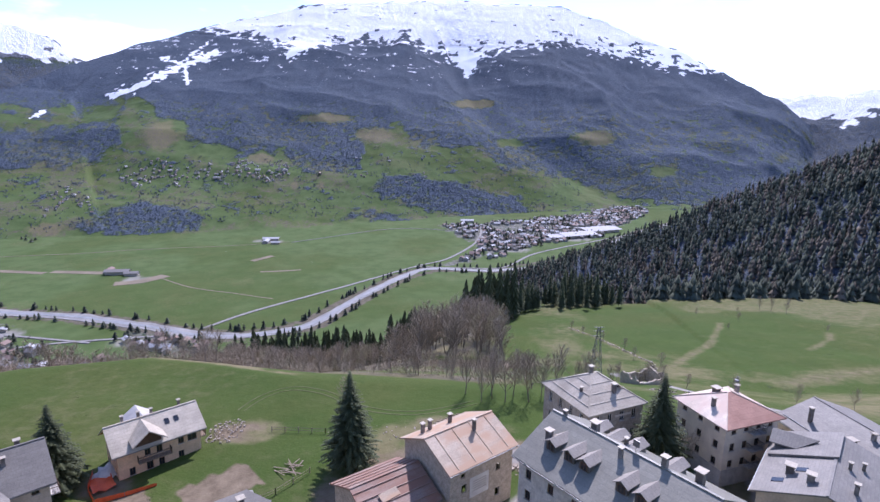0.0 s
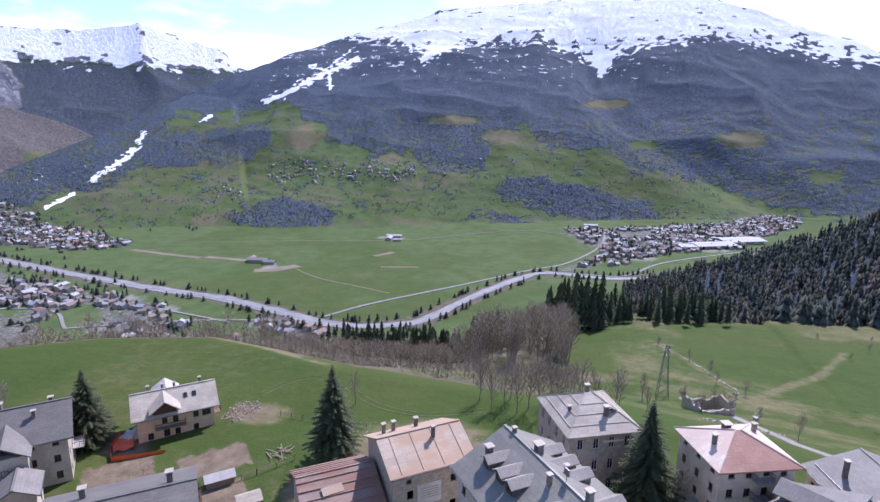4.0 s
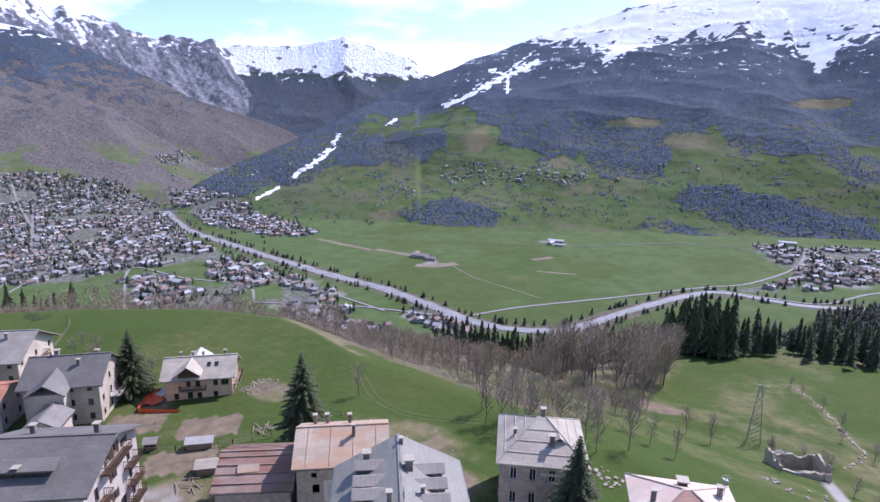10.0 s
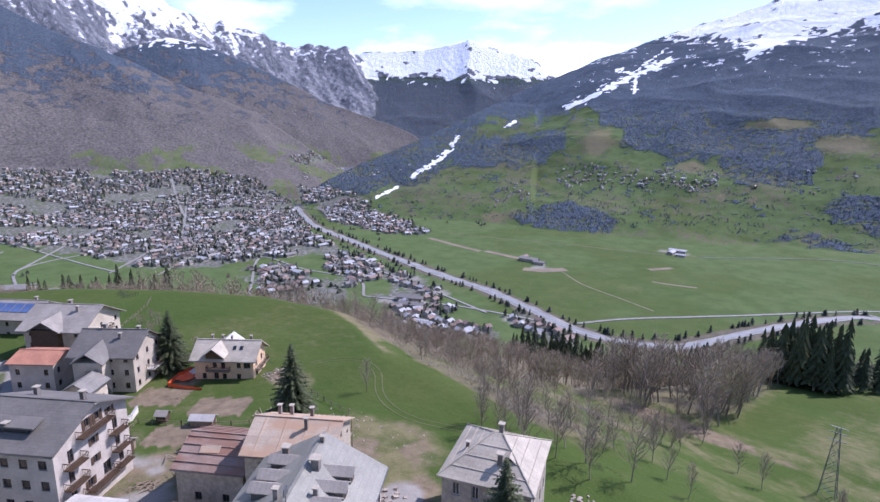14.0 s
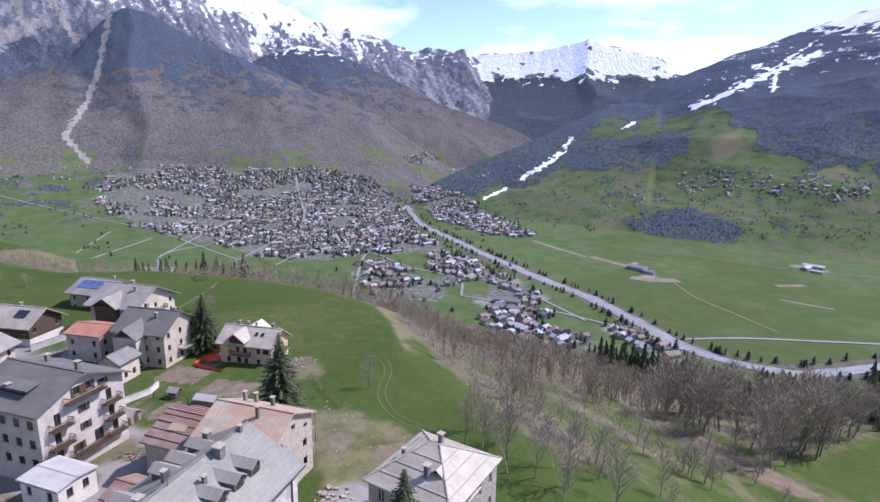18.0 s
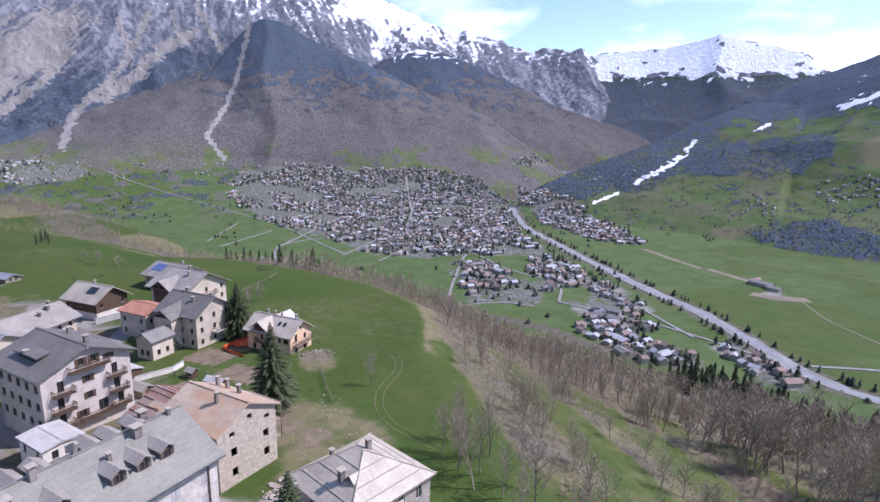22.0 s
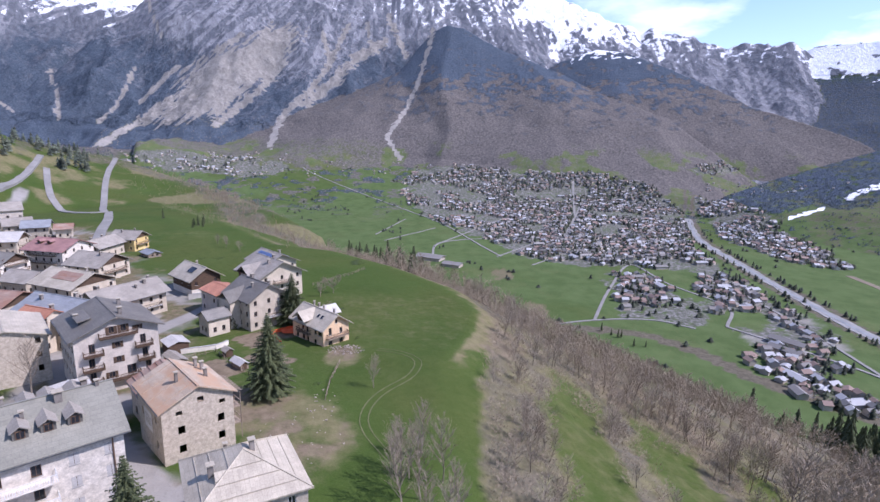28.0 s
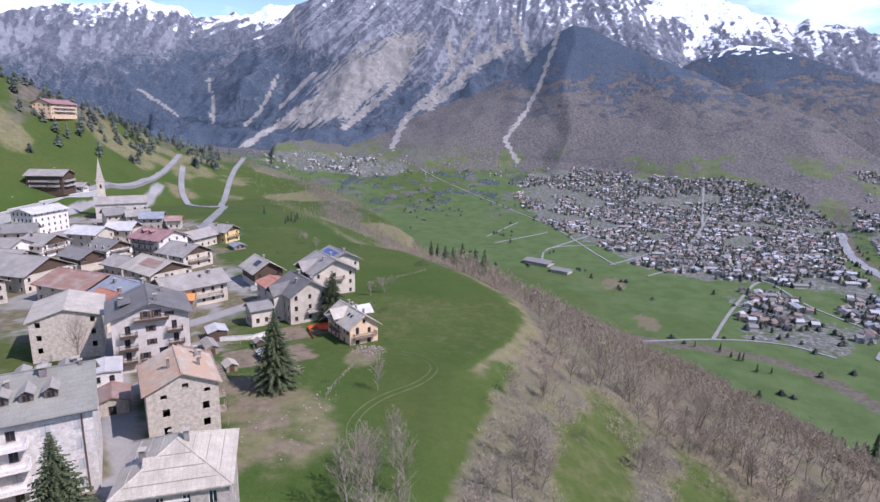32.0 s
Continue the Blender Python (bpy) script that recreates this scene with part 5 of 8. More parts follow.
dormer(h, 2.2, -3.0, 12.1, 180, 1.1, 1.8, .9, STONE_ROOF, PLASTER)
part("plaque", boxes((-1.6, 1.6, -.03, .03, -.16, .16)), WHITE_PLASTER, h, m=pose(1.4, -5.93, 9.7))
part("plaque", boxes((-1.6, 1.6, -.03, .03, -.16, .16)), WHITE_PLASTER, h, m=pose(5.53, 0, 9.7, 0, 0, 90))

# half-ruined stone house with worn sheet roof and open window holes
ruin_open = [(2.6, 1.2, 1.0, 1.3), (2.6, 4.2, 1.0, 1.3), (8.3, 4.2, 1.0, 1.3), (8.3, 1.3, 1.0, 1.3), (5.5, 8.3, .9, .9), (2.4, 7.2, .9, .7), (8.6, 7.1, .9, .7)]
h, sd = house("ruined_house", 3.25, 70.6, -52.0, deg(-.78, -.62) + 180, 11.4, 10.3, 8.6, 11.0, STONE_WALL, RUIN_ROOF, "half-ruined rubble stone house with a patched tan sheet roof", ov=.55, panes=False,
    E=ruin_open, S=[(2.4, 4.6, .9, 1.3), (6.4, 4.6, .9, 1.2), (8.6, 1.6, .9, 1.3), (8.6, 5.6, .8, 1.1), (2.2, 6.9, .7, .7)], N=[(2, 1.0, 1.6, 1.9), (2, 4.0, 1.6, 1.7), (2, 6.7, 1.5, 1.3), (6, 4, .9, 1.2)], Wt=[(5, 4, .9, 1.2)],
    chimneys=((-4.0, 3.2, 1.3, .45), (-2.4, 3.6, 1.3, .45), (.8, 3.0, 1.2, .45), (1.5, -1.5, 1.4, .42)))
part("hanging_banner", boxes((-1.7, 1.7, -.02, .02, 0, 3.0)), SHEET, h, "white sheet hung on the wall", m=pose(-.6, -5.2, 3.4))
bars = [(-1.2, 1.2, -.03, .01, .9 + .35 * k, 1.0 + .35 * k) for k in range(5)]
part("lettering", boxes(*bars), GREY_STONE, h, m=pose(-.6, -5.23, 3.4))
for k in range(9):
    part("rafter", boxes((-.06, .06, 0, 1.9, 0, .14)), RAW_WOOD, h, m=pose(5.2 - k * .75, 5.0, 8.75, -24, 0, 0))
for z in (2.9, 5.6):
    part("timber_balcony", boxes((3.2, 5.7, 5.15, 6.3, z, z + .12), (3.2, 3.3, 6.2, 6.3, z, z + 1), (5.6, 5.7, 6.2, 6.3, z - 2.6, z + 2.4), (3.2, 5.7, 6.2, 6.28, z + .9, z + 1)), RAW_WOOD, h)
for k in range(4):
    part("roof_seam", boxes((-.05, .05, -5.9, -.1, .0, .06)), RUIN_ROOF, h, m=pose(-4.5 + k * 3, 0, 11.26, 0, 0, 0) @ pose(0, 0, 0, math.degrees(math.atan2(2.4, 5.15)), 0, 0))

# lean-to with rusty sheet roof beside the ruin
h, sd = house("rusty_barn", -6.6, 64.6, -53.0, deg(.8, .6), 9.6, 10.4, 5.7, 8.0, STONE_WALL, RUSTY_ROOF, "low stone barn with a rusty sheet-metal roof", ov=.5, S=[(3, 1, 1, 1.2), (7, 1, 1, 1.2)], E=[(3.5, .2, 1.6, 2)], category="barn")
for k, y in enumerate((-.9, -2.1, -3.3, -4.6)):
    for s in (-1, 1):
        part("roof_seam", boxes((-5.3, 5.3, -.07, .07, -.02, .10)), RUSTY_ROOF, h, m=pose(0, s * y, 8.26 - abs(y) * 2.3 / 5.2, 0, .6 * (k % 2), 0))
part("loose_sheet", boxes((-1.4, 1.4, -.6, .6, 0, .05)), RUIN_ROOF, h, m=pose(-1.0, -2.7, 7.2, 24, 0, 6))
h, sd = house("rusty_lean_to", .2, 55.6, -53.0, deg(.8, .6), 6.0, 5.0, 2.8, 3.7, STONE_WALL, RUSTY_ROOF, "small low shed with a rusty sheet roof", ov=.4, E=[(2.5, .2, 1.2, 1.9)], category="shed")

# long slate-roofed house with dormers and balconies
HD = deg(.61, -.79)
h, sd = house("slate_house", 22.3, 57.7, -52.0, HD, 21.0, 13.4, 12.2, 15.7, WHITE_STONE, HOTEL_SLATE, "long whitewashed stone house with a slate roof and dormers", ov=.7,
    N=grid_windows(21, 6, 4, 1.0, 1.4, .9, 2.9), S=grid_windows(21, 6, 4, .9, 1.3, .9, 2.9), Wt=[(2.8, 1, .9, 1.3), (6.7, 1, 1, 2), (2.8, 4, .9, 1.3), (6.7, 4, .9, 1.3), (10.5, 4, .9, 1.3), (2.8, 7, .9, 1.3), (6.7, 7, .9, 1.3), (10.5, 7, .9, 1.3), (6.7, 11, .9, 1.2)], E=grid_windows(13.4, 4, 4, .9, 1.3, .9, 2.9),
    chimneys=((-9.4, .3, .55, .4), (-5.2, 1.0, 1.0, .8), (-8.6, -3.6, 1.2, .7), (4.5, .4, 1.2, .6), (0, -1.2, 1.0, .45), (7.6, 2.4, 1.4, .8), (-1.5, 2.2, .8, .4)))
for dx in (-6.2, -3.6, -1.0, 4.2):
    dormer(h, dx, 4.6, 13.5, 0, 1.5, 3.2, 1.15, GREY_ROOF, DARK_SLATE)
for dx in (-7.4, -4.6, -2.4, 2.6, 5.0):
    dormer(h, dx, -4.6, 13.5, 180, 1.5, 3.2, 1.15, GREY_ROOF, DARK_SLATE)
U, Nn, st = sd["N"]
for z in (3.2, 6.1, 9.0):
    balcony(h, U, Nn, st, 9.5, z, 9.0, 1.5, WHITE_PLASTER, FRAME_WHITE)
for k, o in enumerate(grid_windows(21, 6, 4, 1.0, 1.4, .9, 2.9)):
    if k % 6 in (0, 4, 5) or k % 7 == 2:
        q = st + U * o[0] + Vector((0, 0, o[1]))
        for a in (-.52, .02):
            part("shutter", boxes((a, a + .5, -.02, .03, .02, 1.4)), SHUTTER, h, m=Matrix(((-U.x, Nn.x, 0, q.x), (-U.y, Nn.y, 0, q.y), (0, 0, 1, q.z), (0, 0, 0, 1))))
part("satellite_dish", boxes((-.4, .4, -.06, .06, .6, 1.4), (-.03, .03, -.03, .03, -.4, .6)), STEEL, h, m=pose(1.0, .2, 16.0))
part("drain_pipe", boxes((-.07, .07, -.07, .07, 0, 12.0)), FRAME_BROWN, h, m=pose(-9.3, 6.8, 0))

# square house with the faded pink roof
h, sd = house("pink_roofed_house", 45.6, 79.2, -52.5, deg(.92, .33), 10.4, 9.6, 10.7, 12.9, PINKISH, PINK_ROOF, "square rendered house with a hipped faded pink metal roof", hip=.8, ov=.7,
    S=grid_windows(10.4, 4, 4, .9, 1.2, 1.0, 2.75, 1.6), E=grid_windows(9.6, 3, 4, .9, 1.2, 1.0, 2.75), Wt=grid_windows(9.6, 3, 4, .9, 1.2, 1.0, 2.75), N=grid_windows(10.4, 3, 4, .9, 1.2, 1.0, 2.75), chimneys=((-3.6, -.6, 1.4, .5), (3.9, 2.0, 1.3, .5), (0, 2.4, .8, .9)))
U, Nn, st = sd["S"]
for z in (3.6, 6.4, 9.1):
    balcony(h, U, Nn, st, 5.6, z, 2.4, 1.1, CONCRETE, STEEL)
[o for o in h.children if o.name.startswith("roof")][1].data.materials[0] = FADED_RED
part("plinth", boxes((-5.26, 5.26, -4.86, 4.86, -2, 3.5)), CONCRETE, h, "grey rendered ground floor")
part("aerial", boxes((-.03, .03, -.03, .03, 0, 2.6), (-.6, .6, -.02, .02, 2.2, 2.25), (-.4, .4, -.02, .02, 2.5, 2.55), (-.25, .25, -.25, .25, 1.6, 2.0)), STEEL, h, m=pose(4.6, 2.8, 11.2))

# slate roofs at the eastern edge
h, sd = house("slate_house", 64.6, 75.2, -52.0, deg(.17, -.98), 18.0, 14.0, 6.5, 9.1, PLASTER, SLATE, "rendered house with a broad grey slate roof", ov=.6, S=grid_windows(18, 5, 2), N=grid_windows(18, 5, 2), E=grid_windows(14, 4, 2), Wt=grid_windows(14, 4, 2), chimneys=((-5.2, -4.6, 2.2, .5), (2.6, -1.5, .9, .5), (2.0, -4.5, 1.0, .9)))
part("snow_rail", boxes((-8.8, 8.8, -.05, .05, 0, .18)), STEEL, h, m=pose(0, -6.2, 7.0))
h, sd = house("slate_house", 52.2, 64.4, -52.0, deg(.64, .77), 16.4, 14.4, 7.4, 10.0, PLASTER, SLATE, "rendered house with a pale stepped slate roof and chimneys", ov=.8, S=grid_windows(16.4, 4, 2), N=grid_windows(16.4, 4, 2), E=grid_windows(14.4, 4, 2), Wt=grid_windows(14.4, 4, 2), chimneys=((-3.6, 4.4, 1.0, .9), (-5.6, 2.0, .9, .8), (-4.5, -2.6, 1.2, .5), (.6, -1.6, .8, .4), (2.5, -3.0, .8, .4)))
bm = bmesh.new()
add_slab(bm, [(1.0, -.3, 10.7), (9.0, -.3, 10.7), (9.0, 7.6, 7.9), (1.0, 7.6, 7.9)], .3)
part("upper_roof", bm, SLATE, h)
part("roof_cheek", boxes((1.0, 1.2, 0, 7.2, 7.2, 8.0)), PLASTER, h)
for s_ in (-1, 1):
    bm = bmesh.new()
    add_slab(bm, [(5.0, 7.9, 10.1), (5.0, 2.2, 10.2), (5.0 + s_ * 2.2, 4.6, 9.0), (5.0 + s_ * 2.2, 7.9, 8.9)][::s_], .16)
    part("dormer_roof", bm, SLATE, h)
for k, (dx, dy, z) in enumerate(((-2.6, 3.2, 9.1), (-5.8, 5.4, 8.3))):
    part("roof_window", boxes((-.5, .5, -.7, .7, -.06, .08)), PANE, h, m=pose(dx, dy, z, -20, 0, 0))

# peach chalet under repair, with cross gables
h, sd = house("peach_chalet", -48.1, 84.6, -56.2, deg(.735, .68), 12.8, 7.6, 5.4, 8.0, PEACH, STONE_ROOF, "peach plastered chalet with a stone-slab roof and cross gable", ov=.85,
    S=[(2, .6, .9, 1.3), (4.6, .6, 1, 2), (6.4, .6, .9, 1.3), (9.5, .6, .9, 1.3), (4.4, 3.2, .9, 1.3), (6.2, 3.0, .9, 1.7), (9.6, 3.2, .9, 1.2), (11.4, 3.2, 1.5, 1.5)], E=[(2, .7, 1.1, 1.2), (5.2, .7, 1.1, 1.2), (2, 3.3, .9, 1.8), (5.2, 3.3, .9, 1.3), (3.8, 5.9, .8, .9)], N=grid_windows(12.8, 4, 2, .9, 1.2, .9, 2.6), Wt=grid_windows(7.6, 2, 2, .9, 1.2, .9, 2.6),
    chimneys=((-4.2, 1.2, 1.2, .4), (-1.8, 1.0, 1.1, .4), (.2, 1.0, 1.0, .4), (4.6, .8, 1.1, .4)))
bm = bmesh.new()
for s in (-1, 1):
    add_slab(bm, [(-1.8, -5.4, 8.1), (-1.8, .2, 8.15), (-1.8 + s * 2.6, -1.6, 6.35), (-1.8 + s * 2.6, -5.4, 6.1)][::s], .2)
part("cross_gable_roof", bm, STONE_ROOF, h)
bm = bmesh.new()
for v in [[(-3.7, -4.2, 4.9), (.1, -4.2, 4.9), (.1, -4.2, 6.5), (-1.8, -4.2, 7.8), (-3.7, -4.2, 6.5)]]:
    bm.faces.new([bm.verts.new(p) for p in v])
bmesh.ops.extrude_face_region(bm, geom=bm.faces[:])
for v in list(bm.verts)[5:]:
    v.co.y += 3.0
part("gable_panel", bm, TIMBER, h, "dark boarded gable")
bm = bmesh.new()
for s in (-1, 1):
    add_slab(bm, [(-1.2, 5.6, 8.0), (-1.2, -.2, 8.1), (-1.2 + s * 2.4, 1.6, 6.5), (-1.2 + s * 2.4, 5.6, 6.3)][::-s], .2)
part("cross_gable_roof", bm, PALE_ROOF, h)
U, Nn, st = sd["S"]
balcony(h, U, Nn, st, 5.3, 2.75, 5.0, 1.1, RAW_WOOD, TIMBER)
U, Nn, st = sd["E"]
balcony(h, U, Nn, st, 3.8, 2.75, 6.0, 1.2, RAW_WOOD, TIMBER)
for dx in (1.8, 3.3):
    part("roof_window", boxes((-.35, .35, -.5, .5, -.05, .07)), PANE, h, m=pose(dx, -1.8, 7.05, 34, 0, 0))

# house with rounded balconies
BD = deg(.79, .62)
bx, by = -18.0 - .79 * 7.2, 51.0 - .62 * 7.2
ops = [(2.6, .6, 1, 1.9), (5.6, .6, 1, 1.3), (9, .6, 1.6, 1.9), (12, .6, 1, 1.9), (2.6, 3.4, 1, 1.9), (7.0, 3.5, .9, 1.2), (11.6, 3.4, 1, 1.9), (2.8, 6.2, 1, 1.9), (7.0, 6.4, .9, 1.2), (11.4, 6.2, 1, 1.9), (6.2, 9.2, .9, 1.6), (8.2, 9.2, .9, 1.6), (10.6, 9.3, .8, .9)]
h, sd = house("balcony_house", bx, by, -52.0, BD, 14.0, 14.2, 9.7, 12.6, GREY_PLASTER, DARK_SLATE, "pale four-storey house with rounded balconies and a dark slate roof", ov=1.0, E=ops, S=grid_windows(14, 5, 3, 1.2, 1.3, .8, 3.0), N=grid_windows(14, 4, 3, 1.0, 1.3, .8, 3.0), Wt=grid_windows(14.2, 4, 3), chimneys=((5.2, 1.2, 1.2, .6), (-1.0, -5.0, .9, .6), (-3.5, 3.0, 1.1, .6)))
U, Nn, st = sd["E"]
for c, z, w in ((2.7, 3.2, 3.4), (2.9, 6.0, 3.2), (11.6, 3.2, 3.0), (11.4, 6.0, 3.0), (7.2, 9.0, 6.4), (7.4, .4, 5.2), (11.8, .5, 3.0), (2.6, .4, 3.0)):
    balcony(h, U, Nn, st, c, z, w, 1.2, TIMBER, TIMBER)
for k, o in enumerate(ops):
    if o[3] < 1.8:
        q = st + U * o[0] + Vector((0, 0, o[1]))
        for a in (-o[2] / 2 - .5, o[2] / 2 + .02):
            part("shutter", boxes((a, a + .48, .01, .06, 0, o[3])), TIMBER, h, m=Matrix(((-U.x, Nn.x, 0, q.x), (-U.y, Nn.y, 0, q.y), (0, 0, 1, q.z), (0, 0, 0, 1))))
part("roof_edge", boxes((6.95, 8.0, -.1, .1, 12.45, 12.7)), WHITE_PLASTER, h)
bm = bmesh.new()
add_slab(bm, [(-3.4, -3.2, 11.9), (3.0, -3.2, 11.9), (3.4, -5.6, 11.6), (-3.8, -5.6, 11.6)], .2)
part("shed_dormer_roof", bm, DARK_SLATE, h)
part("shed_dormer_window", boxes((-2.8, 2.4, -5.3, -3.2, 10.2, 11.6)), PANE, h)

# houses further into the village
def simple(name, x, y, z, ang, L, W, he, hr, wall, roof, label, cols=3, rows=2, ch=((1.5, .8),), ov=.8, **kw):
    return house(name, x, y, z, ang, L, W, he, hr, wall, roof, label, S=grid_windows(L, cols, rows), N=grid_windows(L, cols, rows), E=grid_windows(W, max(2, cols - 1), rows), Wt=grid_windows(W, max(2, cols - 1), rows), chimneys=ch, ov=ov, **kw)


h, sd = simple("plastered_gabled_house", -61.0, 66.0, -56.0, deg(.72, .69), 12.5, 11.0, 8.2, 11.6, PLASTER, DARK_SLATE, "cream plastered gabled house with a dark slate roof", 4, 3, ((2, -2.0, .9, .5), (-2.5, .6, 1.1, .7), (4, 1.6, .9, .6)))
U, Nn, st = sd["E"]
balcony(h, U, Nn, st, 6.5, 3.2, 4.0, 1.6, CONCRETE, TIMBER)
bm = bmesh.new()
for s in (-1, 1):
    add_slab(bm, [(-1.5, -8.6, 9.6), (-1.5, -1.0, 10.6), (-1.5 + s * 3.4, -3.0, 8.6), (-1.5 + s * 3.4, -8.6, 7.4)][::s], .2)
part("cross_gable_roof", bm, DARK_SLATE, h)
part("wing", boxes((-4.4, 1.4, -8.2, -5.4, -2, 7.6)), PLASTER, h)
fr, pa, si = window_mesh(.9, 1.25, False)
w_ = part("window", fr, None, h, m=pose(-1.5, -8.2, 4.6, 0, 0, 180))
part("pane", pa, None, w_)
simple("small_annex", -52.5, 57.5, -55.8, deg(.69, -.72), 5.5, 5.0, 4.6, 6.0, PLASTER, SLATE, "small plastered annex with a slate roof", 2, 1, (), .5, category="annex")
simple("tiled_outhouse", -70.0, 54.5, -56.0, deg(.72, .69), 9.0, 8.0, 6.3, 7.5, GREY_PLASTER, TILE_ROOF, "grey rendered outhouse with an orange tile roof", 2, 2, (), .5, category="outhouse")
h, sd = simple("large_gabled_house", -88.0, 64.0, -57.0, deg(.75, .66), 14.0, 14.0, 8.6, 12.2, PLASTER, GREY_ROOF, "large plastered house with a grey gabled roof and balconies", 4, 3, ((-2, 2.5, 1.2, .7), (3, -2, 1.0, .6)), 1.2)
U, Nn, st = sd["E"]
balcony(h, U, Nn, st, 7, 5.9, 6, 1.3, RAW_WOOD, TIMBER)
bm = bmesh.new()
for s in (-1, 1):
    add_slab(bm, [(-1, -9.0, 10.8), (-1, -1, 11.4), (-1 + s * 4.0, -3, 9.0), (-1 + s * 4.0, -9.0, 8.4)][::s], .2)
part("cross_gable_roof", bm, GREY_ROOF, h)
part("wing", boxes((-4.2, 2.2, -8.4, -6.9, -2, 8.6)), TIMBER, h, "dark timber wing")
h, sd = simple("solar_roofed_house", -116.5, 58.5, -58.2, deg(.75, .66), 13.0, 12.0, 6.2, 9.0, PLASTER, GREY_ROOF, "plastered house with blue solar panels on a grey roof", 3, 2, ((3, 1.4, 1.0, .6),), 1.1)
for k in range(4):
    for s in (-1, 1):
        part("solar_panel", boxes((-1.15, 1.15, -1.7, 1.7, -.03, .07)), BLUE_ROOF, h, "blue solar panel", m=pose(-4.2 + 2.6 * k, s * 2.9, 9.32 - 2.9 * 2.8 / 6.0, -s * 25, 0, 0))
h, sd = simple("timber_chalet", -92.0, 40.0, -57.0, deg(.7, .71), 12.0, 9.5, 6.0, 9.0, TIMBER, STONE_ROOF, "dark timber chalet with a stone-slab roof", 3, 2, ((-2, 1.4, 1.0, .5),), 1.1)
part("plinth", boxes((-6.1, 6.1, -4.85, 4.85, -2, 2.6)), WHITE_PLASTER, h, "white plastered ground floor")
part("solar_panel", boxes((-1.6, 1.6, -1.1, 1.1, -.04, .06)), PANE, h, m=pose(2, -2.2, 8.05, 32, 0, 0))
h, sd = simple("stone_barn", -25.5, 25.5, -53.0, deg(.8, .6), 15.0, 13.0, 8.2, 10.2, STONE_WALL, STONE_ROOF, "rubble stone barn with a low stone-slab roof", 3, 3, (), .6, category="barn", panes=False)
simple("flat_roofed_garage", -9.0, 47.0, -52.5, deg(.8, .6), 7.0, 5.5, 2.8, 3.1, WHITE_PLASTER, PALE_ROOF, "low white garage with a pale metal roof", 2, 1, (), .3, category="garage")

def village_house(name, x, y, ang, L, W, he, hr, wall, roof, label, gable=True, balc=(), cols=3, rows=2, ch=((1.5, 1.2, 1.0, .6),), z0=-57.0, ov=1.0, base=None):
    """A gabled village house; gable: dark boards under the roof at the +x end; balc: (side, height, share of the wall)."""
    h, sd = simple(name, x, y, z0, ang, L, W, he, hr, wall, roof, label, cols, rows, ch, ov)
    if gable:
        bm = bmesh.new()
        a = [bm.verts.new((L / 2 + .02, yy, zz)) for yy, zz in ((-W / 2, he - .1), (W / 2, he - .1), (0, hr - .02))]
        b = [bm.verts.new((v.co.x + .07, v.co.y, v.co.z)) for v in a]
        bm.faces.new(a[::-1])
        bm.faces.new(b)
        for k in range(3):
            bm.faces.new((a[k - 1], a[k], b[k], b[k - 1]))
        part("gable_panel", bm, TIMBER, h, "dark boarded gable")
    for side, z, share in balc:
        U, Nn, st = sd[side]
        ln = W if side in "EW" else L
        balcony(h, U, Nn, st, ln / 2, z, ln * share, 1.2, RAW_WOOD, TIMBER)
    if base is not None:
        part("plinth", boxes((-L / 2 - .06, L / 2 + .06, -W / 2 - .06, W / 2 + .06, -2, 2.7)), base, h, "plastered ground floor")
    return h


h, sd = simple("long_house", -66.1, 29.7, -56.0, 145, 17.5, 10.5, 6.2, 8.8, PLASTER, GREY_ROOF, "long plastered house with balconies and a weathered grey roof", 6, 2, ((-6, 1.2, 1, .7), (5, -1.5, 1, .7), (2, -2.5, .9, .5), (8, 1.5, .9, .5)), 1.1)
U, Nn, st = sd["N"]
for z in (2.6, 5.0):
    balcony(h, U, Nn, st, 8.5, z, 14, 1.2, CONCRETE, TIMBER)
U, Nn, st = sd["S"]
balcony(h, U, Nn, st, 8.5, 2.6, 14, 1.2, CONCRETE, TIMBER)
simple("orange_roofed_shed", -57.5, 33.0, -55.8, 111, 5.4, 5.0, 3.9, 4.9, RAW_WOOD, TARP, "small shed under bright orange sheeting", 2, 1, (), .4, category="shed")
village_house("slate_gabled_house", -48.2, 24.2, 66, 16.0, 12.5, 7.9, 10.7, PLASTER, BLUE_SLATE, "plastered gabled house with a bluish slate roof", False, (), 4, 3, ((2, 2, 1.1, .8), (-4, -2, 1, .6), (5, 1, .9, .5)), -55.6)
simple("tiled_house", -41.6, 23.0, -55.0, 66, 8.0, 7.0, 7.6, 9.4, PLASTER, TILE_ROOF, "low plastered wing with an orange tile roof", 3, 3, ((1, 2, 1, .7),), .6)
village_house("rusty_house", -63.5, -3.0, 77, 19.0, 15.5, 5.6, 8.4, STONE_WALL, RUSTY_ROOF, "stone house with a broad patched rusty sheet roof", True, (), 4, 2, ((-5, 1.5, 1, .6),), -56.2)
village_house("broad_gabled_house", -72.6, -30.0, 83, 16.5, 17.0, 6.0, 10.0, PLASTER, GREY_ROOF, "broad plastered house with a dark gable and grey roof", True, (("E", 3.0, .5),), 4, 2, ((2, 3, 1, .6), (-4, 3, 1, .6)), -56.4)
village_house("patched_house", -82.5, 8.0, 64, 16.5, 14.0, 6.0, 9.0, PLASTER, STONE_ROOF, "house with a patched stone and rusty sheet roof", True, (("E", 3.0, .6),), 4, 2, ((3, 2, 1, .6),), -56.4)
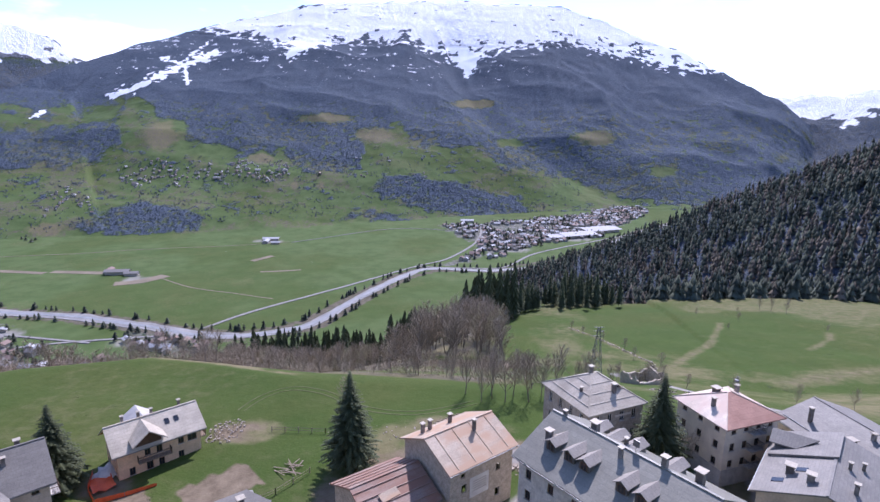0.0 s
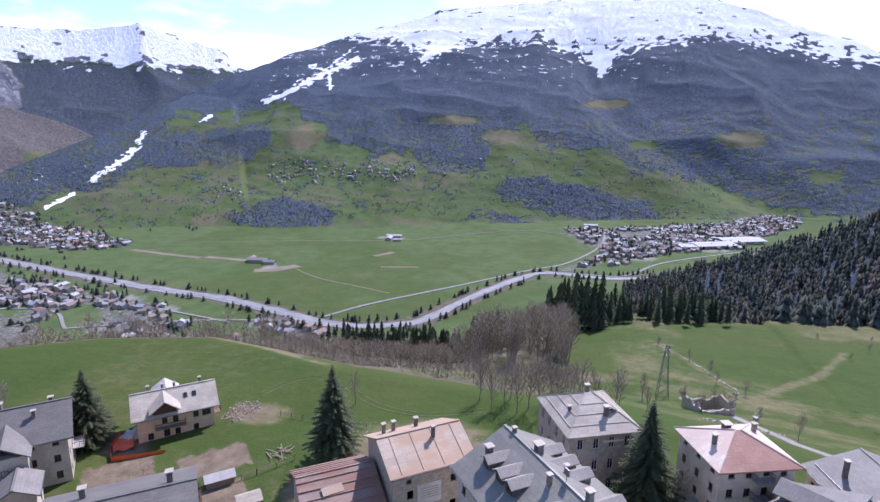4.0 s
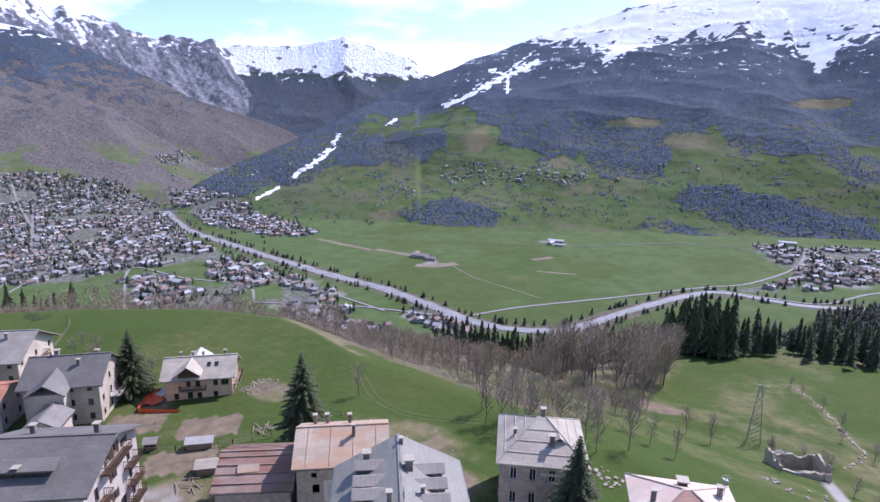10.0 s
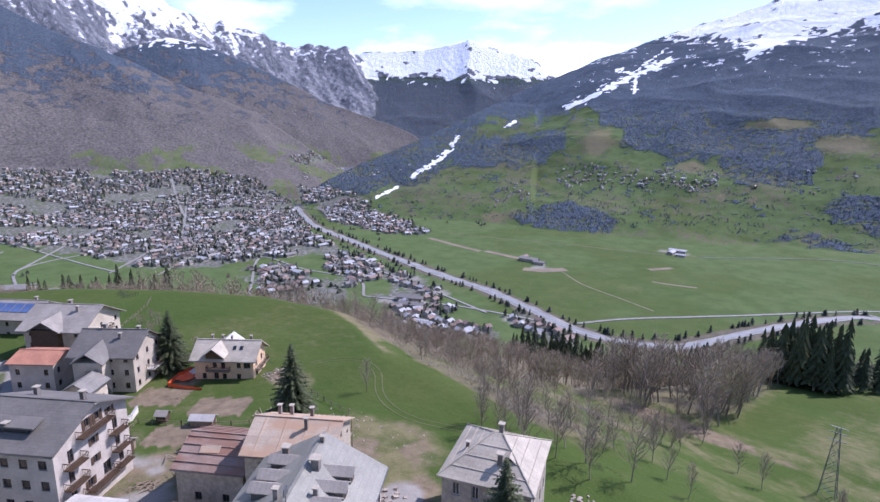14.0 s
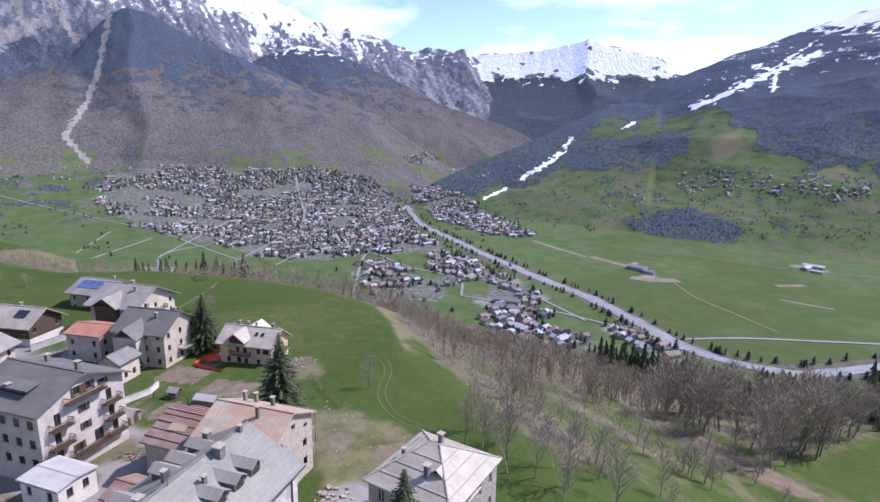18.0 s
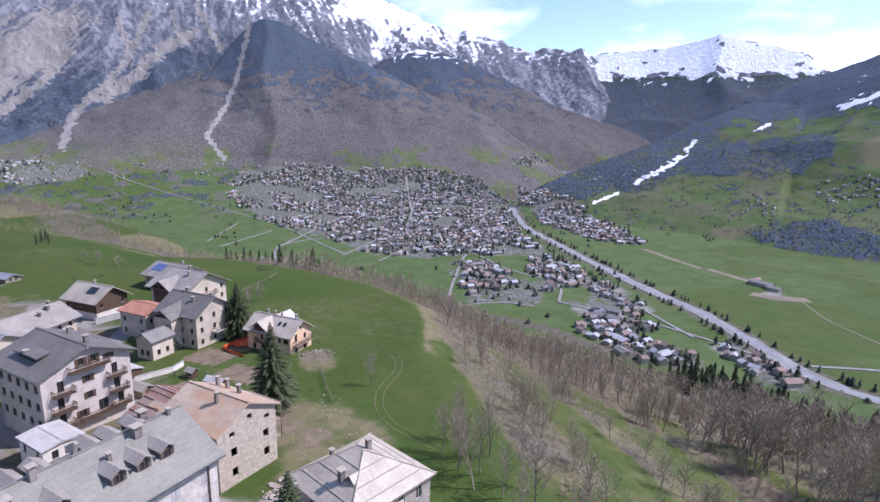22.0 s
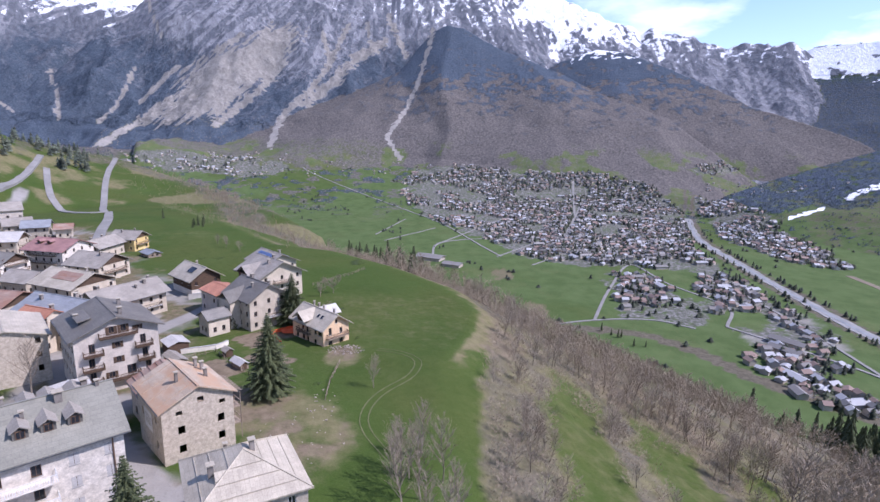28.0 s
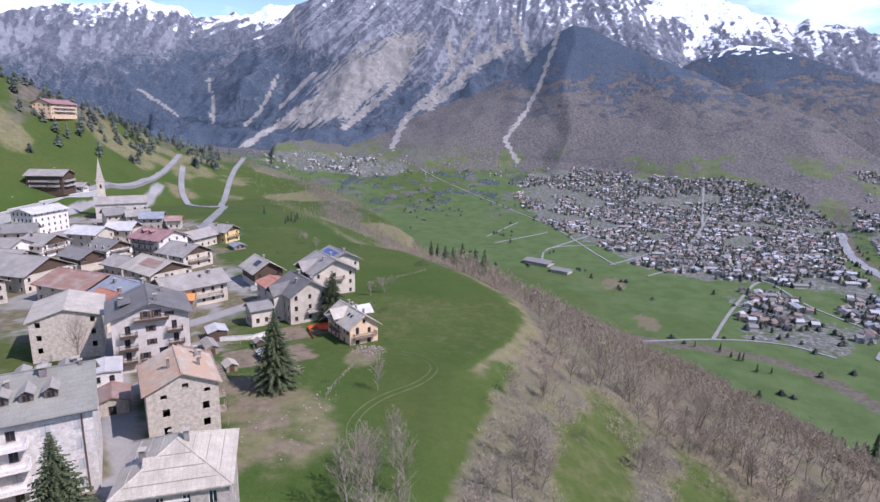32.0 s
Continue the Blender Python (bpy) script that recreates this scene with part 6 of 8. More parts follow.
h = bpy.data.objects[[o.name for o in bpy.data.objects if o.name.startswith("patched_house")][-1]]
bm = bmesh.new()
add_slab(bm, [(-3.0, -1.2, 8.84), (6.5, -1.2, 8.84), (6.5, -4.6, 7.38), (-3.0, -4.6, 7.38)][::-1], .06)
part("roof_patch", bm, RUSTY_ROOF, h, "rusty sheet patch")
village_house("dark_slate_house", -95.5, -30.5, 70, 12.5, 8.5, 5.2, 7.4, TIMBER, SLATE, "dark timber house with a slate roof", False, (), 3, 2, (), -56.4, base=PLASTER)
village_house("yellow_house", -105.2, -27.0, 73, 11.0, 10.5, 6.6, 9.2, WHITE_PLASTER, SLATE, "white and yellow house with wooden balconies and slate roof", True, (("E", 3.0, .85), ("E", 5.7, .7)), 3, 3, ((2, 1, 1, .6),), -56.6)
h = village_house("red_roofed_house", -122.0, -18.0, 75, 15.5, 14.0, 7.8, 10.6, WHITE_PLASTER, RED_ROOF, "white house with a faded red metal roof", False, (("S", 3.2, .7), ("S", 6.0, .7)), 5, 3, ((-5, 1.5, 1, .6), (4, 1.5, 1, .6)), -56.7)
for dx in (-4, 0):
    dormer(h, dx, -4.0, 9.4, 180, 1.5, 2.2, .9, RED_ROOF, TIMBER)
village_house("slate_gabled_house", -108.0, 2.0, 71, 13.5, 13.0, 5.6, 8.6, PLASTER, GREY_ROOF, "plastered house with a timber gable and grey roof", True, (("E", 3.0, .7),), 4, 2, ((3, -1.5, 1, .6),), -56.6)
village_house("yellow_cottage", -153.3, -7.8, 79, 10.5, 9.5, 5.6, 8.0, YELLOW, GREY_ROOF, "yellow plastered cottage with wooden balconies and a grey roof", True, (("E", 2.9, .8),), 3, 2, ((2, 1, 1, .5), (-2, -1.5, 1, .5)), -57)
village_house("grey_roofed_house", -140.7, -13.0, 168, 14.0, 9.0, 5.0, 7.4, PLASTER, GREY_ROOF, "plastered house with a weathered grey roof and balcony", False, (("N", 2.9, .7),), 4, 2, ((2, 1, 1, .5), (-4, 1, 1, .5)), -57)
simple("teal_roofed_shed", -140.0, 6.0, -57.2, deg(.7, .72), 7.0, 5.0, 2.0, 2.9, RAW_WOOD, BLUE_SLATE, "low wooden shed with bluish roof panels", 2, 1, (), .5, category="shed")
village_house("white_roofed_house", -132.0, -57.0, 89, 13.5, 11.0, 6.2, 8.6, PLASTER, PALE_ROOF, "plastered house with a pale metal roof", False, (), 3, 2, ((2, 1, 1, .5),), -57)
village_house("white_roofed_house", -144.0, -50.5, 100, 11.0, 10.5, 6.2, 8.8, PLASTER, PALE_ROOF, "plastered house with a pale metal roof and timber gable", True, (("E", 3.0, .7),), 3, 2, ((-2, 1, 1, .5),), -57)
village_house("dark_gabled_house", -112.0, -61.0, 88, 11.0, 13.5, 5.6, 8.6, WHITE_PLASTER, GREY_ROOF, "house with a dark timber gable and balconies under a grey roof", True, (("E", 2.9, .9), ("E", 5.4, .6)), 4, 2, ((2, 1, 1, .5), (-3, -2, 1.2, .7)), -57)
village_house("grey_gabled_house", -101.0, -66.0, 89, 11.0, 12.0, 6.0, 8.8, WHITE_PLASTER, GREY_ROOF, "white house with a grey gabled roof", False, (), 3, 2, ((-2, -2, 1, .5),), -57)
village_house("grey_gabled_house", -128.0, -87.0, 123, 12.0, 10.0, 6.2, 8.8, PLASTER, SLATE, "plastered house with a slate roof", False, (), 3, 2, ((2, 1, 1, .5),), -57)
village_house("grey_roofed_house", -118.0, -96.0, 110, 12.0, 10.0, 6.2, 8.6, PLASTER, GREY_ROOF, "plastered house with a grey roof beside the lane", True, (), 3, 2, ((2, 1, 1, .5),), -57)
h, sd = simple("four_storey_house", -152.4, -99.6, -57.0, 179, 20.0, 11.5, 10.6, 12.6, WHITE_PLASTER, PALE_ROOF, "white four-storey house with a pale roof", 6, 4, ((4, 1, 1, .6),), 1.0)
village_house("grey_roofed_house", -177.5, -81.0, 141, 9.0, 9.0, 6.4, 9.0, PLASTER, SLATE, "plastered house with a slate roof below the church", False, (), 3, 2, ((2, 1, 1, .5),), -57)
village_house("grey_roofed_house", -178.5, -68.0, 128, 10.0, 9.0, 6.2, 8.6, PLASTER, GREY_ROOF, "plastered house with a weathered roof below the church", False, (), 3, 2, ((2, 1, 1, .5),), -57)
village_house("bluish_roofed_house", -175.3, -57.5, 113, 9.5, 10.0, 6.0, 8.2, GREY_STONE, BLUE_SLATE, "stone house with a bluish sheet roof", False, (), 3, 2, (), -57)
village_house("small_tiled_house", -178.0, -47.5, 113, 6.0, 7.0, 4.6, 6.2, PLASTER, RUSTY_ROOF, "small house with a rusty brown roof", False, (), 2, 1, (), -57)
village_house("grey_gabled_house", -88.0, -52.0, 88, 12.0, 12.0, 5.4, 8.0, STONE_WALL, GREY_ROOF, "stone house with a grey gabled roof", True, (("E", 2.9, .6),), 3, 2, ((2, 1, 1, .5),), -57)
village_house("dark_slate_house", -93.0, -12.0, 70, 10.0, 9.0, 4.4, 6.6, STONE_WALL, GREY_ROOF, "low stone house with a grey roof", True, (), 3, 1, (), -57)
village_house("grey_gabled_house", -50.0, -28.0, 80, 13.0, 12.0, 6.4, 9.2, STONE_WALL, STONE_ROOF, "stone house with a slab roof among village lanes", True, (), 3, 2, ((2, 1, 1, .5),), -55.6)
# long retaining wall above the white house
rw = thing("retaining_wall", pose(0, 0, 0), "long pale concrete retaining wall below the hill road", "wall")
pts = [(-150, -131), (-172, -137), (-196, -141), (-220, -143.5), (-244, -144)]
for k in range(4):
    (ax, ay), (bx_, by_) = pts[k], pts[k + 1]
    ln = math.hypot(bx_ - ax, by_ - ay)
    part("panel", boxes((0, ln - .03, -.3, .3, -6, 5.2)), CONCRETE, rw, m=pose(ax, ay, -56.5 + .9 * k, 0, 0, deg(bx_ - ax, by_ - ay)))
    part("coping", boxes((0, ln - .03, -.4, .4, 5.2, 5.4)), WHITE_PLASTER, rw, m=pose(ax, ay, -56.5 + .9 * k, 0, 0, deg(bx_ - ax, by_ - ay)))

# church
ch = thing("church", pose(-203.8, -96.4, -57.5, 0, 0, 128), "cream village church with a grey roof and slim steeple", "church")
for a, b, ap in ((((-12.6, -6)), (12.6, -6), None), ((12.6, -6), (12.6, 6), 11.5), ((12.6, 6), (-12.6, 6), None), ((-12.6, 6), (-12.6, -6), 11.5)):
    bm, U, Nn, st = wall_side(a, b, 8.5, [(4 + 5 * k, 3, 1.2, 3) for k in range(5)] if ap is None else [(6, 5, 1.6, 1.6)], ap)
    part("wall", bm, GREY_PLASTER, ch)
for s in (-1, 1):
    bm = bmesh.new()
    add_slab(bm, [(-13.2, 0, 12.2), (13.2, 0, 12.2), (13.2, s * 6.8, 8.6), (-13.2, s * 6.8, 8.6)][::s], .25)
    part("roof", bm, GREY_ROOF, ch)
TH = 20.0
tw = part("tower", boxes((-11.2, -7.2, 6.05, 10.05, -2, TH), (-11.5, -6.9, 5.75, 10.35, TH, TH + .4)), PLASTER, ch)
bm = bmesh.new()
base = [bm.verts.new(p) for p in ((-11.1, 6.15, TH + .4), (-7.3, 6.15, TH + .4), (-7.3, 9.95, TH + .4), (-11.1, 9.95, TH + .4))]
tip = bm.verts.new((-9.2, 8.05, TH + 13))
for k in range(4):
    bm.faces.new((base[k - 1], base[k], tip))
part("spire", bm, GREY_STONE, ch)
for dx, dy in ((0, -2.02), (0, 2.02), (2.02, 0), (-2.02, 0)):
    part("belfry_opening", boxes((-.5, .5, -.06, .06, 0, 2.2)) if dx == 0 else boxes((-.06, .06, -.5, .5, 0, 2.2)), PANE, ch, m=pose(-9.2 + dx, 8.05 + dy, TH - 4))


# ---- trees ----
NEEDLES = material("green spruce needles", (0.092, 0.104, 0.042), (0.044, 0.056, 0.024), 1.2, 0.8, vary=0.15)
NEEDLES_FAR = material("dark fir wood", (0.090, 0.102, 0.068), (0.048, 0.060, 0.045), 0.05, 0.9, fine=1.5, islands=0.55)
BARK = material("grey brown bark", (0.32, 0.262, 0.20), (0.22, 0.18, 0.138), 2.0, 0.95, stretch=(1, 1, .3))
TWIGS = material("grey brown bare twigs", (0.385, 0.312, 0.215), (0.275, 0.222, 0.15), 0.6, 0.95, vary=0.18)
NEAR_TWIGS = material("fine brown bare twigs", (0.36, 0.29, 0.21), (0.25, 0.20, 0.145), 0.6, 0.95, vary=0.18)
CATKIN = material("yellow green budding twigs", (0.44, 0.41, 0.22), (0.32, 0.29, 0.16), 0.8, 0.95)


def raw_mesh(name, verts, faces, mat):
    me = bpy.data.meshes.new(name)
    me.from_pydata([tuple(v) for v in verts], [], [tuple(f) for f in faces])
    me.materials.append(mat)
    me.update()
    return me


def conifer_meshes(h, r, seed):
    """A detailed spruce: tapered trunk, whorls of drooping, feathered branches."""
    rng = random.Random(seed)
    bm = bmesh.new()
    tube(bm, (0, 0, -1), (0, 0, h * .96), .018 * h + .05, .02, 7)
    me_t = bpy.data.meshes.new("trunk")
    bm.to_mesh(me_t)
    bm.free()
    me_t.materials.append(BARK)
    vs, fs = [], []
    levels = int(h * 2.6)
    for k in range(levels):
        f = k / levels
        z = h * (.07 + .93 * f)
        ln0 = r * (1 - f) ** .85 * (1 if f > .12 else .7 + 2.5 * f)
        n = 12 if f < .7 else 8
        a0 = rng.random() * 6.28
        for b in range(n):
            a = a0 + 6.283 * b / n + rng.uniform(-.25, .25)
            ln = max(.25, ln0 * rng.uniform(.68, 1.15))
            ca, sa = math.cos(a), math.sin(a)
            segs = max(3, int(ln / .38))
            droop = rng.uniform(.2, .42) * (1 - .6 * f)
            prev = None
            for s in range(segs + 1):
                t = s / segs
                p = Vector((ca * ln * t, sa * ln * t, z + .12 * ln * t - droop * ln * t * t))
                if prev is not None:
                    side = Vector((-sa, ca, 0))
                    w = (.36 + .19 * ln) * (1 - .7 * t) * rng.uniform(.7, 1.2)
                    mid = (prev + p) / 2
                    for sg in (-1, 1):
                        i = len(vs)
                        vs += [prev, p, mid + side * sg * w + Vector((ca, sa, 0)) * w * .5 - Vector((0, 0, w * rng.uniform(.25, .7)))]
                        fs.append((i, i + 1, i + 2))
                    i = len(vs)
                    vs += [prev + side * .03, p - side * .03, mid - Vector((0, 0, w * .75))]
                    fs.append((i, i + 1, i + 2))
                prev = p
    return me_t, raw_mesh("crown", vs, fs, NEEDLES)


def plant_conifer(x, y, z, h, r, seed, label):
    t, c = conifer_meshes(h, r, seed)
    tr = thing("spruce_tree", pose(x, y, z, 0, 0, seed * 37), label, "tree")
    part("trunk", t, None, tr)
    part("crown", c, None, tr)
    return tr


plant_conifer(-13.6, 79.6, -53.6, 16.6, 5.3, 1, "tall dark spruce standing beside the ruined house")
plant_conifer(-59.0, 75.8, -56.4, 14.8, 5.4, 2, "dark spruce standing between two village houses")
plant_conifer(34.2, 76.4, -53.5, 18.6, 6.0, 3, "dark spruce standing beside the tall stone house")
plant_conifer(33.4, 79.8, -53.5, 9.0, 3.6, 7, "young spruce close beside a larger one")
plant_conifer(-55.5, 60.5, -56.0, 7.0, 2.6, 4, "small spruce in front of the stone gabled house")
plant_conifer(46.5, 61.5, -52.4, 7.5, 2.8, 5, "small spruce beside the pink-roofed house")
plant_conifer(43.4, 58.8, -52.4, 5.2, 1.7, 6, "small young spruce beside a slate house")


def small_conifer(seed, tiers=6, spikes=9, wide=.23):
    """A light spruce for woods: ragged tiers round a trunk, one metre high."""
    rng = random.Random(seed)
    vs, fs = [], []
    for k in range(tiers):
        z1, z0 = .16 + .84 * (k + 1.25) / (tiers + .25), .10 + .84 * k / tiers
        rad = wide * (1 - k / tiers) ** .8 * rng.uniform(.82, 1.15) + .012
        c = len(vs)
        vs.append((rng.uniform(-.01, .01), rng.uniform(-.01, .01), min(1.0, z1)))
        for s in range(spikes * 2):
            a = 6.283 * s / (spikes * 2) + k
            q = rad * (rng.uniform(.75, 1.25) if s % 2 else rng.uniform(.4, .65))
            vs.append((math.cos(a) * q, math.sin(a) * q, z0 + rng.uniform(-.03, .03) + (0 if s % 2 else .05)))
        for s in range(spikes * 2):
            fs.append((c, c + 1 + s, c + 1 + (s + 1) % (spikes * 2)))
    return np.array(vs), np.array(fs)


def bare_tree_data(seed, spread=.5, branches=16, twig=7, thick=.006, low=.22):
    """A leafless tree one metre high: a leading trunk, rising branches all the way up, fine twigs."""
    rng = random.Random(seed)
    segs, twigs = [], []
    p, lean = Vector((0, 0, -.03)), Vector((rng.uniform(-.05, .05), rng.uniform(-.05, .05), 0))
    trunk = [p]
    for k in range(4):
        q = p + Vector((rng.uniform(-.03, .03), rng.uniform(-.03, .03), .22)) + lean * .3
        segs.append((p, q, .0125 * (1 - .23 * k), .0125 * (1 - .23 * (k + 1)) + .0008))
        trunk.append(q)
        p = q
    for k in range(branches):
        t = low + (.97 - low) * (k + rng.random()) / branches
        i = min(3, int(t * 4))
        a = trunk[i].lerp(trunk[i + 1], t * 4 - i)
        az_ = 2.4 * k + rng.uniform(-.5, .5)
        out = Vector((math.cos(az_), math.sin(az_), 0))
        ln = (.40 - .30 * (t - low) / (1 - low)) * rng.uniform(.75, 1.2) * (.6 + .4 * min(1, (t - low) * 6))
        d = (out * spread * rng.uniform(.8, 1.3) + Vector((0, 0, rng.uniform(.55, .95)))).normalized()
        m = a + d * ln * .5
        d2 = (d + Vector((0, 0, .35)) + Vector((rng.gauss(0, .15), rng.gauss(0, .15), 0))).normalized()
        e = m + d2 * ln * .5
        segs += [(a, m, .0048, .0032), (m, e, .0032, .0012)]
        for j in range(twig):
            u = rng.uniform(.25, 1)
            c = a.lerp(m, u * 2) if u < .5 else m.lerp(e, u * 2 - 1)
            dd = (d2 * .7 + Vector((rng.gauss(0, .55), rng.gauss(0, .55), rng.gauss(.25, .35)))).normalized()
            twigs.append((c, c + dd * ln * rng.uniform(.25, .6)))
    top = max(t[1].z for t in twigs)
    tv, tf = [], []
    for a, b, r0, r1 in segs:
        d = (b - a).normalized()
        u = d.orthogonal().normalized()
        w = d.cross(u)
        i = len(tv)
        for p, r in ((a, r0), (b, r1)):
            tv += [p / top + (u * math.cos(q) + w * math.sin(q)) * r for q in (0, 2.094, 4.189)]
        for k in range(3):
            k2 = (k + 1) % 3
            tf += [(i + k, i + k2, i + 3 + k2), (i + k, i + 3 + k2, i + 3 + k)]
    vs, fs = [], []
    for a, b in twigs:
        w = Vector((rng.gauss(0, 1), rng.gauss(0, 1), rng.gauss(0, 1))).normalized() * thick
        i = len(vs)
        vs += [a / top - w, a / top + w, b / top]
        fs.append((i, i + 1, i + 2))
    return np.array([v[:] for v in tv]), np.array(tf), np.array([v[:] for v in vs]), np.array(fs)


BARE = [bare_tree_data(11 + k, .42 + .09 * (k % 3), 26, 26, .0019) for k in range(6)]
BARE_MESH = [(raw_mesh("trunk", a, b, BARK), raw_mesh("crown", c, d, NEAR_TWIGS)) for a, b, c, d in BARE]
WOOD_BARE = [bare_tree_data(31 + k, .46 + .08 * (k % 3), 24, 20, .0024) for k in range(6)]
WOOD_MESH = [(raw_mesh("trunk", a, b, BARK), raw_mesh("crown", c, d, TWIGS)) for a, b, c, d in WOOD_BARE]
BARE_GREEN = raw_mesh("crown", WOOD_BARE[2][2], WOOD_BARE[2][3], CATKIN)


def plant_bare(x, y, h, k, label="leafless grey-brown tree on the grassy slope", green=False, z=None, wide=1.0, meshes=None):
    meshes = meshes or BARE_MESH
    z = gz(x, y) if z is None else z
    tr = thing("bare_tree", pose(x, y, z - .1, 0, 0, (x * 53 + y * 31) % 360) @ Matrix.Diagonal((h * wide, h * wide, h, 1)), label, "tree", "leafless trees on the slope")
    part("trunk", meshes[k % 6][0], None, tr)
    part("crown", BARE_GREEN if green else meshes[k % 6][1], None, tr)
    return tr


def scatter(n, box, keep, seed):
    """Up to n places in a box of x and y at which keep() holds."""
    rng = np.random.RandomState(seed)
    X, Y = rng.uniform(box[0], box[1], n), rng.uniform(box[2], box[3], n)
    Z, S, wh, r, az = ground_height(X, Y, True)
    m = keep(X, Y, Z, S, wh, r, az, rng.rand(n))
    return X[m], Y[m], Z[m]


def joined(name, mat, base, places, label, category, tilt=0.0):
    """Many light copies of one of a few shapes as one mesh."""
    vs, fs, off = [], [], 0
    rng = np.random.RandomState(7)
    for k, (x, y, z, h, w) in enumerate(places):
        v, f = base[k % len(base)]
        a = rng.uniform(0, 6.28)
        c, s = math.cos(a), math.sin(a)
        p = np.stack([(v[:, 0] * c - v[:, 1] * s) * w + x, (v[:, 0] * s + v[:, 1] * c) * w + y, v[:, 2] * h + z], 1)
        vs.append(p)
        fs.append(f + off)
        off += len(v)
    V, F = np.concatenate(vs), np.concatenate(fs)
    me = bpy.data.meshes.new(name)
    me.vertices.add(len(V))
    me.vertices.foreach_set("co", V.ravel())
    me.loops.add(F.size)
    me.loops.foreach_set("vertex_index", F.ravel())
    me.polygons.add(len(F))
    me.polygons.foreach_set("loop_start", np.arange(len(F)) * F.shape[1])
    me.update(calc_edges=True)
    me.materials.append(mat)
    return tagged(new(name, me), label, category, kind="stuff")


# brown bushes behind the houses
for k, (x, y, h_) in enumerate(((-84, 80, 5.0), (-88, 83.5, 5.5), (-92.5, 80.5, 4.6), (-97, 84, 4.2), (-66, 84, 4.0), (-150, 38, 5), (-158, 30, 6), (-166, 24, 5))):
    plant_bare(x, y, h_, k, "brown leafless bush behind the village houses", wide=1.7)
# leafless trees: single ones, the row behind the stone house, hedges and the wood below the rim
plant_bare(-17.7, 98.8, 7.5, 1, "small leafless tree alone in the meadow")
plant_bare(38.5, 76.0, 9.0, 2, "leafless tree beside the spruce", z=-52.5)
plant_bare(-14.0, 37.0, 12.0, 0, "large leafless tree beside the stone barn", z=-53, wide=1.2)
plant_bare(-9.0, 58.0, 6.0, 3, "leafless tree in the yard", z=-53)
for k, (x, y) in enumerate(((9, 103), (11.5, 105), (14, 103.5), (16, 106.5), (19, 104), (22, 107), (6, 107), (12, 110), (26, 110), (29, 106), (21, 112), (33, 112))):
    plant_bare(x, y, 9.5 + (k * 37 % 30) / 10, k)
for k, (x, y, h) in enumerate(((44, 150, 9), (38, 156, 8), (28, 148, 7), (56, 158, 7), (66, 158, 7), (62, 150, 8), (180, 285, 10), (186, 281, 9), (176, 289, 9), (136, 277, 5), (160, 282, 4), (24, 160, 7), (70, 120, 7), (84, 118, 6), (96, 116, 6), (110, 118, 7), (30, 128, 8), (35, 122, 7), (40, 118, 7))):
    plant_bare(x, y, h, k)


def wood(X, Y, Z, S, wh, r, az, q):
    d = (S > 64) & (S < 330) & (wh == 0) & (X < 26 - .04 * (Y - 180)) & (Z > -290)
    band = (S > 11) & (S < 24) | (S > 37) & (S < 46) | (X < -48) & (S > 10)
    d &= ~((X > -135) & (S > 158 + 22 * np.sin(X / 17)) & (X < 6))
    return (d & (q < .55)) | (band & (S < 64) & (wh == 0) & (q < .62) & (X < 30))


X_, Y_, Z_ = scatter(4600, (-270, 26, 100, 430), wood, 3)
order = np.argsort(np.hypot(X_ - 60, Y_ - 90))
for i in order[:260]:
    near = np.hypot(X_[i] - 60, Y_[i] - 90)
    plant_bare(float(X_[i]), float(Y_[i]), float(5.5 + 3.5 * ((i * 7919) % 100) / 100 + (12 if Y_[i] > 178 and X_[i] > -18 else 4 if Y_[i] > 178 else 2 if X_[i] < -50 else 0)), int(i), green=(i % 11 == 0), wide=1.2, meshes=WOOD_MESH)
LIGHT_BARE = []
for k in range(5):
    tv, tf, wv, wf = bare_tree_data(41 + k, .42 + .05 * k, 13, 11, .0058)
    LIGHT_BARE.append((np.concatenate([tv, wv]), np.concatenate([tf[:24], tf[24::6], wf + len(tv)])))
rest = [(X_[i], Y_[i], Z_[i], (13 if X_[i] > -18 else 8) + 5 * ((i * 131) % 100) / 100, 12 + 5 * ((i * 71) % 100) / 100) for i in order[260:]]
X2, Y2, Z2 = scatter(3600, (-520, 60, -60, 640), lambda X, Y, Z, S, wh, r, az, q: (S > 22) & (S < 460) & (wh == 0) & (Z > -300) & ~((X > -270) & (Y > 100) & (Y < 430)) & (q < .6) & ~((X > 15) & (Y < 330)), 5)
rest += [(X2[i], Y2[i], Z2[i], 6 + 6 * ((i * 131) % 100) / 100, 8 + 5 * ((i * 71) % 100) / 100) for i in range(len(X2))]
XB, YB, ZB = scatter(9000, (-600, -150, -170, 140), lambda X, Y, Z, S, wh, r, az, q: (Z > -130) & (line_distance(X, Y, BROW)[0] < 26 * q ** .5) & (q < .9), 17)
rest += [(XB[i], YB[i], ZB[i], 3.5 + 4.5 * ((i * 131) % 100) / 100, 6 + 4 * ((i * 71) % 100) / 100) for i in range(min(420, len(XB)))]
joined("bare_woodland", TWIGS, LIGHT_BARE, rest, "leafless brown woodland covering the steep slope", "woodland")
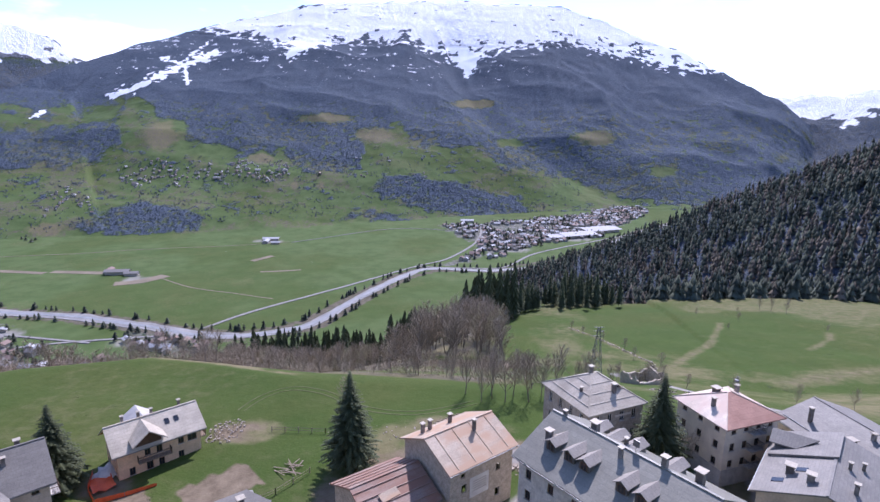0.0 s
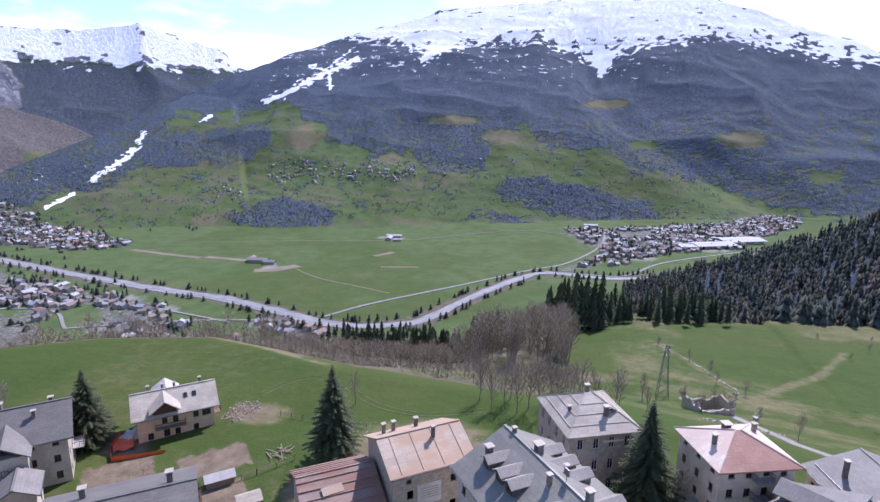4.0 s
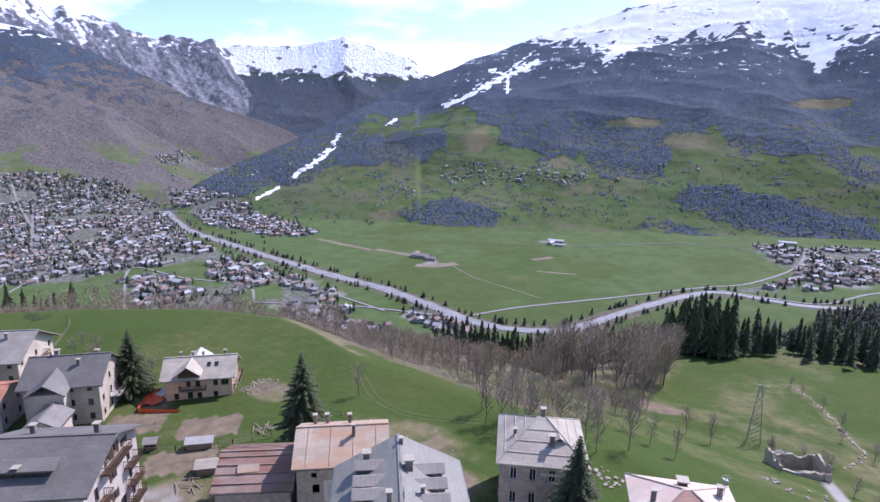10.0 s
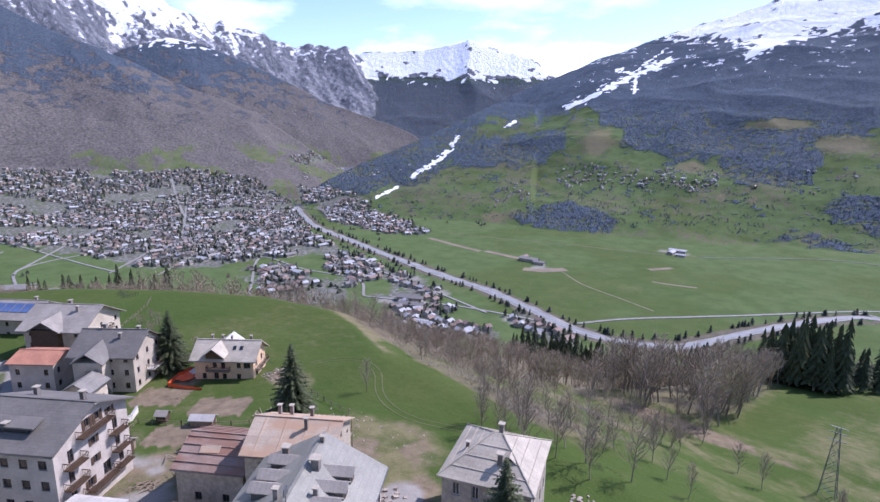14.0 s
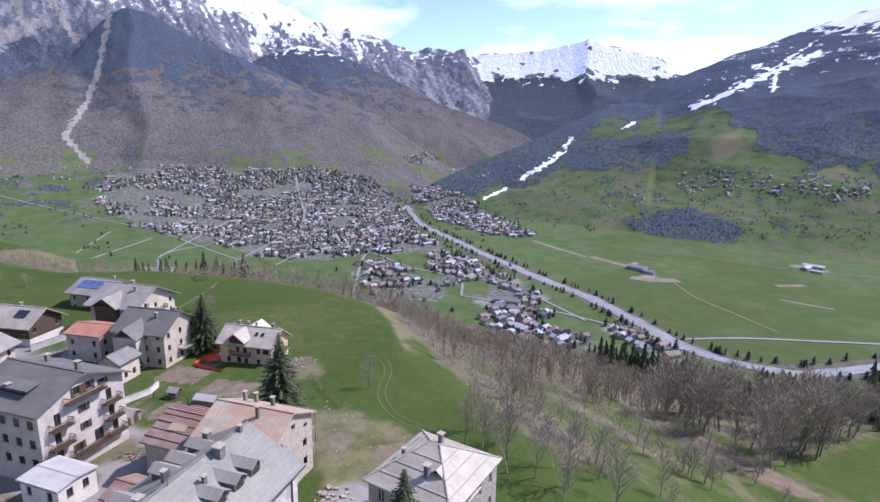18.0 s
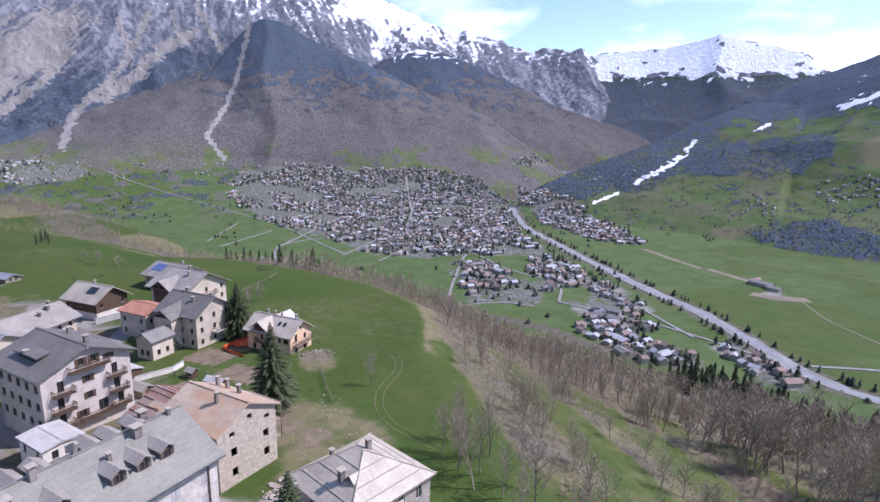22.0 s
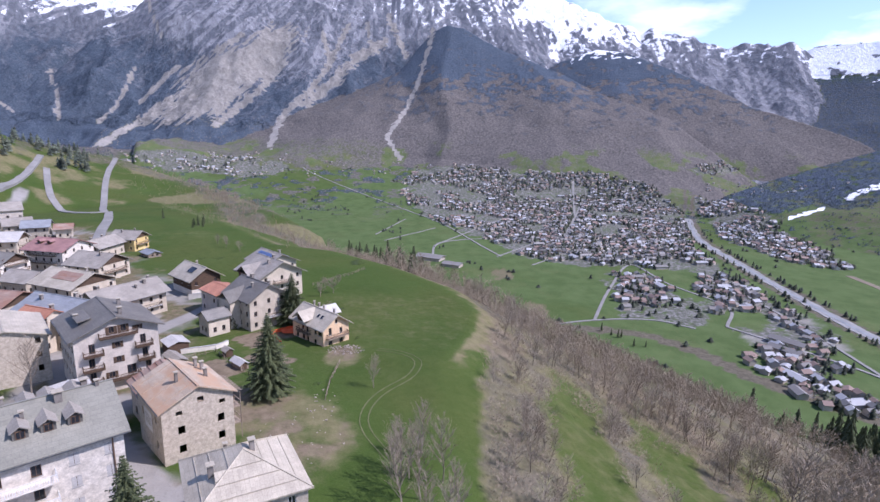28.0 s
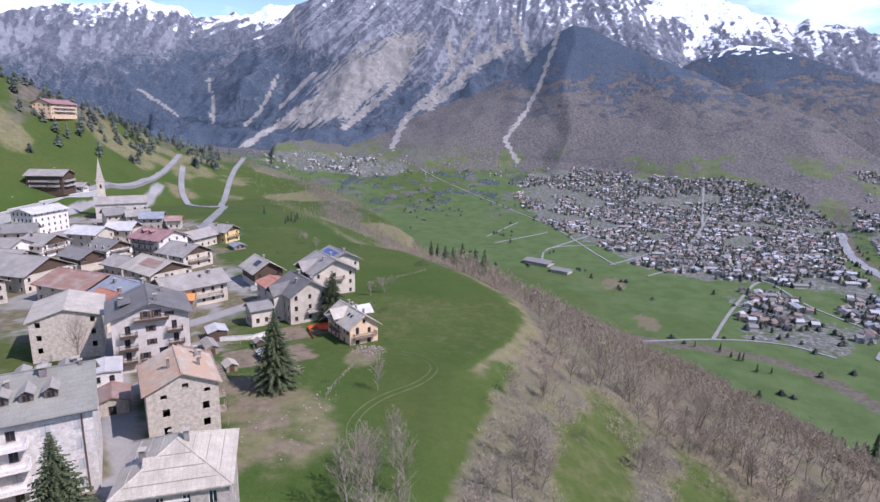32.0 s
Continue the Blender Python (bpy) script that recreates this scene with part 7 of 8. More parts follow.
# low shrubs in hedges and along the rim
SHRUB = []
for k in range(5):
    tv, tf, wv, wf = bare_tree_data(71 + k, .75, 11, 7, .0085, .05)
    SHRUB.append((wv * np.array([1.6, 1.6, 1.1]) - np.array([0, 0, .1]), wf))
X3, Y3, Z3 = scatter(24000, (-260, 90, 60, 260), lambda X, Y, Z, S, wh, r, az, q: ((S > 10) & (S < 25) | (S > 36) & (S < 47) | (S > 62) & (S < 75) | (X < -36) & (S > 8) & (S < 75)) & (wh == 0) & (q < .5) & (X < 24), 8)
X3b, Y3b, Z3b = scatter(4200, (-700, -150, -330, 60), lambda X, Y, Z, S, wh, r, az, q: ((S > -6) & (S < 45) & (q < .5)) | ((wh == list(MOUNTAINS).index("village_hill") + 1) & (az < 119) & (az > 92) & (r > np.interp(az, [95, 104, 111, 116], [390, 530, 600, 580])) & (q < .5)), 9)
X3, Y3, Z3 = np.concatenate([X3, X3b]), np.concatenate([Y3, Y3b]), np.concatenate([Z3, Z3b])
joined("hedge_shrubs", TWIGS, SHRUB, [(X3[i], Y3[i], Z3[i], 2.2 + 2.6 * ((i * 37) % 100) / 100, 2.6 + 2 * ((i * 53) % 100) / 100) for i in range(len(X3))], "leafless shrubs in rough hedges along the slope", "shrubs")

# spruces below the wood and along the rim: things of their own
CONE = [small_conifer(60 + k, 11, 9, .175) for k in range(5)]
CONE_MESH = [raw_mesh("crown", v, f, NEEDLES) for v, f in CONE]
bm = bmesh.new()
tube(bm, (0, 0, -.06), (0, 0, .5), .016, .01, 5)
STEM = bpy.data.meshes.new("trunk")
bm.to_mesh(STEM)
bm.free()
STEM.materials.append(BARK)


def plant_fir(x, y, h, k, w=1.0, label="dark spruce on the slope below the meadow"):
    tr = thing("fir_tree", pose(x, y, gz(x, y) - .2, 0, 0, k * 47) @ Matrix.Diagonal((h * w, h * w, h, 1)), label, "tree", "spruces on the slope")
    part("trunk", STEM, None, tr)
    part("crown", CONE_MESH[k % 5], None, tr)


rng_ = random.Random(5)
n_ = 0
back_firs = []
for (x0, y0, x1, y1, cnt, hh, jit, apart) in ((-112, 296, -68, 326, 64, 23, 10, True), (-72, 324, -24, 312, 64, 27, 10, True), (-26, 304, -2, 284, 24, 30, 7, True), (8, 286, 36, 290, 40, 29, 9, True), (36, 300, 110, 345, 62, 22, 15, False), (-150, 300, -40, 360, 14, 25, 14, False), (-232, 84, -164, 116, 46, 17, 9, True), (-230, 310, -118, 305, 54, 17, 16, False), (-330, 330, -230, 330, 30, 14, 30, False), (-260, -30, -190, 20, 6, 7, 10, True), (-770, 385, -640, 470, 7, 15, 12, True)):
    for _ in range(cnt):
        t = rng_.random()
        x, y = x0 + (x1 - x0) * t + rng_.gauss(0, jit * .6), y0 + (y1 - y0) * t + rng_.gauss(0, jit * .6)
        h_, w_ = hh * rng_.uniform(.6, 1.1), rng_.uniform(.9, 1.2)
        if apart:
            plant_fir(x, y, h_, n_, w_)
        else:
            back_firs.append((x, y, gz(x, y) - .2, h_, h_ * w_))
        n_ += 1
joined("spruce_stand", NEEDLES, CONE, back_firs, "dark spruces crowding the lower edge of the wood", "woodland")
# fir wood on the spur, trees on the village hill and in the valley
X4, Y4, Z4 = scatter(26000, (-60, 900, 200, 1250), lambda X, Y, Z, S, wh, r, az, q: (wh == list(MOUNTAINS).index("fir_hill") + 1) & (Z > -304) & (az > -46) & (q < .8), 11)
firs = [(X4[i], Y4[i], Z4[i] - 1, 11 + 14 * ((i * 37) % 100) / 100, 15 + 10 * ((i * 53) % 100) / 100) for i in range(len(X4))][:7500]
X4b, Y4b, Z4b = scatter(7000, (20, 640, 300, 640), lambda X, Y, Z, S, wh, r, az, q: (wh == 0) & (S > 258) & (Z > -300) & (q < .9), 12)
firs += [(X4b[i], Y4b[i], Z4b[i] - 1, 12 + 9 * ((i * 37) % 100) / 100, 16 + 8 * ((i * 53) % 100) / 100) for i in range(len(X4b))]
LARCH = material("bare brown larches", (0.15, 0.128, 0.095), (0.10, 0.084, 0.064), 0.08, 0.95, fine=1.5, islands=0.4)
joined("larch_wood", LARCH, [small_conifer(84 + k, 3, 5) for k in range(3)], [(x, y, z, h * .95, w * .85) for k, (x, y, z, h, w) in enumerate(firs) if (k * 7919) % 100 < 22 + 16 * math.sin(x / 37 + y / 61)], "bare brown larches standing among the firs", "woodland")
firs = [f for k, f in enumerate(firs) if not (k * 7919) % 100 < 22 + 16 * math.sin(f[0] / 37 + f[1] / 61)]
joined("fir_wood", NEEDLES_FAR, [small_conifer(80 + k, 3, 6, .21) for k in range(4)], firs, "dense dark fir wood covering the spur", "woodland")
X5, Y5, Z5 = scatter(5000, (-700, -150, -420, -60), lambda X, Y, Z, S, wh, r, az, q: (wh == list(MOUNTAINS).index("village_hill") + 1) & (Z > -52) & (r > 395 + 30 * np.sin(X / 30)) & (az > 113) & (az < 134) & (q < .12 + .25 * (r > 460)) & (np.minimum.reduce([line_distance(X, Y, p)[0] for p, _ in HILL_ROADS]) > 14), 13)
joined("hill_trees", NEEDLES_FAR, [small_conifer(90 + k, 4, 5) for k in range(4)], [(X5[i], Y5[i], Z5[i] - .5, 6 + 7 * ((i * 37) % 100) / 100, 11 + 8 * ((i * 53) % 100) / 100) for i in range(len(X5))], "mixed dark spruces on the hill above the village", "woodland")


# ---- the valley: town, farms, trees ----
GRAVEL = material("pale river gravel", (0.31, 0.298, 0.276), (0.21, 0.202, 0.188), 0.03, 0.95, fine=0.4, detail=8.0)
WATER = material("grey glacial river water", (0.26, 0.265, 0.255), (0.20, 0.207, 0.20), 0.05, 0.5, fine=0.5)
ASPHALT = material("pale worn road", (0.27, 0.256, 0.232), (0.21, 0.199, 0.18), 0.1, 0.9, fine=1.5)


def curve_points(pts, step):
    """A smooth line through the points given, at even steps."""
    P = [np.array(p, float) for p in pts]
    P = [2 * P[0] - P[1]] + P + [2 * P[-1] - P[-2]]
    out = []
    for k in range(1, len(P) - 2):
        n = max(2, int(np.linalg.norm(P[k + 1] - P[k]) / step))
        for s in range(n):
            t = s / n
            out.append(.5 * (2 * P[k] + (P[k + 1] - P[k - 1]) * t + (2 * P[k - 1] - 5 * P[k] + 4 * P[k + 1] - P[k + 2]) * t * t + (3 * P[k] - P[k - 1] - 3 * P[k + 1] + P[k + 2]) * t ** 3))
    return np.array(out + [P[-2]])


def ribbon(name, pts, w, lift, mat, label, category, step=14.0, rough=0.0):
    C = curve_points(pts, step)
    T = np.gradient(C, axis=0)
    T /= np.linalg.norm(T, axis=1)[:, None]
    N = np.stack([-T[:, 1], T[:, 0]], 1)
    s = np.arange(len(C))
    wl_ = w * (1 + rough * (fbm(s * .45, s * 0 + w, 3, 4) - .5))
    wr_ = w * (1 + rough * (fbm(s * .45, s * 0 + w + 9, 3, 5) - .5))
    L, R = C + N * wl_[:, None], C - N * wr_[:, None]
    zl, zr, zc = ground_height(L[:, 0], L[:, 1]), ground_height(R[:, 0], R[:, 1]), ground_height(C[:, 0], C[:, 1])
    V = np.concatenate([np.column_stack([L, np.maximum(zl, zc) + lift]), np.column_stack([R, np.maximum(zr, zc) + lift]), np.column_stack([L, zl - 1.5]), np.column_stack([R, zr - 1.5])])
    n = len(C)
    F = [(k, n + k, n + k + 1, k + 1) for k in range(n - 1)] + [(2 * n + k, k, k + 1, 2 * n + k + 1) for k in range(n - 1)] + [(n + k, 3 * n + k, 3 * n + k + 1, n + k + 1) for k in range(n - 1)]
    return tagged(new(name, raw_mesh(name, V, F, mat)), label, category, kind="structure")


ribbon("river_bed", RIVER[1:10], 13, .6, GRAVEL, "pale gravel bed of the valley river", "river", rough=.7)
ribbon("river_bed", RIVER[9:], 10, .62, GRAVEL, "pale gravel bed of the lower river", "river", rough=.6)
ribbon("water", RIVER[1:10], 4.5, .75, WATER, "shallow grey river water", "water", rough=.9)
ribbon("water", RIVER[9:], 4.5, .77, WATER, "shallow grey river water", "water", rough=.9)
for k, (pts, w) in enumerate(ROADS):
    ribbon("road", pts, w * .66, .9 + .03 * k, ASPHALT, "pale valley road between fields and houses", "road")
FIELD_SOIL = material("bare ploughed field", (0.225, 0.185, 0.128), (0.175, 0.142, 0.098), 0.05, 0.95, fine=0.6)
for pts, w in (([(-1040, 1136), (-930, 1120), (-824, 1108)], 9), ([(-817, 1120), (-695, 1119)], 10), ([(-640, 1040), (-600, 1062), (-572, 1110)], 15), ([(-437, 1245), (-407, 1303)], 8), ([(-388, 1152), (-345, 1162), (-305, 1175)], 4)):
    ribbon("field", pts, w, .35, FIELD_SOIL, "strip of bare brown ploughed field", "field", 18.0, .25)
for pts in ([(-569, 1087), (-476, 1023), (-388, 994), (-304, 963)], [(-1052, 1236), (-877, 1288), (-752, 1349), (-594, 1396), (-470, 1439), (-411, 1471)]):
    ribbon("field_track", pts, 1.6, .3, FIELD_SOIL, "narrow pale farm track across the meadows", "track", 16.0, .3)
WORN = material("worn dry wheel track", (0.13, 0.132, 0.055), (0.085, 0.10, 0.034), 0.6, 0.95, fine=4.0)
for pts in TRACKS:
    for o in (-.75, .75):
        C = curve_points(pts, 2.0)
        T = np.gradient(C, axis=0)
        T /= np.linalg.norm(T, axis=1)[:, None]
        ribbon("wheel_track", [tuple(p) for p in C + np.stack([-T[:, 1], T[:, 0]], 1) * o][::2], .12, .06, WORN, "worn wheel track through the meadow", "track", 1.6, .9)
for k, (pts, w) in enumerate(HILL_ROADS):
    ribbon("road", pts, w * .55, .45 + .05 * k, ASPHALT, "pale road winding up the hillside", "road", 5.0)
TOWN_WALL = material("valley house walls", (0.52, 0.455, 0.37), (0.34, 0.295, 0.24), 0.03, 0.9, islands=0.25)
TOWN_ROOFS = [material("grey valley roof", (0.25, 0.232, 0.21), (0.16, 0.15, 0.136), 0.05, 0.8, islands=0.5), material("brown valley roof", (0.30, 0.22, 0.18), (0.2, 0.14, 0.11), 0.05, 0.8, islands=0.35), material("pale valley roof", (0.44, 0.435, 0.43), (0.33, 0.325, 0.32), 0.05, 0.7, islands=0.25)]


def unit_house(kind):
    """A gabled body and roof for far houses, on a plan one metre square and one metre high to the eaves."""
    w = [(-.5, -.5, -.3), (.5, -.5, -.3), (.5, .5, -.3), (-.5, .5, -.3), (-.5, -.5, 1), (.5, -.5, 1), (.5, .5, 1), (-.5, .5, 1), (-.5, 0, 1.4), (.5, 0, 1.4)]
    wf = [(0, 1, 5, 4), (1, 2, 6, 5), (2, 3, 7, 6), (3, 0, 4, 7), (4, 8, 7, 7), (5, 6, 9, 9)]
    r = [(-.56, 0, 1.5), (.56, 0, 1.5), (.56, .6, .98), (-.56, .6, .98), (.56, -.6, .98), (-.56, -.6, .98), (-.56, 0, 1.4), (.56, 0, 1.4), (.56, .6, .9), (-.56, .6, .9), (.56, -.6, .9), (-.56, -.6, .9)]
    rf = [(0, 1, 2, 3)[::-1], (0, 5, 4, 1)[::-1], (6, 9, 8, 7)[::-1], (6, 7, 10, 11)[::-1], (3, 2, 8, 9), (5, 11, 10, 4), (1, 7, 8, 2), (1, 4, 10, 7), (0, 3, 9, 6), (0, 6, 11, 5)]
    return (np.array(w), wf) if kind == "wall" else (np.array(r), rf)


def quad_mesh(name, v, f, mat):
    return raw_mesh(name, v, [tuple(dict.fromkeys(q)) for q in f], mat)


UW, UR = unit_house("wall"), unit_house("roof")
WALL_MESH = quad_mesh("wall", *UW, TOWN_WALL)
ROOF_MESH = [quad_mesh("roof", *UR, m) for m in TOWN_ROOFS]

def town_places(seed, n):
    """Places for houses inside the built-up areas, clear of river and roads, one to a plot."""
    rng = np.random.RandomState(seed)
    res, used = [], set()
    boxs = [(min(p[0] for p in a), max(p[0] for p in a), min(p[1] for p in a), max(p[1] for p in a)) for a in TOWN]
    total = sum((b[1] - b[0]) * (b[3] - b[2]) for b in boxs)
    for pts, b in zip(TOWN, boxs):
        k = int(n * (b[1] - b[0]) * (b[3] - b[2]) / total)
        P = np.column_stack([rng.uniform(b[0], b[1], k), rng.uniform(b[2], b[3], k), rng.rand(k, 3)])
        d = area_distance(P[:, 0], P[:, 1], pts) + 60 * (fbm(P[:, 0] / 70, P[:, 1] / 70, 3, 44) - .5) > 0
        d &= line_distance(P[:, 0], P[:, 1], RIVER)[0] > 24
        for line, w in ROADS:
            d &= line_distance(P[:, 0], P[:, 1], line)[0] > w + 5
        thin = sstep(560, 300, P[:, 1]) * sstep(-1300, -1700, P[:, 0])
        d &= fbm(P[:, 0] / 110, P[:, 1] / 110, 3, 41) > 0.38 + .12 * thin
        d &= P[:, 2] > .16 + .4 * thin + (.3 if pts is not TOWN[0] else 0)
        for p in P[d]:
            c = (int(p[0] // 15.5), int(p[1] // 15.5))
            if c not in used:
                used.add(c)
                res.append(p)
    P = np.array(res)
    Z = ground_height(P[:, 0], P[:, 1])
    return [(*p, z) for p, z in zip(P, Z) if z < -60]


PLACES = sorted(town_places(21, 26000), key=lambda p: math.hypot(p[0], p[1] - 60))
n_things = 0
bulk = {"wall": [[], [], 0], 0: [[], [], 0], 1: [[], [], 0], 2: [[], [], 0]}


def add_bulk(key, base, m):
    v, f = base
    b = bulk[key]
    M = np.array(m)
    b[0].append(v @ M[:3, :3].T + M[:3, 3])
    b[1] += [tuple(k + b[2] for k in dict.fromkeys(q)) for q in f]
    b[2] += len(v)


def valley_house(x, y, z, q1, q2, q3, single, kind=None, size=1.0):
    roof = kind if kind is not None else (0 if q1 < .62 else 1 if q1 < .82 else 2)
    big = 1.0 + (1.1 if q2 > .93 else 0)
    L, W, H = (9 + 5 * q3) * big, (8 + 3 * q1) * (1 + .3 * (big - 1)), 4.2 + 3.8 * q2 * (1 if big < 2 else .6)
    m = pose(x, y, z, 0, 0, 20 + 50 * (q2 > .5) + 30 * q3 + (90 if q1 * 10 % 1 > .5 else 0)) @ Matrix.Diagonal((L * size, W * size, H * size, 1))
    if single:
        h = thing("valley_house", m, ("small house with a grey slate roof in the valley", "small house with a brown roof in the valley", "small house with a pale roof in the valley")[roof], "house", "houses in the valley")
        part("wall", WALL_MESH, None, h)
        part("roof", ROOF_MESH[roof], None, h)
    else:
        add_bulk("wall", UW, m)
        add_bulk(roof, UR, m)


for p in PLACES:
    valley_house(p[0], p[1], p[5], p[2], p[3], p[4], n_things < 260)
    n_things += 1
# hamlets on the far slopes
for boxs, cnt, seed in (((17, 32, 2000, 2500, -5.4, -3.7), 640, 1), ((34.5, 38.5, 1900, 2400, -7.4, -6.0), 160, 2), ((99, 114, 2300, 3000, -4.6, -3.3), 420, 3), ((46, 58, 2500, 3300, -5.6, -4.2), 260, 4), ((3, 16, 1900, 2900, -5.6, -3.2), 90, 5), ((84, 100, 2100, 2700, -5.2, -3.4), 130, 6)):
    rng = np.random.RandomState(seed)
    A, R = rng.uniform(boxs[0], boxs[1], cnt), rng.uniform(boxs[2], boxs[3], cnt)
    X, Y = HX - np.sin(np.radians(A)) * R, HY + np.cos(np.radians(A)) * R
    Z = ground_height(X, Y)
    el = np.degrees(np.arctan2(Z, R)) + .5 * np.sin(A * 1.7)
    for i in np.where((el > boxs[4]) & (el < boxs[5]))[0]:
        valley_house(X[i], Y[i], Z[i], *rng.rand(3), False, size=.62)
for key, mat in (("wall", TOWN_WALL), (0, TOWN_ROOFS[0]), (1, TOWN_ROOFS[1]), (2, TOWN_ROOFS[2])):
    V, F = np.concatenate(bulk[key][0]), bulk[key][1]
    ob = new("town_walls" if key == "wall" else "town_roofs", raw_mesh("town", V, F, mat))
    tagged(ob, "dense mass of small alpine town houses on the valley floor", "town", kind="stuff")
# farms, hall and factory on the plain
for x, y, L, W, H, a, kind in ((-674, 1113, 44, 18, 7, 10, 0), (-640, 1105, 26, 14, 6, 10, 0), (-700, 1128, 24, 12, 6, 100, 1), (-467, 1490, 40, 16, 6, 8, 2), (-470, 1455, 30, 14, 6, 95, 2), (-440, 1440, 22, 10, 5, 8, 2), (407, 1625, 110, 50, 9, 25, 2), (500, 1720, 120, 60, 9, 25, 2), (340, 1590, 60, 40, 8, 25, 2), (90, 1850, 40, 16, 7, 5, 2), (-1187, 194, 60, 34, 8, 60, 0), (-1120, 240, 40, 26, 7, 60, 0), (-640, 690, 46, 14, 8, 30, 0), (-610, 665, 40, 14, 8, 30, 0)):
    z = gz(x, y)
    h = thing("farm_building" if y < 1550 else "factory_hall", pose(x, y, z, 0, 0, a) @ Matrix.Diagonal((L, W, H, 1)), "large low building standing on the green valley floor", "building")
    part("wall", WALL_MESH, None, h)
    part("roof", ROOF_MESH[kind], None, h)
# trees in the town, along the river and in hedges
CLUMP = [small_conifer(120 + k, 3, 5) for k in range(4)]
rng = np.random.RandomState(4)
spots = []
for p in town_places(33, 30000):
    if p[3] < .9:
        spots.append((p[0] + 7, p[1] + 7, p[5], 8 + 8 * p[4], 20 + 14 * p[3]))
for k in range(len(RIVER) - 1):
    (ax, ay), (bx_, by_) = RIVER[k], RIVER[k + 1]
    for s in range(int(math.hypot(bx_ - ax, by_ - ay) / 9)):
        t = rng.rand()
        nx, ny = -(by_ - ay), bx_ - ax
        q = math.hypot(nx, ny)
        o = (21 + rng.rand() * 6) * (1 if rng.rand() < .6 else -1)
        x, y = ax + (bx_ - ax) * t + nx / q * o, ay + (by_ - ay) * t + ny / q * o
        if math.hypot(x, y) < 1900:
            spots.append((x, y, gz(x, y), 7 + 7 * rng.rand(), 14 + 12 * rng.rand()))
X6, Y6, Z6 = scatter(5200, (-3000, 300, -700, 1900), lambda X, Y, Z, S, wh, r, az, q: (wh == 0) & (Z < -190) & (r > 700) & (fbm(X / 110, Y / 110, 3, 88) > .60) & ~((X > -1000) & (Y > 880)) & (q < .7), 15)
spots += [(X6[i], Y6[i], Z6[i], 5 + 6 * ((i * 37) % 100) / 100, 18 + 14 * ((i * 53) % 100) / 100) for i in range(len(X6))]
TOWN_TREE = material("dark garden trees", (0.068, 0.076, 0.048), (0.034, 0.042, 0.030), 0.05, 0.95, fine=1.0, islands=0.5)
joined("valley_trees", TOWN_TREE, CLUMP, spots, "small dark trees scattered through the valley town", "trees")


# single trees of the woods on the far slopes
def far_trees(n, az0, az1, r0, r1, least, seed):
    rng = np.random.RandomState(seed)
    A, R = rng.uniform(az0, az1, n), np.sqrt(rng.uniform(r0 ** 2, r1 ** 2, n))
    ia, ir = ((A + 44.0) / 0.26 + .5).astype(int), np.searchsorted(GRID["rs"], R)
    m = GRID["cover"][ir, ia, 0] * (1 - GRID["cover"][ir, ia, 2]) > least + .25 * rng.rand(n)
    m &= rng.rand(n) < np.clip((r1 - R) / (.45 * (r1 - r0)), 0, 1)
    X, Y = HX - np.sin(np.radians(A[m])) * R[m], HY + np.cos(np.radians(A[m])) * R[m]
    Z = ground_height(X, Y)
    h = rng.uniform(4.5, 8.5, len(X))
    return [(X[k], Y[k], Z[k] - .8, h[k], h[k] * rng.uniform(.9, 1.4)) for k in range(len(X))]


# these firs are bluer than near needles, with distance haze in their colour
HAZED_FIR = material("far fir needles, haze-tinted", (0.072, 0.090, 0.088), (0.044, 0.058, 0.062), 0.02, 0.95, fine=0.5, islands=0.18)
FAR_BARE = material("far leafless crowns", (0.215, 0.188, 0.158), (0.15, 0.132, 0.112), 0.02, 0.95, fine=0.5, islands=0.18)
FAR_TREE = [small_conifer(150 + k, 2, 4, .26) for k in range(5)]
A_, R_ = np.random.RandomState(36).uniform(-14, 50, 9000), np.random.RandomState(37).uniform(1760, 2500, 9000)
XH, YH = HX - np.sin(np.radians(A_)) * R_, HY + np.cos(np.radians(A_)) * R_
ZH, _, WH, _, _ = ground_height(XH, YH, True)
EH = np.degrees(np.arctan2(ZH, R_))
KH = (fbm(A_ * 1.1 + EH * .9, EH * 3.0 - A_ * .4, 4, 91) > .545) & (WH > 0) & (EH > -9.4) & (EH < -3)
hedge = [(XH[i], YH[i], ZH[i] - .5, 3.5 + 3.5 * ((i * 37) % 100) / 100, 6 + 7 * ((i * 53) % 100) / 100) for i in np.where(KH)[0]]
joined("hillside_trees", HAZED_FIR, FAR_TREE, hedge, "small dark trees and hedges on the far green slopes", "trees")
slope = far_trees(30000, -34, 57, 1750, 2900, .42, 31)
joined("mountain_firs", HAZED_FIR, FAR_TREE, slope, "dark fir woods on the lower slopes of the snowy mountain", "woodland")
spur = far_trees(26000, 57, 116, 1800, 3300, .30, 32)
joined("spur_firs", HAZED_FIR, FAR_TREE, [p for k, p in enumerate(spur) if k % 5 < 2], "dark firs scattered over the steep spurs", "woodland")
joined("spur_bare_trees", FAR_BARE, [(v * np.array([1.3, 1.3, .75]), f) for v, f in FAR_TREE], [p for k, p in enumerate(spur) if k % 5 > 1], "leafless brown trees covering the steep spurs", "woodland")


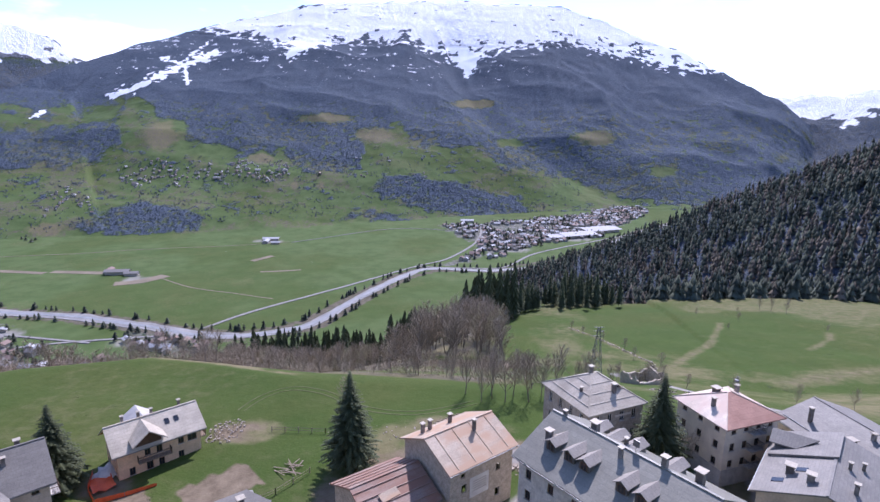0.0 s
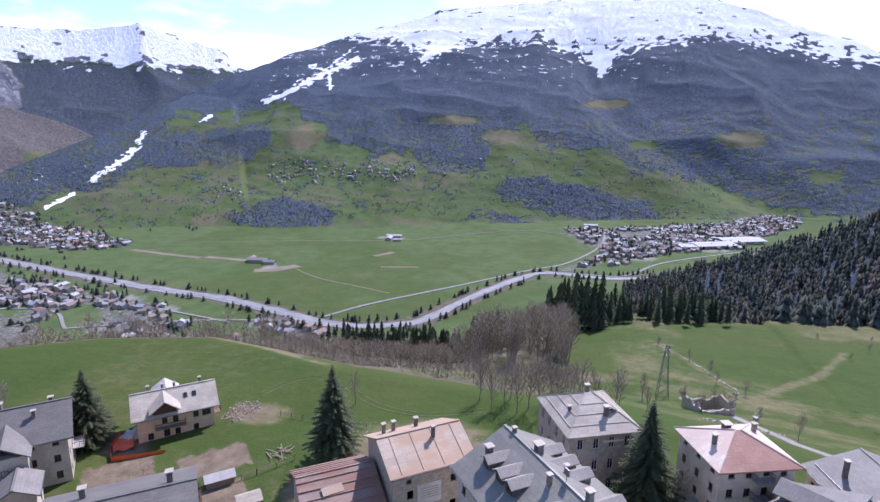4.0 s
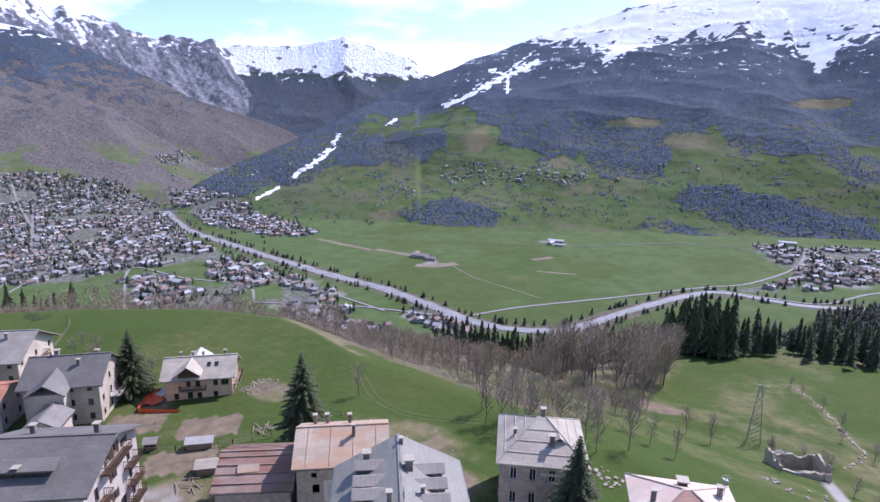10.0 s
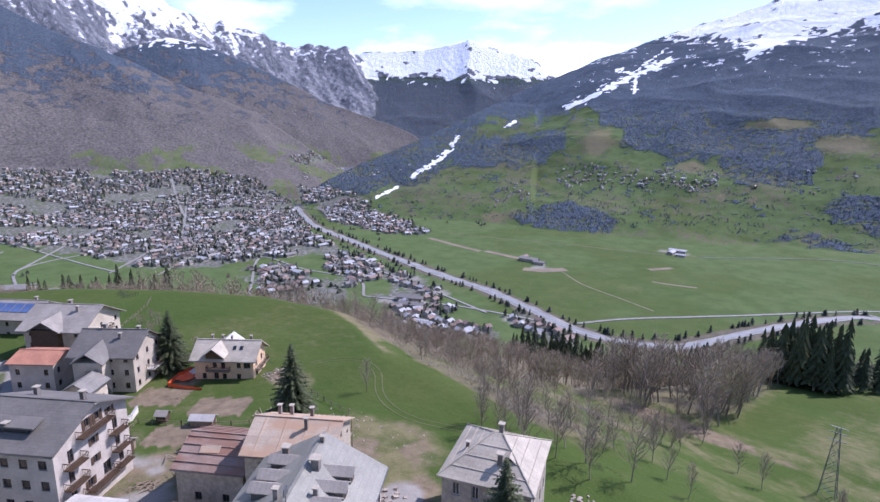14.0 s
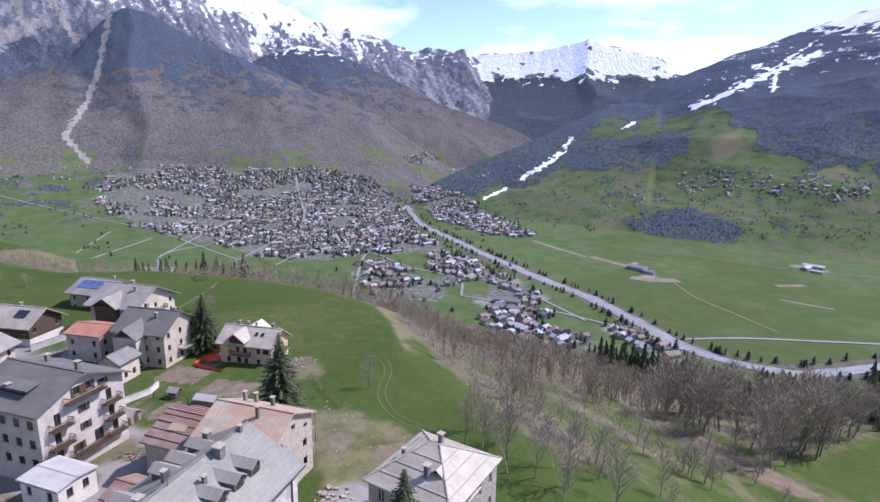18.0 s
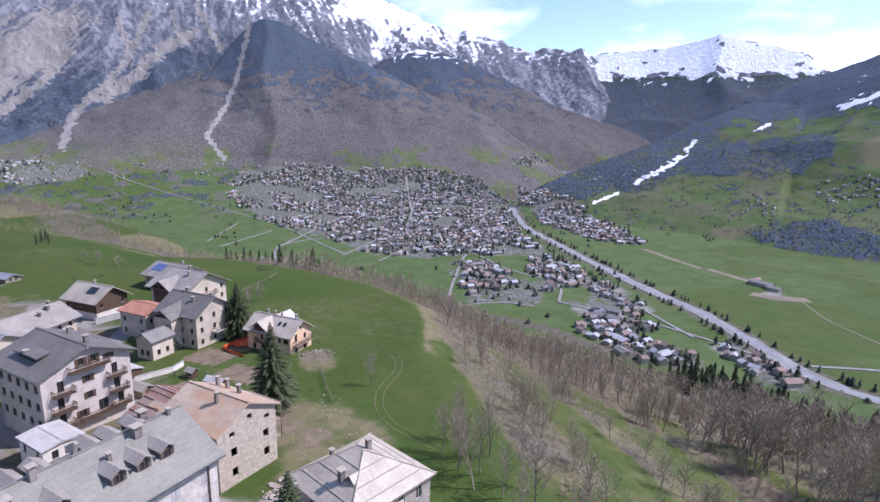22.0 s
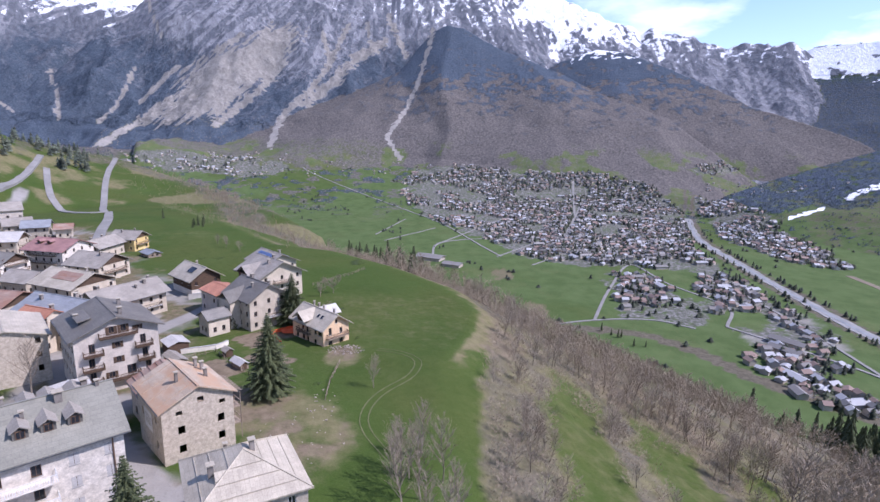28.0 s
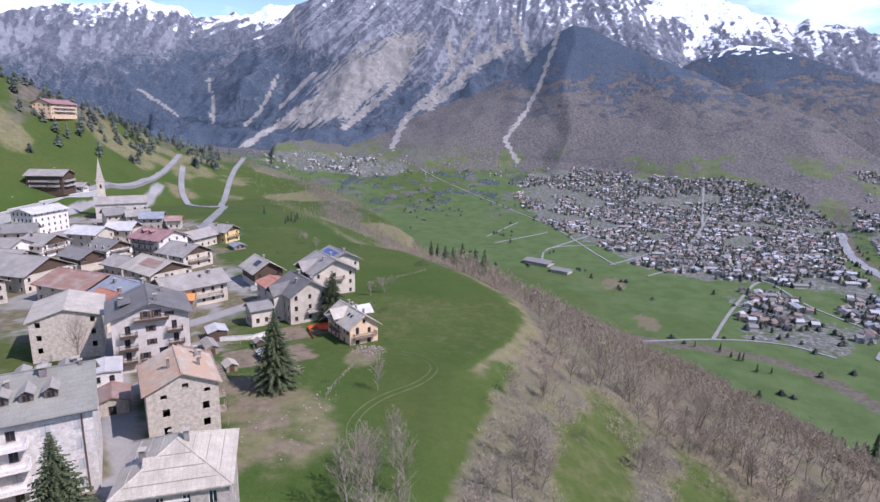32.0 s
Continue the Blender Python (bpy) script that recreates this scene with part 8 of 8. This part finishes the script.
# ---- yards, fences and small things near the houses ----
# lattice pylon
py = thing("lattice_pylon", pose(52.5, 170.0, -80.0), "grey steel lattice pylon on a concrete footing", "pylon")
def leg(sx_, sy, z):
    w = 1.45 * (1 - z / 18.5) + .28
    return (sx_ * w, sy * w, z)
for sx_ in (-1, 1):
    for sy in (-1, 1):
        bm = bmesh.new()
        tube(bm, leg(sx_, sy, 0), leg(sx_, sy, 17.6), .09, .07, 4)
        part("leg", bm, STEEL, py)
for k in range(7):
    z0, z1 = k * 2.5, k * 2.5 + 2.5
    for a, b in (((-1, -1), (1, -1)), ((1, -1), (1, 1)), ((1, 1), (-1, 1)), ((-1, 1), (-1, -1))):
        for c, d in ((a, b), (b, a)):
            bm = bmesh.new()
            tube(bm, leg(*c, z0), leg(*d, z1), .05, .05, 3)
            part("brace", bm, STEEL, py)
for z in (14.5, 16.2, 17.5):
    part("cross_arm", boxes((-1.7, 1.7, -.07, .07, z, z + .12)), STEEL, py)
part("footing", boxes((-2.0, 2.0, -2.0, 2.0, -2.5, .35)), CONCRETE, py)

# building fence round the peach chalet
fp = [(-50.7, 72.0), (-46.8, 74.4), (-43.3, 76.6)]
fe = thing("building_fence", pose(0, 0, 0), "bright orange plastic mesh fence round a building site", "fence")
pts = [(-55.4, 79.0), (-53.6, 74.8), (-50.7, 71.8), (-47.2, 73.6), (-43.5, 76.0)]
for k in range(len(pts) - 1):
    (ax, ay), (bx_, by_) = pts[k], pts[k + 1]
    bm = bmesh.new()
    n = 6
    for s in range(n):
        t0, t1 = s / n, (s + 1) / n
        p0, p1 = Vector((ax + (bx_ - ax) * t0, ay + (by_ - ay) * t0, 0)), Vector((ax + (bx_ - ax) * t1, ay + (by_ - ay) * t1, 0))
        z0, z1 = -56.2 + .06 * (s % 2), -56.2 + .06 * ((s + 1) % 2)
        q = [bm.verts.new((p.x, p.y, z)) for p, z in ((p0, z0), (p1, z1), (p1, z1 + 1.25), (p0, z0 + 1.25))]
        bm.faces.new(q)
    part("netting", bm, ORANGE_NET, fe)
    bm = bmesh.new()
    tube(bm, (ax, ay, -57), (ax, ay, -54.8), .04, .04, 5)
    part("post", bm, STEEL, fe)
sh = thing("ground_sheet", pose(-52.2, 76.2, -55.75, 0, 0, 42), "sagging orange plastic sheet spread inside the fence", "sheet")
bm = bmesh.new()
gv = [[bm.verts.new((-1.6 + .8 * a, -2 + .8 * b, .25 * math.sin(a * 2.1 + b) + .35)) for a in range(5)] for b in range(6)]
for b in range(5):
    for a in range(4):
        bm.faces.new((gv[b][a], gv[b][a + 1], gv[b + 1][a + 1], gv[b + 1][a]))
part("sheet", bm, ORANGE_NET, sh, smooth=True)
hp = thing("spoil_heap", pose(-53.4, 79.6, -56.4), "pale heap of excavated soil beside the chalet", "heap")
bm = bmesh.new()
bmesh.ops.create_icosphere(bm, subdivisions=3, radius=1)
for v in bm.verts:
    v.co = Vector((v.co.x * 2.2, v.co.y * 2.6, max(-.2, v.co.z) * 1.5)) * (1 + .18 * math.sin(v.co.x * 9 + v.co.y * 7))
part("mound", bm, SHEET, hp, smooth=True)
lw = thing("low_wall", pose(-46.5, 78.0, -56.6, 0, 0, deg(.735, .68)), "low concrete garden wall below the chalet", "wall")
part("wall", boxes((-3, 10, -.15, .15, -1, .75)), CONCRETE, lw)
part("coping", boxes((-3.05, 10.05, -.2, .2, .75, .84)), WHITE_PLASTER, lw)


for pts, hh, mat, lb in (([(-81, 41), (-84, 45.5), (-87, 50)], 1.6, CONCRETE, "pale concrete retaining wall between village yards"), ([(-37, 54.5), (-38.5, 58), (-40, 61.5), (-43, 63.5)], 1.1, WHITE_PLASTER, "low white garden wall beside the balcony house")):
    gw = thing("garden_wall", pose(0, 0, 0), lb, "wall")
    for (ax, ay), (bx_, by_) in zip(pts[:-1], pts[1:]):
        ln, z = math.hypot(bx_ - ax, by_ - ay), gz((ax + bx_) / 2, (ay + by_) / 2)
        part("wall", boxes((0, ln - .02, -.14, .14, -.8, hh)), mat, gw, m=pose(ax, ay, z, 0, 0, math.degrees(math.atan2(by_ - ay, bx_ - ax))))
        part("coping", boxes((0, ln - .02, -.2, .2, hh, hh + .09)), CONCRETE, gw, m=pose(ax, ay, z, 0, 0, math.degrees(math.atan2(by_ - ay, bx_ - ax))))


def rubble(x, y, rx, ry, n, seed, name, label, size=.45, mat=None, hang=0.0):
    rng = random.Random(seed)
    t = thing(name, pose(x, y, 0), label, "heap")
    for k in range(n):
        a, q = rng.random() * 6.28, math.sqrt(rng.random())
        px_, py_ = math.cos(a) * rx * q, math.sin(a) * ry * q
        s = size * rng.uniform(.4, 1.3)
        bm = bmesh.new()
        vs = add_box(bm, -s, s, -s * rng.uniform(.5, 1), s * rng.uniform(.5, 1), -s * .5, s * rng.uniform(.3, .7))
        for v in vs:
            v.co += Vector((rng.uniform(-.2, .2), rng.uniform(-.2, .2), rng.uniform(-.15, .15))) * s
        part("lump", bm, mat or RUBBLE, t, m=pose(px_, py_, gz(x + px_, y + py_) + s * .3 + .5 * (1 - q) * hang, rng.uniform(-15, 15), rng.uniform(-15, 15), rng.uniform(0, 360)))
    return t


rubble(-38.6, 91.4, 3.2, 4.6, 120, 1, "rubble_heap", "pale heap of broken masonry beside the chalet", .15, hang=.9)
rubble(13.0, 78.5, 2.6, 3.5, 28, 2, "rubble_heap", "broken stones at the foot of the ruined house", .32)
rubble(0, 88, 10, 8, 30, 3, "scattered_stones", "stones scattered over the bare yard", .12, GREY_STONE)
rubble(-12, 90, 9, 2.5, 24, 4, "scattered_stones", "pale stones along the edge of the meadow", .15)
rubble(32, 99, 3, 3, 30, 5, "rubble_heap", "stacked pale stones behind the stone house", .3)
rubble(62, 128, 9, 5, 30, 6, "rubble_heap", "stones beside the field track", .26)

fw = thing("field_wall", pose(0, 0, 0), "tumbled dry-stone wall across the slope meadow", "wall")
rng = random.Random(12)
FW = curve_points([(62, 249), (70, 228), (75, 200), (77, 184), (72, 170)], 1.6)
for k, p in enumerate(FW):
    s_ = rng.uniform(.2, .42)
    bm = bmesh.new()
    for v in add_box(bm, -s_ * 1.3, s_ * 1.3, -s_ * .7, s_ * .7, -.5, s_ * .8):
        v.co += Vector((rng.uniform(-.2, .2), rng.uniform(-.2, .2), rng.uniform(-.15, .15)))
    x, y = float(p[0]) + rng.uniform(-.6, .6), float(p[1])
    part("stone", bm, GREY_STONE, fw, m=pose(x, y, gz(x, y), 0, 0, rng.uniform(60, 130)))
for k, (x, y, h_) in enumerate(((63, 246, 5), (66, 238, 4), (71, 224, 5), (74, 206, 6), (73, 192, 5), (79, 182, 6), (56, 160, 6), (66, 150, 7), (58, 146, 6), (70, 143, 5), (135, 244, 4), (176, 236, 4), (150, 262, 5))):
    plant_bare(x, y, h_, k, "leafless brown bush beside the field wall", wide=1.4)


def planks(x, y, n, seed, label, spread=2.6):
    rng = random.Random(seed)
    z = gz(x, y)
    t = thing("timber_pile", pose(x, y, z), label, "timber")
    for k in range(n):
        L = rng.uniform(.7, 1.7)
        part("plank", boxes((-L, L, -.07, .07, 0, .06)), RAW_WOOD, t, m=pose(rng.uniform(-spread, spread), rng.uniform(-spread, spread), .1 + .02 * k, rng.uniform(-8, 8), rng.uniform(-12, 12), rng.uniform(0, 360)))
planks(-23.5, 79.5, 14, 1, "untidy pile of old grey planks in the yard", 1.5)
planks(-16, 56, 12, 2, "scattered boards in the yard", 1.3)
planks(-20, 62, 10, 3, "scattered boards and scrap in the yard", 1.6)


def shed(x, y, ang, L, W, h, roof, wall, label, name="shed"):
    z = gz(x, y)
    t = thing(name, pose(x, y, z, 0, 0, ang), label, "shed")
    part("wall", boxes((-L / 2, L / 2, -W / 2, W / 2, -.6, h)), wall, t)
    bm = bmesh.new()
    for s in (-1, 1):
        add_slab(bm, [(-L / 2 - .3, 0, h + .7), (L / 2 + .3, 0, h + .7), (L / 2 + .3, s * (W / 2 + .35), h - .05), (-L / 2 - .3, s * (W / 2 + .35), h - .05)][::s], .1)
    part("roof", bm, roof, t)
    part("door", boxes((L / 2, L / 2 + .04, -.5, .5, -.4, 1.7)), TIMBER, t)


shed(-38.8, 53.0, deg(.79, .62), 5.0, 4.2, 2.6, PALE_ROOF, TIMBER, "dark wooden shed with a pale metal roof")
shed(-28.6, 70.0, deg(.735, .68), 4.0, 1.8, 1.3, PALE_ROOF, RAW_WOOD, "low hutch with a white roof in the garden", "hutch")
shed(-35.5, 65.5, deg(.735, .68), 1.8, 1.6, 1.5, GREY_ROOF, TIMBER, "small dark garden hut")
shed(-21.0, 66.0, deg(.735, .68), 3.0, 2.2, 1.4, STONE_ROOF, RAW_WOOD, "low wooden lean-to in the yard")
shed(-30.5, 56.0, deg(.735, .68), 6.0, 2.4, 1.8, GREY_ROOF, RAW_WOOD, "long low woodshed beside the balcony house")
# roofless field barn
fb = thing("roofless_barn", pose(61, 152, gz(61, 152) + .2, 0, 0, 25), "roofless rubble stone barn among bare trees", "ruin")
for k, (a, b, hh) in enumerate((((-5, -3.5), (5, -3.5), 2.6), ((5, -3.5), (5, 3.5), 3.6), ((5, 3.5), (-5, 3.5), 2.2), ((-5, 3.5), (-5, -3.5), 4.2))):
    d = Vector((b[0] - a[0], b[1] - a[1], 0))
    n = 9
    rng = random.Random(k)
    tops = [hh * rng.uniform(.65, 1.1) for _ in range(n + 1)]
    bm = bmesh.new()
    cols = [[bm.verts.new((d.length * s / n, o, z)) for o, z in ((-.3, -1.5), (-.3, tops[s]), (.3, tops[s]), (.3, -1.5))] for s in range(n + 1)]
    for s in range(n):
        for q in range(3):
            bm.faces.new((cols[s][q], cols[s + 1][q], cols[s + 1][q + 1], cols[s][q + 1]))
    bm.faces.new(cols[0])
    bm.faces.new(cols[n][::-1])
    part("wall", bm, STONE_WALL, fb, m=pose(a[0], a[1], 0, 0, 0, deg(d.x, d.y)))
# garden fences
def fence(pts, label):
    t = thing("garden_fence", pose(0, 0, 0), label, "fence")
    for k in range(len(pts) - 1):
        (ax, ay), (bx_, by_) = pts[k], pts[k + 1]
        ln = math.hypot(bx_ - ax, by_ - ay)
        n = max(1, int(ln / 2.2))
        prev = None
        for s in range(n + 1):
            x, y = ax + (bx_ - ax) * s / n, ay + (by_ - ay) * s / n
            z = gz(x, y)
            part("post", boxes((x - .06, x + .06, y - .06, y + .06, z - .4, z + 1.1)), RAW_WOOD, t)
            if prev:
                bm = bmesh.new()
                for o in (.45, .9):
                    tube(bm, (prev[0], prev[1], prev[2] + o), (x, y, z + o), .04, .04, 4)
                part("rail", bm, RAW_WOOD, t)
            prev = (x, y, z)


fence([(-33, 57), (-38, 62), (-31, 67), (-24, 73), (-20, 78)], "weathered wooden garden fence")
fence([(-12, 90), (-20, 90), (-30, 91)], "old wooden field fence")
fence([(36, 70), (40, 64), (47, 58)], "weathered wooden fence beside the lane")
fence([(-96, 76), (-112, 88), (-120, 92)], "old wooden field fence above the meadow")
# hotel and chalets on the hill
for x, y, ang, L, W, he, hr, wl_, rf, lb, rows, nm in ((-219, -153, 105, 20, 14, 9.5, 12.4, TIMBER, GREY_ROOF, "large dark timber chalet on the hillside", 3, "hillside_chalet"), (-236, -150, 105, 9, 7, 3.4, 5.2, WHITE_PLASTER, GREY_ROOF, "low white house on the hillside", 1, "hillside_house"), (-319, -233, 193, 36, 13, 9, 12.0, PEACH, RED_ROOF, "large pinkish hotel with a red roof on the hillside", 3, "hillside_hotel")):
    h, sd = simple(nm, x, y, gz(x, y) - .3, ang, L, W, he, hr, wl_, rf, lb, 5, rows, ((2, 1, 1, .6),), 1.2, group="houses on the hill")
    for side in "SE" if nm != "hillside_house" else "":
        U, Nn, st = sd[side]
        for z in (2.8, 5.6):
            balcony(h, U, Nn, st, (L if side == "S" else W) / 2, z, (L if side == "S" else W) * .8, 1.3, RAW_WOOD, FRAME_WHITE)
